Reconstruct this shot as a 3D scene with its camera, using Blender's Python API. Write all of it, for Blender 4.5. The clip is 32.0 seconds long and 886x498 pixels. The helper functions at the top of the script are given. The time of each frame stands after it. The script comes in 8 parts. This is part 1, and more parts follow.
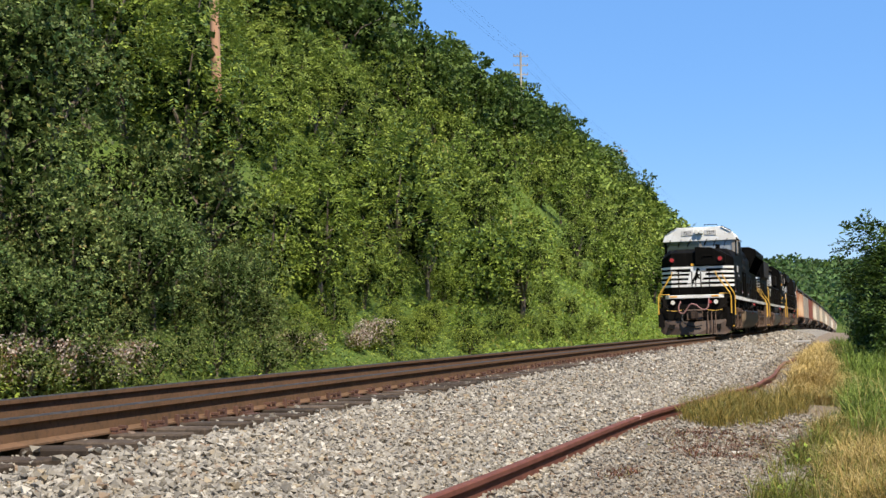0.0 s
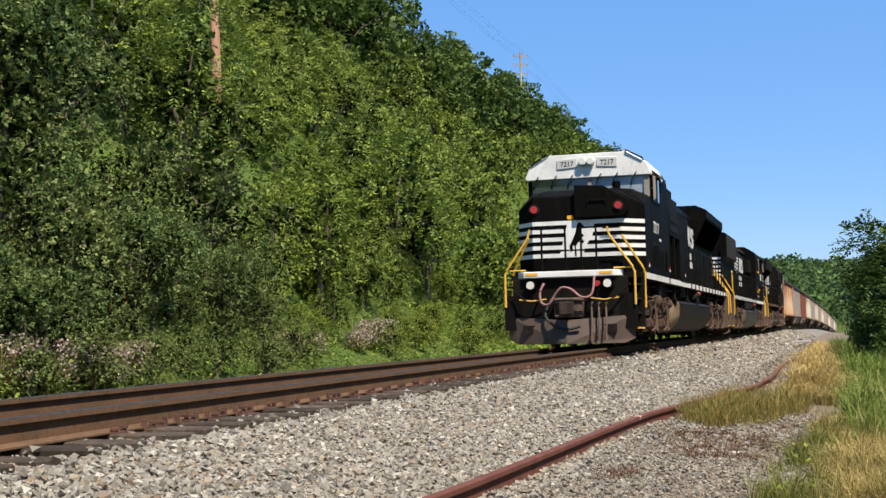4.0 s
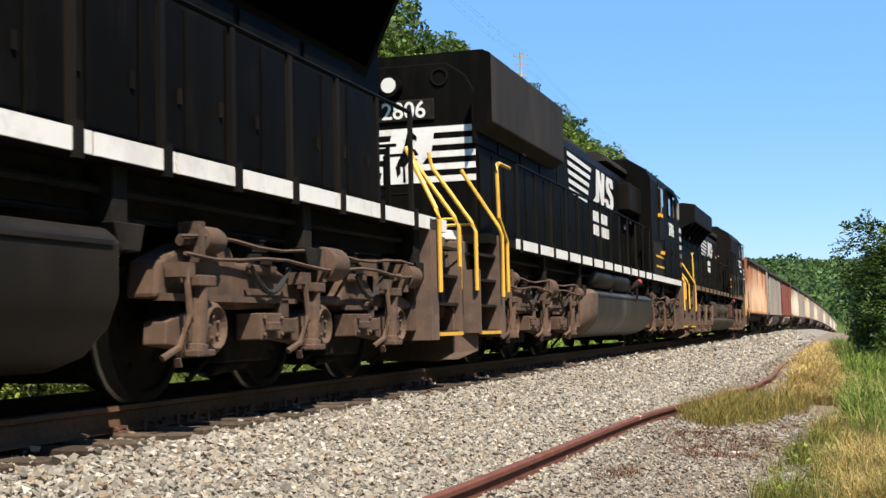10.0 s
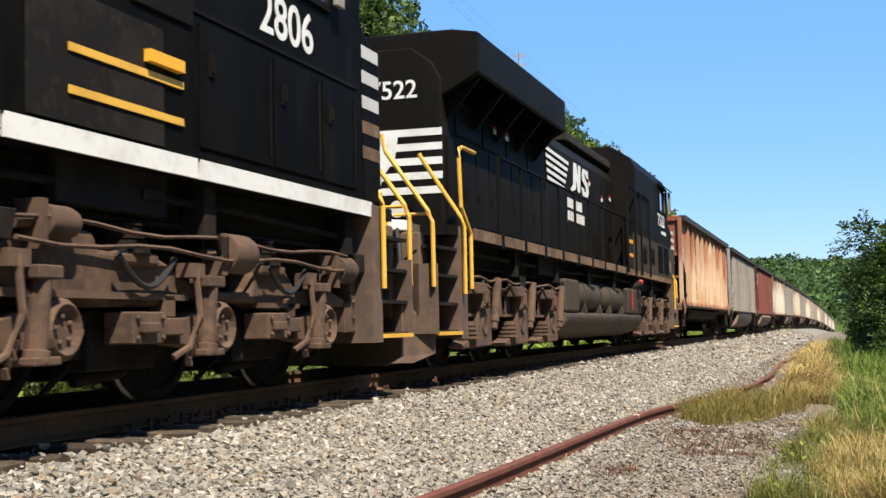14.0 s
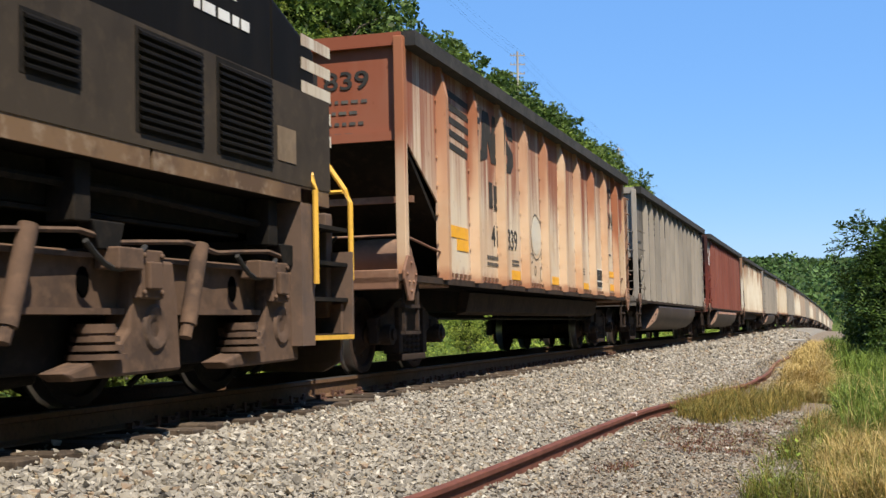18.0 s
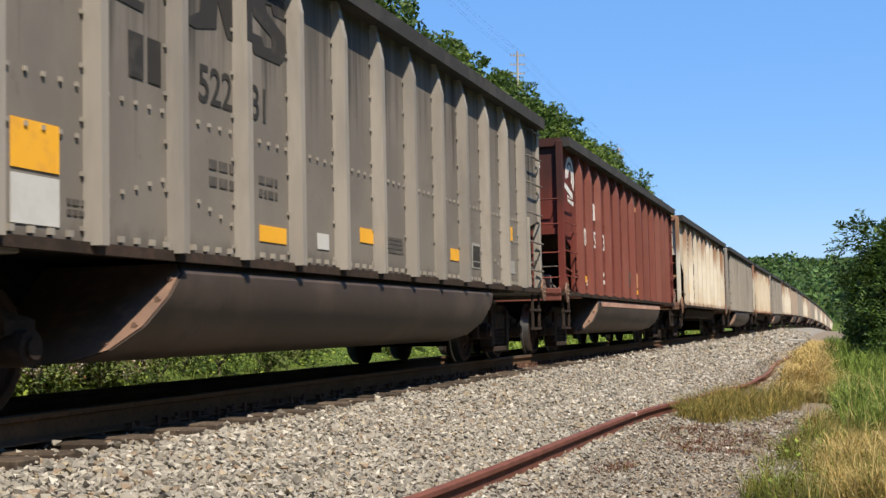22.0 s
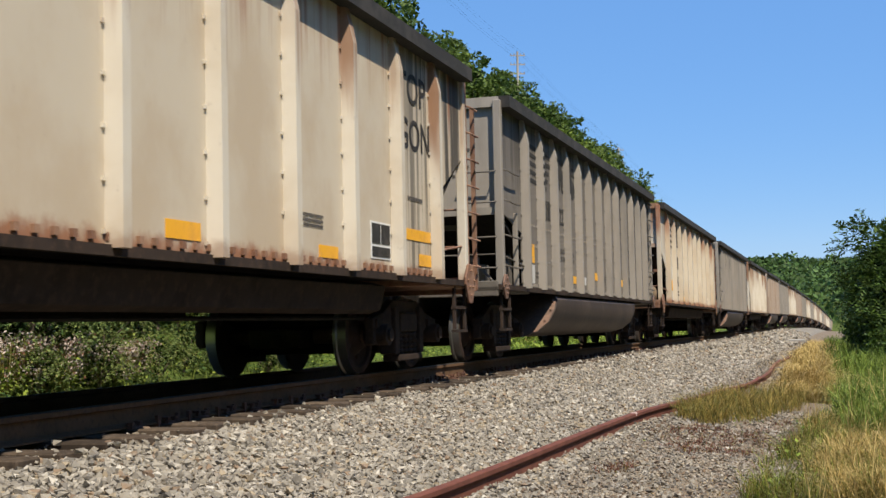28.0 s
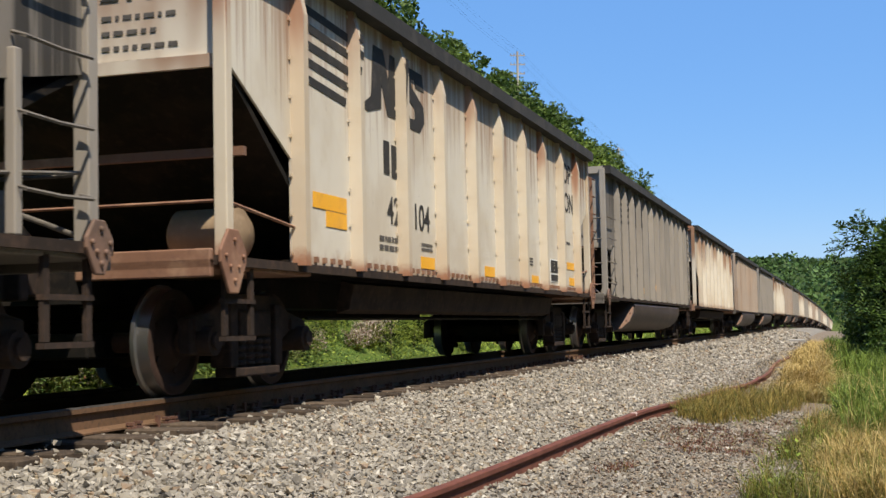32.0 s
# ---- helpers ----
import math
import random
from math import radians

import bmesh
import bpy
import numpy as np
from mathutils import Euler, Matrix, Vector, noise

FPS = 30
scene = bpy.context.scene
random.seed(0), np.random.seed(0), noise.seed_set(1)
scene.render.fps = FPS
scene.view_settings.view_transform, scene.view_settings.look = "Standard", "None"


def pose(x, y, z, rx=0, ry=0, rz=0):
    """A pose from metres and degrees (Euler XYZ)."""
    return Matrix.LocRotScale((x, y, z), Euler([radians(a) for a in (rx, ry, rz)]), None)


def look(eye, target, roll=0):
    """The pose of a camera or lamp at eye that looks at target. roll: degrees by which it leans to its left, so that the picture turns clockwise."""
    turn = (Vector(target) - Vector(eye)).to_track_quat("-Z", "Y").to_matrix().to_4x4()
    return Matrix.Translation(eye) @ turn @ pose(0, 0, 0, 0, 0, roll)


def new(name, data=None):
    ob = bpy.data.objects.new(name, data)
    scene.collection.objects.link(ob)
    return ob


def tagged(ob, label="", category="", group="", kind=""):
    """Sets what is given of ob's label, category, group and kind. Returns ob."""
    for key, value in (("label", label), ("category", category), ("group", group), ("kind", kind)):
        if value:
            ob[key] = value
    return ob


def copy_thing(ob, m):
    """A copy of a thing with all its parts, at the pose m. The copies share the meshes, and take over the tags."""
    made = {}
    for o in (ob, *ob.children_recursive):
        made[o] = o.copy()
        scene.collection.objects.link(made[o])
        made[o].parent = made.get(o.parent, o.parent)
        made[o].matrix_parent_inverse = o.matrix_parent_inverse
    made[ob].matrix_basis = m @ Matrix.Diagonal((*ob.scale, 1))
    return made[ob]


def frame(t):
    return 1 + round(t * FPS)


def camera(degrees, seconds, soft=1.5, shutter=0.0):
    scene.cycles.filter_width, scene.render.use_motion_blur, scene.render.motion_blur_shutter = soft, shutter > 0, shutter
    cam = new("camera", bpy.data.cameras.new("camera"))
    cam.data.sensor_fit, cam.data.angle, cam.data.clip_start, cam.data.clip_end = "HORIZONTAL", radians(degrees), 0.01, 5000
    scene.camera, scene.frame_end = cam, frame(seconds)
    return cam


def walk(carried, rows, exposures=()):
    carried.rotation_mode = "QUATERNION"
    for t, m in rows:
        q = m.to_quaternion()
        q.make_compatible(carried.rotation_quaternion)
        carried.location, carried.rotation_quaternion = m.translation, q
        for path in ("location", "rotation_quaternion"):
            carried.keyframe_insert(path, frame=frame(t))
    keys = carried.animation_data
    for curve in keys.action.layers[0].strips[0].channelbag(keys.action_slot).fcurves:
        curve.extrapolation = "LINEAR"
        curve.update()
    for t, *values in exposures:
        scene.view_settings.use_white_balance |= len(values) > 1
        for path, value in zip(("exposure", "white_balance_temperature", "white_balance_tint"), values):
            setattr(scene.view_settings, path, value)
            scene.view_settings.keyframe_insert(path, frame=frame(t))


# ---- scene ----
# ---- camera and its walk ----
def aim(eye, yaw, pitch, roll):
    a, b = radians(yaw), radians(pitch)
    way = Vector((-math.sin(a) * math.cos(b), math.cos(a) * math.cos(b), math.sin(b)))
    return look(eye, Vector(eye) + 10 * way, roll)


cam = camera(38.47, 32.0, soft=1.5, shutter=0.12)
FORE = aim((-0.027, 0.176, 0.501), 16.944, 3.499, -1.295)
AFT = aim((0.026, -0.169, 0.507), 16.784, 3.426, -1.274)
walk(cam, [(0.0, FORE), (12.8, FORE), (15.5, AFT), (32.0, AFT)], [(0.0, 0.62), (3.5, 0.58), (5.5, 0.44), (7.0, 0.42), (8.0, 0.8), (9.0, 0.87), (11.0, 0.84), (14.0, 0.84), (16.5, 0.7), (18.5, 0.58), (20.0, 0.46), (21.0, 0.58), (22.0, 0.6), (25.0, 0.55), (28.0, 0.42), (29.0, 0.56), (30.0, 0.54), (32.0, 0.49)])

# ---- world, sun, exposure ----
SUN_ELEVATION, SUN_AZIMUTH = 57.0, 135.5
world = bpy.data.worlds.new("sky")
scene.world = world
world.use_nodes = True
sky = world.node_tree.nodes.new("ShaderNodeTexSky")
sky.sky_type, sky.sun_disc = "NISHITA", False
sky.sun_elevation, sky.sun_rotation = radians(SUN_ELEVATION), radians(SUN_AZIMUTH)
sky.air_density, sky.dust_density, sky.ozone_density = 1.0, 0.0, 3.0
world.node_tree.nodes["Background"].inputs["Strength"].default_value = 0.092
rich = world.node_tree.nodes.new("ShaderNodeHueSaturation")
rich.inputs["Saturation"].default_value = 1.32
world.node_tree.links.new(sky.outputs["Color"], rich.inputs["Color"])
clear = world.node_tree.nodes.new("ShaderNodeMix")
clear.data_type = "RGBA"
clear.inputs["Factor"].default_value = 0.6
clear.inputs[7].default_value = (1.76, 3.66, 7.8, 1.0)
world.node_tree.links.new(rich.outputs["Color"], clear.inputs[6])
world.node_tree.links.new(clear.outputs[2], world.node_tree.nodes["Background"].inputs["Color"])
sun = new("sun", bpy.data.lights.new("sun", "SUN"))
sun.data.energy, sun.data.angle, sun.data.color = 5.0, radians(0.53), (1.0, 0.9, 0.74)
_e, _a = radians(SUN_ELEVATION), radians(SUN_AZIMUTH)
SUN_FROM = Vector((math.sin(_a) * math.cos(_e), math.cos(_a) * math.cos(_e), math.sin(_e)))
sun.matrix_world = look(60 * SUN_FROM, (0, 0, 0))
scene.view_settings.exposure = 0.56

# ---- the line of the track: lateral place and height along it ----
TRACK_X = -5.656


def track_at(y):
    q, e = min(max(y - 5, 0), 85) / 100, max(y - 90, 0) / 100
    x = 1.53 * q**2 - 0.692 * q**3 + (2 * 1.53 * 0.85 - 3 * 0.692 * 0.85**2) * e + 0.25 * e**2
    z = -1.032 * q**2 + 0.809 * q**3 + (-2 * 1.032 * 0.85 + 3 * 0.809 * 0.85**2) * e - 0.6 * e**2
    return TRACK_X + x, z


# ---- materials ----
def rgb(c):
    return (c, c, c, 1.0) if isinstance(c, (int, float)) else (*c, 1.0)


def material(name, base, rough=0.7, metal=0.0, second=None, amount=0.5, size=3.0, third=None, amount3=0.4, size3=0.3,
             bump=0.0, bump_size=0.05, streak=0.0, spec=0.5, islands=0.0, objects=0.0, coat=0.0):
    """A painted, rusty or mineral surface: a base colour broken by patches of a second colour and fine grain of a third."""
    m = bpy.data.materials.new(name)
    m.use_nodes = True
    n, link = m.node_tree.nodes, m.node_tree.links.new
    b = n["Principled BSDF"]
    b.inputs["Roughness"].default_value, b.inputs["Metallic"].default_value = rough, metal
    b.inputs["Specular IOR Level"].default_value = spec
    b.inputs["Coat Weight"].default_value = coat
    where = n.new("ShaderNodeTexCoord").outputs["Object"]
    info = n.new("ShaderNodeObjectInfo")
    shift = n.new("ShaderNodeVectorMath")
    shift.operation = "MULTIPLY_ADD"
    comb = n.new("ShaderNodeCombineXYZ")
    for k in range(3):
        link(info.outputs["Random"], comb.inputs[k])
    link(comb.outputs[0], shift.inputs[0])
    shift.inputs[1].default_value = (37.0, 53.0, 71.0)
    link(where, shift.inputs[2])
    place = shift.outputs[0]

    def noise_at(scale, detail=4.0, stretch=None):
        t = n.new("ShaderNodeTexNoise")
        t.inputs["Scale"].default_value, t.inputs["Detail"].default_value, t.inputs["Roughness"].default_value = scale, detail, 0.62
        src = place
        if stretch:
            mp = n.new("ShaderNodeMapping")
            mp.inputs["Scale"].default_value = stretch
            link(place, mp.inputs["Vector"])
            src = mp.outputs["Vector"]
        link(src, t.inputs["Vector"])
        return t.outputs["Fac"]

    def blend(a, bcol, fac, low, high, top):
        r = n.new("ShaderNodeMapRange")
        r.inputs["From Min"].default_value, r.inputs["From Max"].default_value, r.inputs["To Max"].default_value = low, high, top
        link(fac, r.inputs["Value"])
        x = n.new("ShaderNodeMix")
        x.data_type = "RGBA"
        link(r.outputs["Result"], x.inputs["Factor"])
        if isinstance(a, tuple):
            x.inputs[6].default_value = a
        else:
            link(a, x.inputs[6])
        x.inputs[7].default_value = bcol
        return x.outputs[2]

    colour = rgb(base)
    if second is not None:
        lo = 0.62 - 0.3 * amount
        st = (1.0, 1.0, 1.0 - streak) if streak else None
        colour = blend(colour, rgb(second), noise_at(size, 5.0, st), lo, lo + 0.14, min(1.0, 0.5 + amount * 0.5))
    if third is not None:
        lo = 0.62 - 0.3 * amount3
        st = (1.0, 1.0, 1.0 - streak) if streak else None
        colour = blend(colour, rgb(third), noise_at(1.0 / size3, 6.0, st), lo, lo + 0.2, min(1.0, 0.35 + amount3 * 0.6))
    for depth, out in ((islands, "island"), (objects, "object")):
        if depth:
            hsv = n.new("ShaderNodeHueSaturation")
            r = n.new("ShaderNodeMapRange")
            r.inputs["To Min"].default_value, r.inputs["To Max"].default_value = 1 - depth, 1 + depth
            if out == "island":
                link(n.new("ShaderNodeNewGeometry").outputs["Random Per Island"], r.inputs["Value"])
            else:
                link(info.outputs["Random"], r.inputs["Value"])
            link(r.outputs["Result"], hsv.inputs["Value"])
            if isinstance(colour, tuple):
                hsv.inputs["Color"].default_value = colour
            else:
                link(colour, hsv.inputs["Color"])
            colour = hsv.outputs["Color"]
    if isinstance(colour, tuple):
        b.inputs["Base Color"].default_value = colour
    else:
        link(colour, b.inputs["Base Color"])
    if bump:
        bp = n.new("ShaderNodeBump")
        bp.inputs["Strength"].default_value, bp.inputs["Distance"].default_value = min(1.0, bump * 20), 0.05 * bump * 4
        link(noise_at(1.0 / bump_size, 6.0), bp.inputs["Height"])
        link(bp.outputs["Normal"], b.inputs["Normal"])
    return m


def streaked_paint(name, base, stain, fade, heavy=0.5, low=1.35, rough=0.7, drip=0.5, seam=0.5, spec=0.3, tail=None):
    """Old car paint: stains that run down from the top chord in long streaks, thin drips, chalky patches and a stained bottom seam."""
    m = bpy.data.materials.new(name)
    m.use_nodes = True
    n, link = m.node_tree.nodes, m.node_tree.links.new
    b = n["Principled BSDF"]
    b.inputs["Roughness"].default_value, b.inputs["Specular IOR Level"].default_value = rough, spec
    where = n.new("ShaderNodeTexCoord").outputs["Object"]

    def noise_at(scale, detail=5.0, shift=0.0):
        mp = n.new("ShaderNodeMapping")
        mp.inputs["Scale"].default_value, mp.inputs["Location"].default_value = scale, (shift, shift * 1.7, shift * 0.6)
        link(where, mp.inputs["Vector"])
        t = n.new("ShaderNodeTexNoise")
        t.inputs["Scale"].default_value, t.inputs["Detail"].default_value, t.inputs["Roughness"].default_value = 1.0, detail, 0.6
        link(mp.outputs["Vector"], t.inputs["Vector"])
        return t.outputs["Fac"]

    def calc(op, x, y, z=None):
        k = n.new("ShaderNodeMath")
        k.operation = op
        for i, q in enumerate((x, y, z)):
            if isinstance(q, (int, float)):
                k.inputs[i].default_value = q
            elif q is not None:
                link(q, k.inputs[i])
        return k.outputs[0]

    def span(fac, a, c, lo=0.0, hi=1.0):
        r = n.new("ShaderNodeMapRange")
        r.interpolation_type = "SMOOTHSTEP"
        for key, v in (("From Min", a), ("From Max", c), ("To Min", lo), ("To Max", hi)):
            r.inputs[key].default_value = v
        link(fac, r.inputs["Value"])
        return r.outputs["Result"]

    def over(colour, top, fac):
        x = n.new("ShaderNodeMix")
        x.data_type = "RGBA"
        link(fac, x.inputs["Factor"])
        for i, c in ((6, colour), (7, top)):
            if isinstance(c, tuple):
                x.inputs[i].default_value = rgb(c) if len(c) == 3 else c
            else:
                link(c, x.inputs[i])
        return x.outputs[2]

    sep = n.new("ShaderNodeSeparateXYZ")
    link(where, sep.inputs[0])
    height = span(sep.outputs["Z"], low, 3.55, -0.17, 0.13)
    colour = over(base, fade, span(noise_at((0.6, 0.9, 0.7)), 0.4, 0.62))
    wide = calc("ADD", noise_at((0.5, 4.4, 0.16), 4.0, 3.0), height)
    thin = calc("ADD", noise_at((1.0, 17.0, 0.3), 4.0, 8.0), height)
    patch = span(noise_at((0.3, 0.8, 0.15), 2.0, 5.0), 0.36, 0.6)
    colour = over(colour, tuple(0.5 * p + 0.5 * q for p, q in zip(base, stain)), calc("MULTIPLY", span(wide, 0.6 - 0.22 * heavy, 0.74 - 0.2 * heavy), 0.75))
    colour = over(colour, stain, calc("MULTIPLY", calc("MULTIPLY", span(wide, 0.66 - 0.18 * heavy, 0.76 - 0.16 * heavy), patch), 0.9))
    colour = over(colour, stain, calc("MULTIPLY", span(thin, 0.62 - 0.12 * drip, 0.74 - 0.1 * drip), 0.75 * drip))
    edge_noise = calc("MULTIPLY_ADD", noise_at((3.0, 6.0, 5.0), 5.0, 2.0), -0.3, sep.outputs["Z"])
    colour = over(colour, stain, calc("MULTIPLY", span(edge_noise, 1.05, 0.9), seam))
    colour = over(colour, tuple(0.55 * q for q in stain), calc("MULTIPLY", span(noise_at((9.0, 9.0, 7.0), 6.0, 4.0), 0.63, 0.72), 0.5 * heavy))
    if tail:
        runs = calc("MULTIPLY", span(noise_at((0.5, 5.0, 0.14), 5.0, 11.0), 0.42, 0.56), span(sep.outputs["Y"], tail, tail + 1.4))
        colour = over(colour, (0.03, 0.027, 0.024), calc("MULTIPLY", runs, 0.88))
    link(colour, b.inputs["Base Color"])
    bp = n.new("ShaderNodeBump")
    bp.inputs["Strength"].default_value, bp.inputs["Distance"].default_value = 0.25, 0.01
    link(noise_at((3.0, 3.0, 2.0), 3.0, 6.0), bp.inputs["Height"])
    link(bp.outputs["Normal"], b.inputs["Normal"])
    return m


def leaf_material(name, base, other, deep=0.5, spec=0.16):
    m = bpy.data.materials.new(name)
    m.use_nodes = True
    n, link = m.node_tree.nodes, m.node_tree.links.new
    b = n["Principled BSDF"]
    b.inputs["Roughness"].default_value = 0.55
    b.inputs["Specular IOR Level"].default_value = spec
    rnd = n.new("ShaderNodeNewGeometry").outputs["Random Per Island"]
    info = n.new("ShaderNodeObjectInfo").outputs["Random"]
    add = n.new("ShaderNodeMath")
    add.operation = "MULTIPLY_ADD"
    link(info, add.inputs[0])
    add.inputs[1].default_value = 0.55
    half = n.new("ShaderNodeMath")
    half.operation = "MULTIPLY"
    link(rnd, half.inputs[0])
    half.inputs[1].default_value = 0.45
    link(half.outputs[0], add.inputs[2])
    x = n.new("ShaderNodeMix")
    x.data_type = "RGBA"
    link(add.outputs[0], x.inputs["Factor"])
    x.inputs[6].default_value, x.inputs[7].default_value = rgb(base), rgb(other)
    hsv = n.new("ShaderNodeHueSaturation")
    r = n.new("ShaderNodeMapRange")
    r.inputs["To Min"].default_value, r.inputs["To Max"].default_value = 1 - deep, 1 + deep
    link(rnd, r.inputs["Value"])
    link(r.outputs["Result"], hsv.inputs["Value"])
    link(x.outputs[2], hsv.inputs["Color"])
    link(hsv.outputs["Color"], b.inputs["Base Color"])
    tr = n.new("ShaderNodeBsdfTranslucent")
    link(hsv.outputs["Color"], tr.inputs["Color"])
    mx = n.new("ShaderNodeMixShader")
    mx.inputs["Fac"].default_value = 0.24
    link(b.outputs[0], mx.inputs[1])
    link(tr.outputs[0], mx.inputs[2])
    link(mx.outputs[0], n["Material Output"].inputs["Surface"])
    return m


def stone_material(name, tones, dust):
    """Crushed stone: each stone takes one of several tones, with dusty grain on it."""
    m = material(name, 0.3, 0.9, second=dust, amount=0.3, size=9.0, third=(0.14, 0.13, 0.12), amount3=0.3, size3=0.03, bump=0.02, bump_size=0.015)
    n, link = m.node_tree.nodes, m.node_tree.links.new
    ramp = n.new("ShaderNodeValToRGB")
    ramp.color_ramp.interpolation = "CONSTANT"
    for k, (at, c) in enumerate(tones):
        e = ramp.color_ramp.elements[k] if k < 2 else ramp.color_ramp.elements.new(at)
        e.position, e.color = at, rgb(c)
    link(n.new("ShaderNodeNewGeometry").outputs["Random Per Island"], ramp.inputs["Fac"])
    mixes = [k for k in n if k.bl_idname == "ShaderNodeMix"]
    link(ramp.outputs["Color"], mixes[0].inputs[6])
    return m


M_BALLAST = stone_material("ballast_stone", [(0.0, (0.203, 0.181, 0.149)), (0.2, (0.274, 0.247, 0.203)), (0.42, (0.238, 0.216, 0.181)), (0.6, (0.355, 0.323, 0.272)), (0.72, (0.295, 0.239, 0.164)), (0.81, (0.213, 0.149, 0.097)), (0.86, (0.132, 0.119, 0.101)), (0.94, (0.446, 0.410, 0.348))], (0.243, 0.214, 0.171))
M_DIRTY = stone_material("dirty_ballast_stone", [(0.0, (0.172, 0.154, 0.129)), (0.25, (0.224, 0.194, 0.157)), (0.5, (0.274, 0.229, 0.171)), (0.68, (0.152, 0.104, 0.071)), (0.8, (0.101, 0.090, 0.076)), (0.92, (0.345, 0.308, 0.257))], (0.203, 0.164, 0.114))
# Oily bed between the rails, darkened further for shade under the train.
M_OILY_SHADE = material("oily_trackbed", (0.035, 0.03, 0.025), 0.95, spec=0.1, second=(0.02, 0.017, 0.015), amount=0.6, size=12, third=(0.06, 0.05, 0.042), amount3=0.5, size3=0.05, bump=0.05, bump_size=0.04)
M_BED = material("ballast_bed", (0.203, 0.184, 0.155), 0.95, second=(0.101, 0.092, 0.076), amount=0.6, size=16, third=(0.295, 0.267, 0.225), amount3=0.6, size3=0.045, bump=0.05, bump_size=0.04)
M_SOIL = material("soil", (0.07, 0.1, 0.02), 0.95, spec=0.1, second=(0.05, 0.08, 0.018), amount=0.6, size=0.7, third=(0.12, 0.1, 0.055), size3=0.1, bump=0.04, bump_size=0.05)
M_BANK = material("grassy_bank_soil", (0.085, 0.13, 0.025), 0.95, spec=0.1, second=(0.06, 0.1, 0.02), amount=0.55, size=0.5, third=(0.17, 0.2, 0.055), amount3=0.45, size3=0.3, bump=0.05, bump_size=0.08)
M_SAND = material("sandy_gravel", (0.17, 0.132, 0.09), 0.95, second=(0.12, 0.083, 0.056), amount=0.55, size=2.5, third=(0.27, 0.215, 0.15), amount3=0.5, size3=0.04, bump=0.05, bump_size=0.03)
M_RAIL = material("rail_steel", (0.13, 0.078, 0.046), 0.88, 0.0, spec=0.1, second=(0.16, 0.092, 0.055), amount=0.6, size=4, third=(0.05, 0.035, 0.03), size3=0.04, bump=0.006, bump_size=0.01)
# Worn head, coloured dark for the bank it mirrors at grazing angles.
M_RAIL_HEAD = material("worn_rail_head", (0.042, 0.038, 0.035), 0.6, 0.0, spec=0.15, second=(0.028, 0.026, 0.025), amount=0.5, size=6, third=(0.09, 0.085, 0.08), size3=0.05)
M_RED_RAIL = material("rusted_red_rail", (0.115, 0.033, 0.02), 0.85, 0.0, second=(0.155, 0.05, 0.03), amount=0.6, size=5, third=(0.08, 0.03, 0.02), size3=0.05, bump=0.01, bump_size=0.012)
M_TIE = material("creosoted_tie", (0.06, 0.045, 0.034), 0.92, spec=0.15, second=(0.1, 0.075, 0.055), amount=0.5, size=6, third=(0.02, 0.017, 0.015), size3=0.05, bump=0.03, bump_size=0.02, objects=0.35)
M_PLATE = material("rusty_tie_plate", (0.095, 0.045, 0.03), 0.88, 0.0, second=(0.15, 0.07, 0.045), amount=0.5, size=8, third=(0.06, 0.035, 0.03), size3=0.03, objects=0.25)


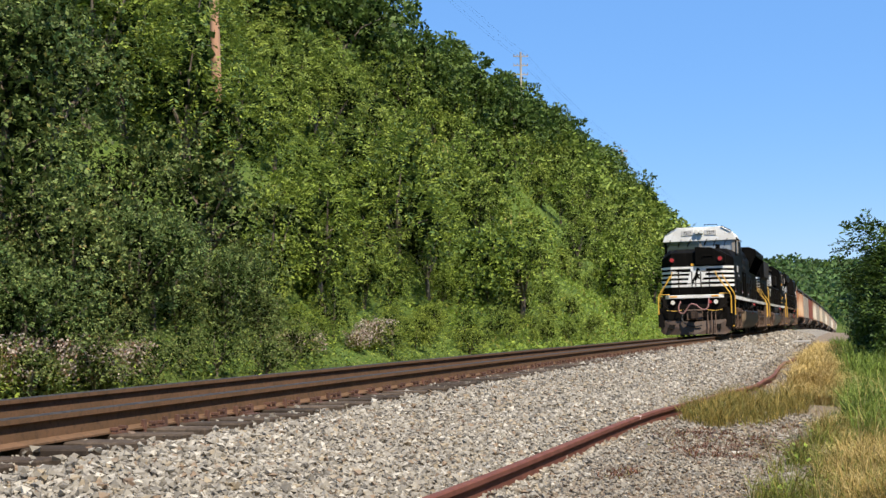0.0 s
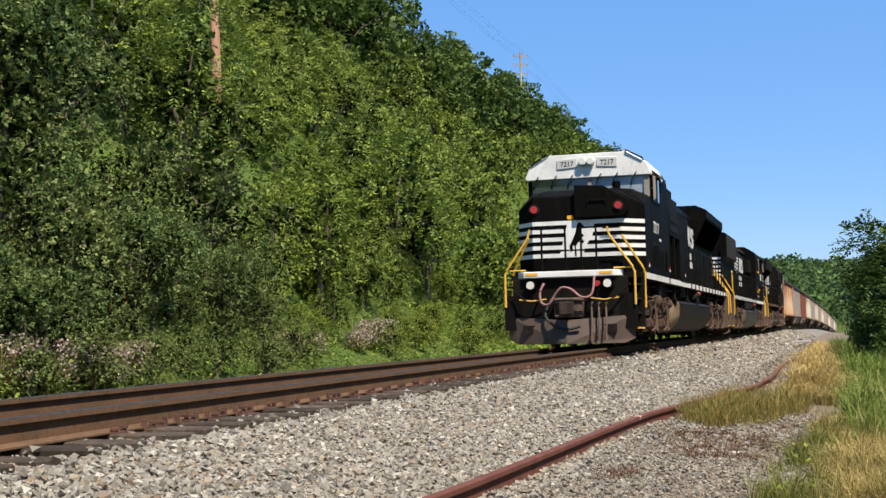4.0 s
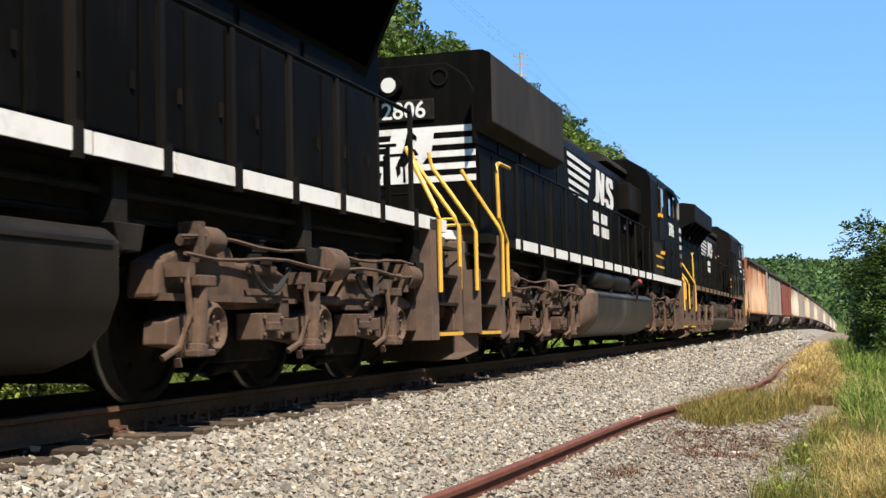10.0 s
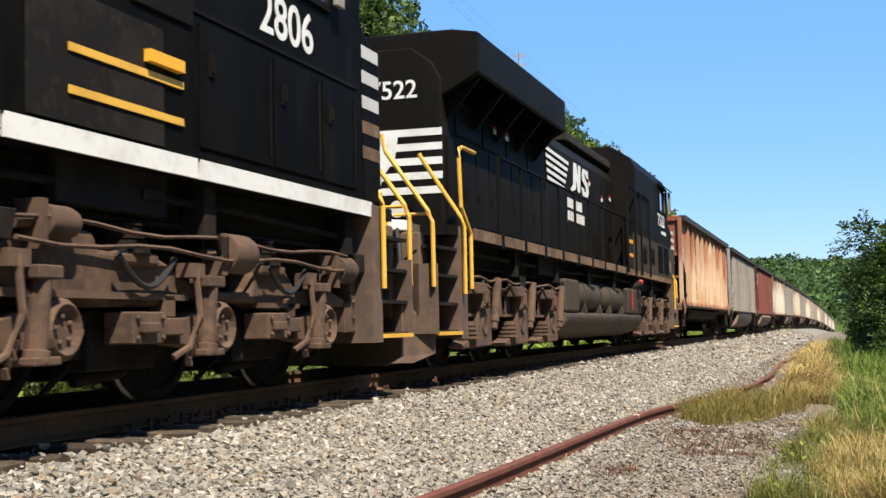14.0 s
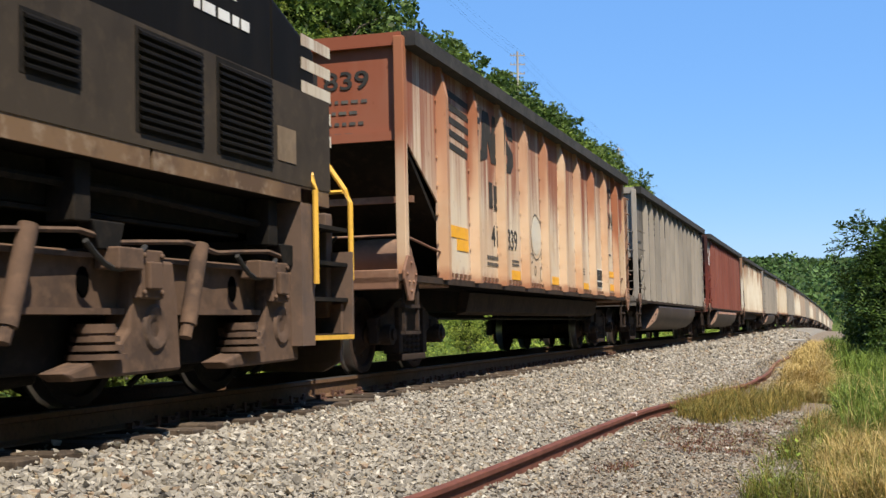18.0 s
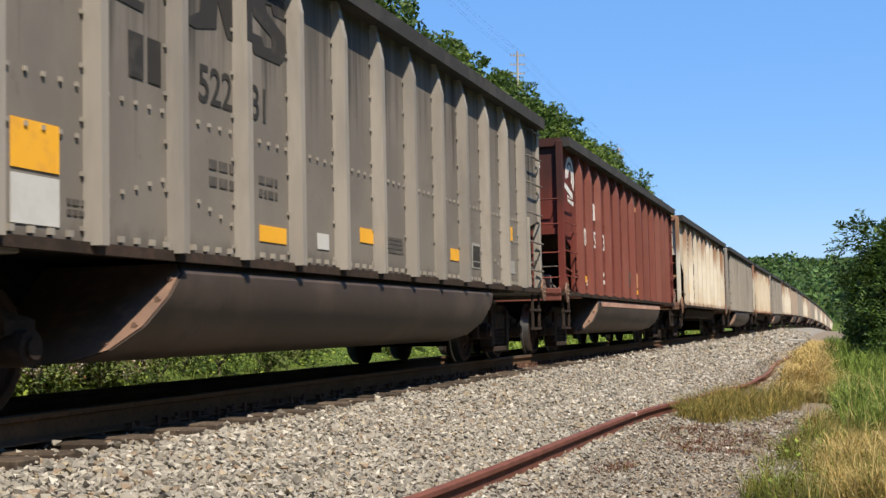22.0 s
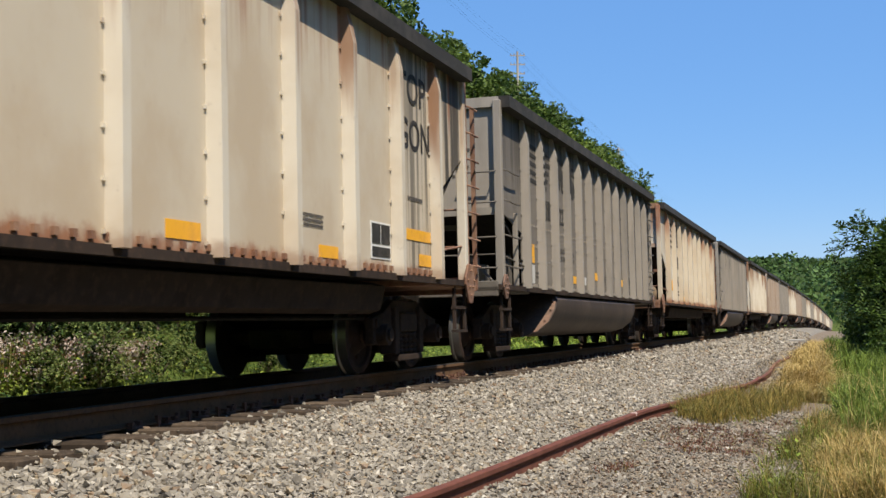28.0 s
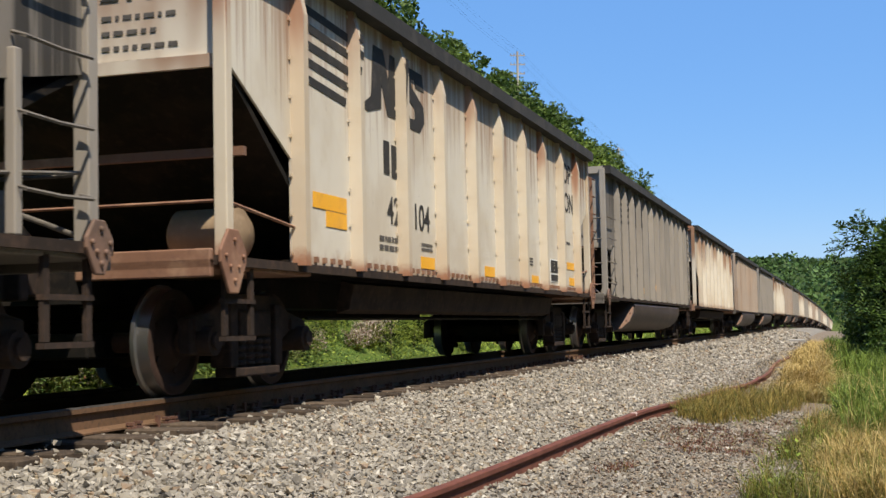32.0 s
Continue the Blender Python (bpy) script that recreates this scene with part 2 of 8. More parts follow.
# ---- mesh building ----
class Mesh:
    """Collects primitives into one mesh."""

    def __init__(self):
        self.v, self.f = [], []

    def add(self, verts, faces):
        k = len(self.v)
        self.v.extend(verts)
        self.f.extend([tuple(i + k for i in f) for f in faces])
        return self

    def box(self, x0, x1, y0, y1, z0, z1, m=None):
        v = [(x, y, z) for x in (x0, x1) for y in (y0, y1) for z in (z0, z1)]
        if m is not None:
            v = [tuple(m @ Vector(p)) for p in v]
        return self.add(v, [(0, 1, 3, 2), (4, 6, 7, 5), (0, 4, 5, 1), (2, 3, 7, 6), (0, 2, 6, 4), (1, 5, 7, 3)])

    def prism(self, outline, a, b, axis="y", b_outline=None):
        """An outline of (u, v) swept from a to b. axis y: (x, z); x: (y, z); z: (x, y)."""
        put = {"y": lambda p, t: (p[0], t, p[1]), "x": lambda p, t: (t, p[0], p[1]), "z": lambda p, t: (p[0], p[1], t)}[axis]
        n = len(outline)
        v = [put(p, a) for p in outline] + [put(p, b) for p in (b_outline or outline)]
        f = [(i, (i + 1) % n, n + (i + 1) % n, n + i) for i in range(n)]
        return self.add(v, f + [tuple(range(n))[::-1], tuple(range(n, 2 * n))])

    def cyl(self, p, q, r, n=10, r2=None):
        p, q = Vector(p), Vector(q)
        turn = (q - p).to_track_quat("Z", "Y").to_matrix()
        r2 = r if r2 is None else r2
        ring = [(math.cos(2 * math.pi * i / n), math.sin(2 * math.pi * i / n)) for i in range(n)]
        v = [tuple(p + turn @ Vector((c * r, s * r, 0))) for c, s in ring] + [tuple(q + turn @ Vector((c * r2, s * r2, 0))) for c, s in ring]
        f = [(i, (i + 1) % n, n + (i + 1) % n, n + i) for i in range(n)]
        return self.add(v, f + [tuple(range(n))[::-1], tuple(range(n, 2 * n))])

    def tube(self, pts, r, n=6):
        pts = [Vector(p) for p in pts]
        rings = []
        for i, p in enumerate(pts):
            d = (pts[min(i + 1, len(pts) - 1)] - pts[max(i - 1, 0)]).normalized()
            ref = Vector((0, 0, 1)) if abs(d.z) < 0.9 else Vector((0, 1, 0))
            u = d.cross(ref).normalized()
            w = u.cross(d)
            rings.append([tuple(p + r * (math.cos(2 * math.pi * k / n) * u + math.sin(2 * math.pi * k / n) * w)) for k in range(n)])
        v = [q for ring in rings for q in ring]
        f = [(i * n + k, i * n + (k + 1) % n, (i + 1) * n + (k + 1) % n, (i + 1) * n + k) for i in range(len(pts) - 1) for k in range(n)]
        return self.add(v, f + [tuple(range(n))[::-1], tuple(range(len(v) - n, len(v)))])

    def lathe(self, outline, centre, axis="x", n=20):
        """An outline of (along, radius) turned about an axis through centre."""
        c, m = Vector(centre), len(outline)
        v = []
        for i in range(n):
            a = 2 * math.pi * i / n
            for t, r in outline:
                o = {"x": (t, r * math.cos(a), r * math.sin(a)), "y": (r * math.cos(a), t, r * math.sin(a)), "z": (r * math.cos(a), r * math.sin(a), t)}[axis]
                v.append(tuple(c + Vector(o)))
        f = [(i * m + j, ((i + 1) % n) * m + j, ((i + 1) % n) * m + j + 1, i * m + j + 1) for i in range(n) for j in range(m - 1)]
        return self.add(v, f)

    def data(self, name, *mats):
        me = bpy.data.meshes.new(name)
        me.from_pydata(self.v, [], self.f)
        me.validate()
        bm = bmesh.new()
        bm.from_mesh(me)
        bmesh.ops.recalc_face_normals(bm, faces=bm.faces)
        bm.to_mesh(me)
        bm.free()
        for m in mats:
            me.materials.append(m)
        return me


def part(name, mesh, mat, parent=None, label="", bevel=0.0, smooth=False):
    """Links a Mesh (or ready mesh data) as one object, under its thing or part."""
    me = mesh.data(name, mat) if isinstance(mesh, Mesh) else mesh
    ob = new(name, me)
    if parent is not None:
        ob.parent = parent
    if label:
        ob["label"] = label
    if bevel:
        b = ob.modifiers.new("edge", "BEVEL")
        b.width, b.segments, b.limit_method, b.angle_limit = bevel, 2, "ANGLE", radians(35)
    if smooth:
        for p in me.polygons:
            p.use_smooth = True
        me.set_sharp_from_angle(angle=radians(40))
    return ob


def thing(name, label, category, group="", kind="", m=None):
    ob = new(name)
    ob.empty_display_size = 0.2
    if m is not None:
        ob.matrix_world = m
    return tagged(ob, label, category, group, kind)


# ---- ground: one sheet, shaped across the line ----
PROFILE = [(-900, 30), (-120, 26), (-60, 23), (-34, 20.5), (-27, 18.7), (-11.5, 4.4), (-7.2, 0.9), (-5.2, -0.25), (-3.6, -0.62), (-1.75, -0.26), (1.42, -0.252), (1.6, -0.26), (3.2, -0.69), (4.6, -0.82),
           (7, -0.92), (12, -1.2), (30, -2.0), (120, -3.5), (900, -8)]


def hill_fade(y):
    return 1.0 if y < 190 else max(0.12, 1.0 - (y - 190) / 150.0)


def ground_z(x, y):
    cx, cz = track_at(min(y, 420))
    w = x - cx
    for (a, za), (b, zb) in zip(PROFILE, PROFILE[1:]):
        if w <= b:
            z = za + (zb - za) * max(0.0, min(1.0, (w - a) / (b - a)))
            break
    if w < -5.6:
        z = -0.25 + (z + 0.25) * hill_fade(y)
        z += min(1.0, (-5.6 - w) / 4) * (1.1 * noise.noise((x * 0.09, y * 0.09, 0)) + 0.5 * noise.noise((x * 0.3, y * 0.3, 3)))
    elif w > 3.4:
        z += 0.07 * min(1.0, (w - 3.4)) * noise.noise((x * 0.5, y * 0.5, 5))
    far = max(0.0, y - 330)
    if far > 0:
        z = z * max(0.0, 1 - far / 60) + min(1.0, far / 220) * (21 + 4 * noise.noise((x * 0.012, 0.3, 7)))
    else:
        z += 0.0
    return z + cz * (1 if y < 330 else max(0.0, 1 - far / 60))


def axis_steps(stops):
    out = []
    for (a, step), (b, _) in zip(stops, stops[1:]):
        k = a
        while k < b - 1e-6:
            out.append(k)
            k += step
    return out + [stops[-1][0]]


def build_ground():
    ws = axis_steps([(-900, 120), (-180, 30), (-60, 4), (-36, 1.5), (-9, 0.8), (-5.6, 0.4), (-1.6, 0.4), (1.6, 0.4), (8, 1.2), (20, 8), (60, 40), (900, 1)])
    ys = axis_steps([(-400, 60), (-40, 10), (0, 1.0), (60, 2.5), (140, 6), (320, 12), (700, 60), (1500, 1)])
    verts = []
    for y in ys:
        cx = track_at(min(y, 420))[0]
        for w in ws:
            verts.append((cx + w, y, ground_z(cx + w, y)))
    n = len(ws)
    faces, idx = [], []
    for j in range(len(ys) - 1):
        for i in range(n - 1):
            faces.append((j * n + i, j * n + i + 1, (j + 1) * n + i + 1, (j + 1) * n + i))
            mid = 0.5 * (ws[i] + ws[i + 1])
            idx.append(4 if mid < -5.0 and ys[j] < 330 else 1 if ys[j] >= 330 or mid < -3.4 or mid > 6.2 else (3 if abs(mid) < 1.0 else (0 if mid < 3.5 else 2)))
    me = bpy.data.meshes.new("ground")
    me.from_pydata(verts, [], faces)
    me.materials.append(M_BED)
    me.materials.append(M_SOIL)
    me.materials.append(M_SAND)
    me.materials.append(M_OILY_SHADE)
    me.materials.append(M_BANK)
    me.polygons.foreach_set("material_index", idx)
    for p in me.polygons:
        p.use_smooth = True
    tagged(new("ground", me), "grey crushed-stone trackbed with soil verges and a steep wooded bank", "ground", kind="structure")


RAIL_OUTLINE = [(-0.076, -0.186), (0.076, -0.186), (0.076, -0.174), (0.012, -0.152), (0.009, -0.05), (0.037, -0.04), (0.037, -0.008), (0.028, 0.0), (-0.028, 0.0), (-0.037, -0.008), (-0.037, -0.04), (-0.009, -0.05), (-0.012, -0.152), (-0.076, -0.174)]


def sweep(outline, path, head=None):
    """An outline of (across, up) swept along a path of points that runs along y."""
    n, verts, faces = len(outline), [], []
    for i, p in enumerate(path):
        a, b = path[max(i - 1, 0)], path[min(i + 1, len(path) - 1)]
        d = (Vector(b) - Vector(a)).normalized()
        side = Vector((d.y, -d.x, 0)).normalized()
        for u, v in outline:
            verts.append(tuple(Vector(p) + side * u + Vector((0, 0, v))))
    for i in range(len(path) - 1):
        for k in range(n):
            faces.append((i * n + k, i * n + (k + 1) % n, (i + 1) * n + (k + 1) % n, (i + 1) * n + k))
    faces += [tuple(range(n)), tuple(range(len(verts) - n, len(verts)))[::-1]]
    me = Mesh()
    me.v, me.f = verts, faces
    return me


def build_track():
    track = thing("railway_track", "single track of rusty steel rails on dark timber ties", "railway track", kind="structure")
    ys = axis_steps([(-80, 5), (0, 2), (100, 5), (330, 10), (420, 1)])
    for side in (-0.755, 0.755):
        path = [(track_at(y)[0] + side, y, track_at(y)[1]) for y in ys]
        rail = part("rail", sweep(RAIL_OUTLINE, path), M_RAIL, track)
        rail.data.materials.append(M_RAIL_HEAD)
        for p in rail.data.polygons:
            if min(rail.data.vertices[i].co.z - track_at(rail.data.vertices[i].co.y)[1] for i in p.vertices) > -0.0085:
                p.material_index = 1
    return track


def build_red_rail():
    line = [(-2.70, 4.0), (-2.42, 7.98), (-2.19, 14.74), (-1.85, 18.84), (-1.26, 26.07), (-1.34, 37.0), (-0.6, 50.8)]
    path = []
    for i in range(len(line) - 1):
        p = [Vector(line[max(0, min(len(line) - 1, i + j))]) for j in (-1, 0, 1, 2)]
        for k in range(10):
            t = k / 10
            q = 0.5 * (2 * p[1] + (p[2] - p[0]) * t + (2 * p[0] - 5 * p[1] + 4 * p[2] - p[3]) * t * t + (3 * p[1] - p[0] - 3 * p[2] + p[3]) * t**3)
            path.append((q.x, q.y, ground_z(q.x, q.y) + 0.155))
    path.append((line[-1][0], line[-1][1], ground_z(*line[-1]) + 0.155))
    ob = thing("loose_rail", "loose rust-red steel rail lying on the ballast shoulder", "rail")
    part("rail_length", sweep(RAIL_OUTLINE, path), M_RED_RAIL, ob, "long rust-red rail bent to the curve of the shoulder")
    mark = material("chalk_mark", (0.55, 0.42, 0.38), 0.9)
    part("paint_mark", sweep([(u * 1.04, v * 1.0 + 0.003) for u, v in RAIL_OUTLINE], [(-2.193, 14.7, ground_z(-2.193, 14.7) + 0.155), (-2.19, 14.78, ground_z(-2.19, 14.78) + 0.155)]), mark, ob, "pale paint band across the rail")
    slab = material("weathered_concrete", (0.25, 0.235, 0.215), 0.9, second=(0.25, 0.23, 0.2), amount=0.5, size=2, third=(0.45, 0.43, 0.4), size3=0.1, bump=0.01)
    pad = thing("crossing_pad", "weathered concrete crossing pad beside the track", "concrete slab", m=pose(-2.0, 74.0, ground_z(-2.0, 74.0)))
    for k in range(2):
        part("panel", Mesh().box(-0.95, 0.75, -1.6 + k * 1.62, -0.02 + k * 1.62, -0.05, 0.16), slab, pad, bevel=0.02)


build_ground()
TRACK = build_track()
build_red_rail()
# ---- the train: paint and metal ----
M_BLACK = material("black_locomotive_paint", (0.0045, 0.0043, 0.004), 0.5, second=(0.0075, 0.007, 0.0062), amount=0.5, size=1.2, third=(0.016, 0.014, 0.0115), amount3=0.3, size3=0.25, streak=0.75, spec=0.02)
M_DUST_PANEL = material("dust_brown_cab_panel", (0.055, 0.043, 0.032), 0.65, second=(0.035, 0.028, 0.022), amount=0.5, size=1.0, third=(0.085, 0.064, 0.045), amount3=0.35, size3=0.15, spec=0.1)
M_DUST_TANK = material("dust_brown_tank_paint", (0.062, 0.048, 0.035), 0.65, second=(0.03, 0.025, 0.02), amount=0.5, size=0.8, third=(0.09, 0.07, 0.05), amount3=0.4, size3=0.2, streak=0.6, spec=0.15)
# Dust brown, lightened as well for sun on the sloping upper hood.
M_HOOD_TOP = material("dust_browned_hood_paint", (0.035, 0.03, 0.025), 0.6, second=(0.055, 0.045, 0.036), amount=0.5, size=1.0, third=(0.02, 0.017, 0.015), amount3=0.4, size3=0.2, streak=0.7, spec=0.05)
M_BLACK_DUSTY = material("dusty_black_paint", (0.009, 0.008, 0.007), 0.55, second=(0.017, 0.014, 0.011), amount=0.5, size=1.0, third=(0.012, 0.011, 0.01), amount3=0.4, size3=0.2, streak=0.7, spec=0.04)
# Soot black, also used where shade under the cars is put into colour.
M_SOOT_SHADE = material("sooty_underframe", (0.01, 0.009, 0.008), 0.85, second=(0.022, 0.017, 0.013), amount=0.5, size=2, third=(0.04, 0.03, 0.022), amount3=0.3, size3=0.1, spec=0.15)
M_WHITE = material("white_paint", (0.78, 0.77, 0.74), 0.45, second=(0.62, 0.6, 0.56), amount=0.4, size=1.5, third=(0.45, 0.42, 0.38), amount3=0.25, size3=0.12)
M_SILL_DIRTY = material("dirty_white_sill", (0.17, 0.1, 0.05), 0.7, second=(0.08, 0.045, 0.025), amount=0.6, size=1.5, third=(0.42, 0.34, 0.25), amount3=0.25, size3=0.15)
M_YELLOW = material("yellow_handrail_paint", (0.75, 0.43, 0.06), 0.45, second=(0.6, 0.33, 0.05), amount=0.4, size=3, third=(0.3, 0.17, 0.05), amount3=0.2, size3=0.06)
M_ORANGE = material("orange_reflector", (0.85, 0.36, 0.02), 0.4, second=(0.7, 0.3, 0.03), amount=0.3, size=4)
M_RED = material("red_paint", (0.4, 0.028, 0.03), 0.45, second=(0.28, 0.025, 0.026), amount=0.3, size=4)
M_TRUCK = material("rust_brown_truck_casting", (0.108, 0.066, 0.044), 0.9, second=(0.055, 0.036, 0.027), amount=0.5, size=2.2, third=(0.155, 0.095, 0.062), amount3=0.45, size3=0.09, bump=0.01, bump_size=0.02, spec=0.3)
M_TRUCK_GREY = material("grey_brown_truck_casting", (0.1, 0.062, 0.043), 0.88, second=(0.055, 0.038, 0.029), amount=0.5, size=2.2, third=(0.16, 0.105, 0.072), amount3=0.4, size3=0.09, bump=0.01, bump_size=0.02, spec=0.3)
M_PILOT = material("rust_brown_pilot_steel", (0.13, 0.085, 0.062), 0.8, second=(0.075, 0.055, 0.045), amount=0.5, size=1.6, third=(0.2, 0.12, 0.08), amount3=0.4, size3=0.15, spec=0.35)
M_PLOW = material("worn_plow_steel", (0.08, 0.056, 0.043), 0.7, 0.0, second=(0.11, 0.066, 0.045), amount=0.5, size=1.3, third=(0.045, 0.037, 0.032), amount3=0.4, size3=0.1)
M_FUEL = material("dusty_fuel_tank_paint", (0.011, 0.0095, 0.008), 0.6, second=(0.021, 0.017, 0.0135), amount=0.5, size=0.8, third=(0.015, 0.013, 0.011), amount3=0.4, size3=0.3, streak=0.7, spec=0.2)
M_FUEL_END = material("dust_brown_tank_end", (0.2, 0.14, 0.085), 0.7, second=(0.13, 0.09, 0.055), amount=0.5, size=1.2, third=(0.26, 0.19, 0.12), amount3=0.4, size3=0.1)
M_FUEL_STREAKED = material("oil_streaked_tank_paint", (0.028, 0.025, 0.023), 0.5, second=(0.13, 0.115, 0.105), amount=0.3, size=1.1, third=(0.012, 0.012, 0.011), amount3=0.45, size3=0.35, streak=0.92)
M_GRIMY = material("grimy_grey_hardware", (0.13, 0.113, 0.095), 0.8, second=(0.13, 0.115, 0.1), amount=0.5, size=2.2, third=(0.05, 0.042, 0.036), amount3=0.4, size3=0.1)
M_FREIGHT = material("grimy_freight_truck_casting", (0.042, 0.03, 0.024), 0.88, second=(0.024, 0.018, 0.015), amount=0.5, size=2.2, third=(0.085, 0.052, 0.037), amount3=0.4, size3=0.09, bump=0.01, bump_size=0.02, spec=0.15)
M_WHEEL = material("rusty_wheel", (0.038, 0.024, 0.019), 0.85, 0.0, second=(0.06, 0.034, 0.026), amount=0.5, size=3, third=(0.022, 0.016, 0.014), amount3=0.4, size3=0.08, spec=0.2)
M_TREAD = material("polished_wheel_tread", (0.34, 0.33, 0.32), 0.35, 0.9)
M_GLASS = material("dark_cab_glass", (0.03, 0.04, 0.05), 0.06, spec=0.8, coat=0.6)
# Pale warm base paints the lamps' shine; the lens emits nothing.
M_LENS = material("headlight_lens", (0.78, 0.74, 0.66), 0.22, 0.1, spec=0.6, coat=0.6)
M_HOSE = material("pink_air_hose", (0.33, 0.16, 0.15), 0.7, second=(0.2, 0.11, 0.1), amount=0.5, size=5)
M_RUBBER = material("black_rubber_hose", (0.018, 0.017, 0.016), 0.7)
M_COAL = material("coal_dust", (0.02, 0.02, 0.02), 0.95, second=(0.045, 0.04, 0.037), amount=0.5, size=3, bump=0.03)
# Flat black that paints the shade of openings, holes and the radiator intake.
M_OPENING_SHADE = material("radiator_screen", (0.002, 0.002, 0.002), 0.95, spec=0.0)
M_STEEL = material("galvanised_bar", (0.3, 0.28, 0.26), 0.5, 0.4, second=(0.25, 0.2, 0.16), amount=0.4, size=5)
M_CREAM = streaked_paint("rust_streaked_cream_paint", (0.66, 0.56, 0.43), (0.24, 0.06, 0.026), (0.6, 0.43, 0.29), 1.05, 0.9, drip=0.85, seam=0.8)
M_CREAM_CLEAN = streaked_paint("faded_cream_paint", (0.56, 0.49, 0.385), (0.27, 0.1, 0.045), (0.5, 0.41, 0.3), 0.12, 1.6, drip=0.25, seam=0.85)
M_CREAM_RUN = streaked_paint("faded_cream_paint_with_black_runs", (0.56, 0.49, 0.385), (0.27, 0.1, 0.045), (0.5, 0.41, 0.3), 0.12, 1.6, drip=0.25, seam=0.85, tail=4.4)
M_CREAM_WHITE = streaked_paint("chalky_white_car_paint", (0.62, 0.57, 0.48), (0.25, 0.13, 0.07), (0.54, 0.47, 0.37), 0.3, 1.2, drip=0.6, seam=0.6)
M_CREAM_RIB = streaked_paint("faded_rib_paint", (0.6, 0.44, 0.3), (0.3, 0.1, 0.045), (0.52, 0.32, 0.19), 0.6, 1.0, drip=0.4, seam=0.7)
M_GREY = streaked_paint("weathered_grey_car_paint", (0.165, 0.146, 0.127), (0.05, 0.044, 0.038), (0.2, 0.177, 0.152), 0.38, 0.9, drip=0.5, seam=0.4, spec=0.25)
M_GREY_RUN = streaked_paint("grey_car_paint_with_black_runs", (0.165, 0.146, 0.127), (0.05, 0.044, 0.038), (0.2, 0.177, 0.152), 0.38, 0.9, drip=0.5, seam=0.4, spec=0.25, tail=2.6)
GREYS = (M_GREY, M_GREY_RUN)
# Ribs share the sheets' grey; the sun on them is painted in, paler.
M_GREY_RIB = material("pale_grey_rib_paint", (0.3, 0.267, 0.228), 0.65, second=(0.21, 0.193, 0.172), amount=0.45, size=1.6, third=(0.2, 0.17, 0.14), amount3=0.3, size3=0.2, streak=0.8, objects=0.1)
M_OXIDE = streaked_paint("oxide_red_car_paint", (0.14, 0.03, 0.022), (0.045, 0.018, 0.015), (0.18, 0.047, 0.033), 0.42, 1.2, drip=0.45, seam=0.5, spec=0.25)
M_OXIDE_RIB = material("faded_oxide_rib_paint", (0.18, 0.052, 0.036), 0.65, second=(0.22, 0.08, 0.058), amount=0.5, size=1.4, third=(0.09, 0.04, 0.03), amount3=0.35, size3=0.3, streak=0.8, objects=0.12)
M_TUB = material("dusty_tub_steel", (0.055, 0.04, 0.033), 0.6, second=(0.088, 0.064, 0.052), amount=0.5, size=1.0, third=(0.035, 0.027, 0.023), amount3=0.4, size3=0.2, spec=0.35)
M_TUB_LEDGE = material("pale_dusty_ledge", (0.5, 0.3, 0.22), 0.7, second=(0.38, 0.2, 0.15), amount=0.5, size=2)
M_RUSTY = material("rust_brown_hardware", (0.2, 0.1, 0.06), 0.8, second=(0.32, 0.19, 0.12), amount=0.5, size=2.2, third=(0.13, 0.065, 0.045), amount3=0.45, size3=0.12, objects=0.15)
M_RUSTY_DARK = material("dull_brown_steel", (0.17, 0.1, 0.07), 0.8, second=(0.1, 0.065, 0.048), amount=0.5, size=2.2, third=(0.25, 0.15, 0.1), amount3=0.35, size3=0.12)
M_FADED = material("faded_stencil", (0.07, 0.062, 0.055), 0.8, second=(0.12, 0.105, 0.09), amount=0.5, size=6)
M_MARK_DARK = material("faded_black_marking", (0.022, 0.02, 0.018), 0.8, second=(0.06, 0.052, 0.045), amount=0.3, size=5)
M_TAN_LABEL = material("faded_tan_label", (0.5, 0.24, 0.11), 0.75, second=(0.62, 0.34, 0.17), amount=0.5, size=9, third=(0.28, 0.11, 0.06), amount3=0.35, size3=0.05)
M_PLACARD = material("orange_placard", (0.85, 0.42, 0.03), 0.5, second=(0.7, 0.33, 0.05), amount=0.35, size=6)
M_GREY_LABEL2 = material("pale_grey_number_board", (0.56, 0.55, 0.53), 0.5, second=(0.48, 0.47, 0.45), amount=0.4, size=3)
M_GREY_LABEL = material("grey_stencil", (0.3, 0.29, 0.27), 0.8)


def smooth_path(pts, n=6):
    """A Catmull-Rom path through points, for hoses."""
    pts = [Vector(p) for p in pts]
    out = []
    for i in range(len(pts) - 1):
        p = [pts[max(0, min(len(pts) - 1, i + j))] for j in (-1, 0, 1, 2)]
        for k in range(n):
            t = k / n
            out.append(0.5 * (2 * p[1] + (p[2] - p[0]) * t + (2 * p[0] - 5 * p[1] + 4 * p[2] - p[3]) * t * t + (3 * p[1] - p[0] - 3 * p[2] + p[3]) * t**3))
    return out + [pts[-1]]


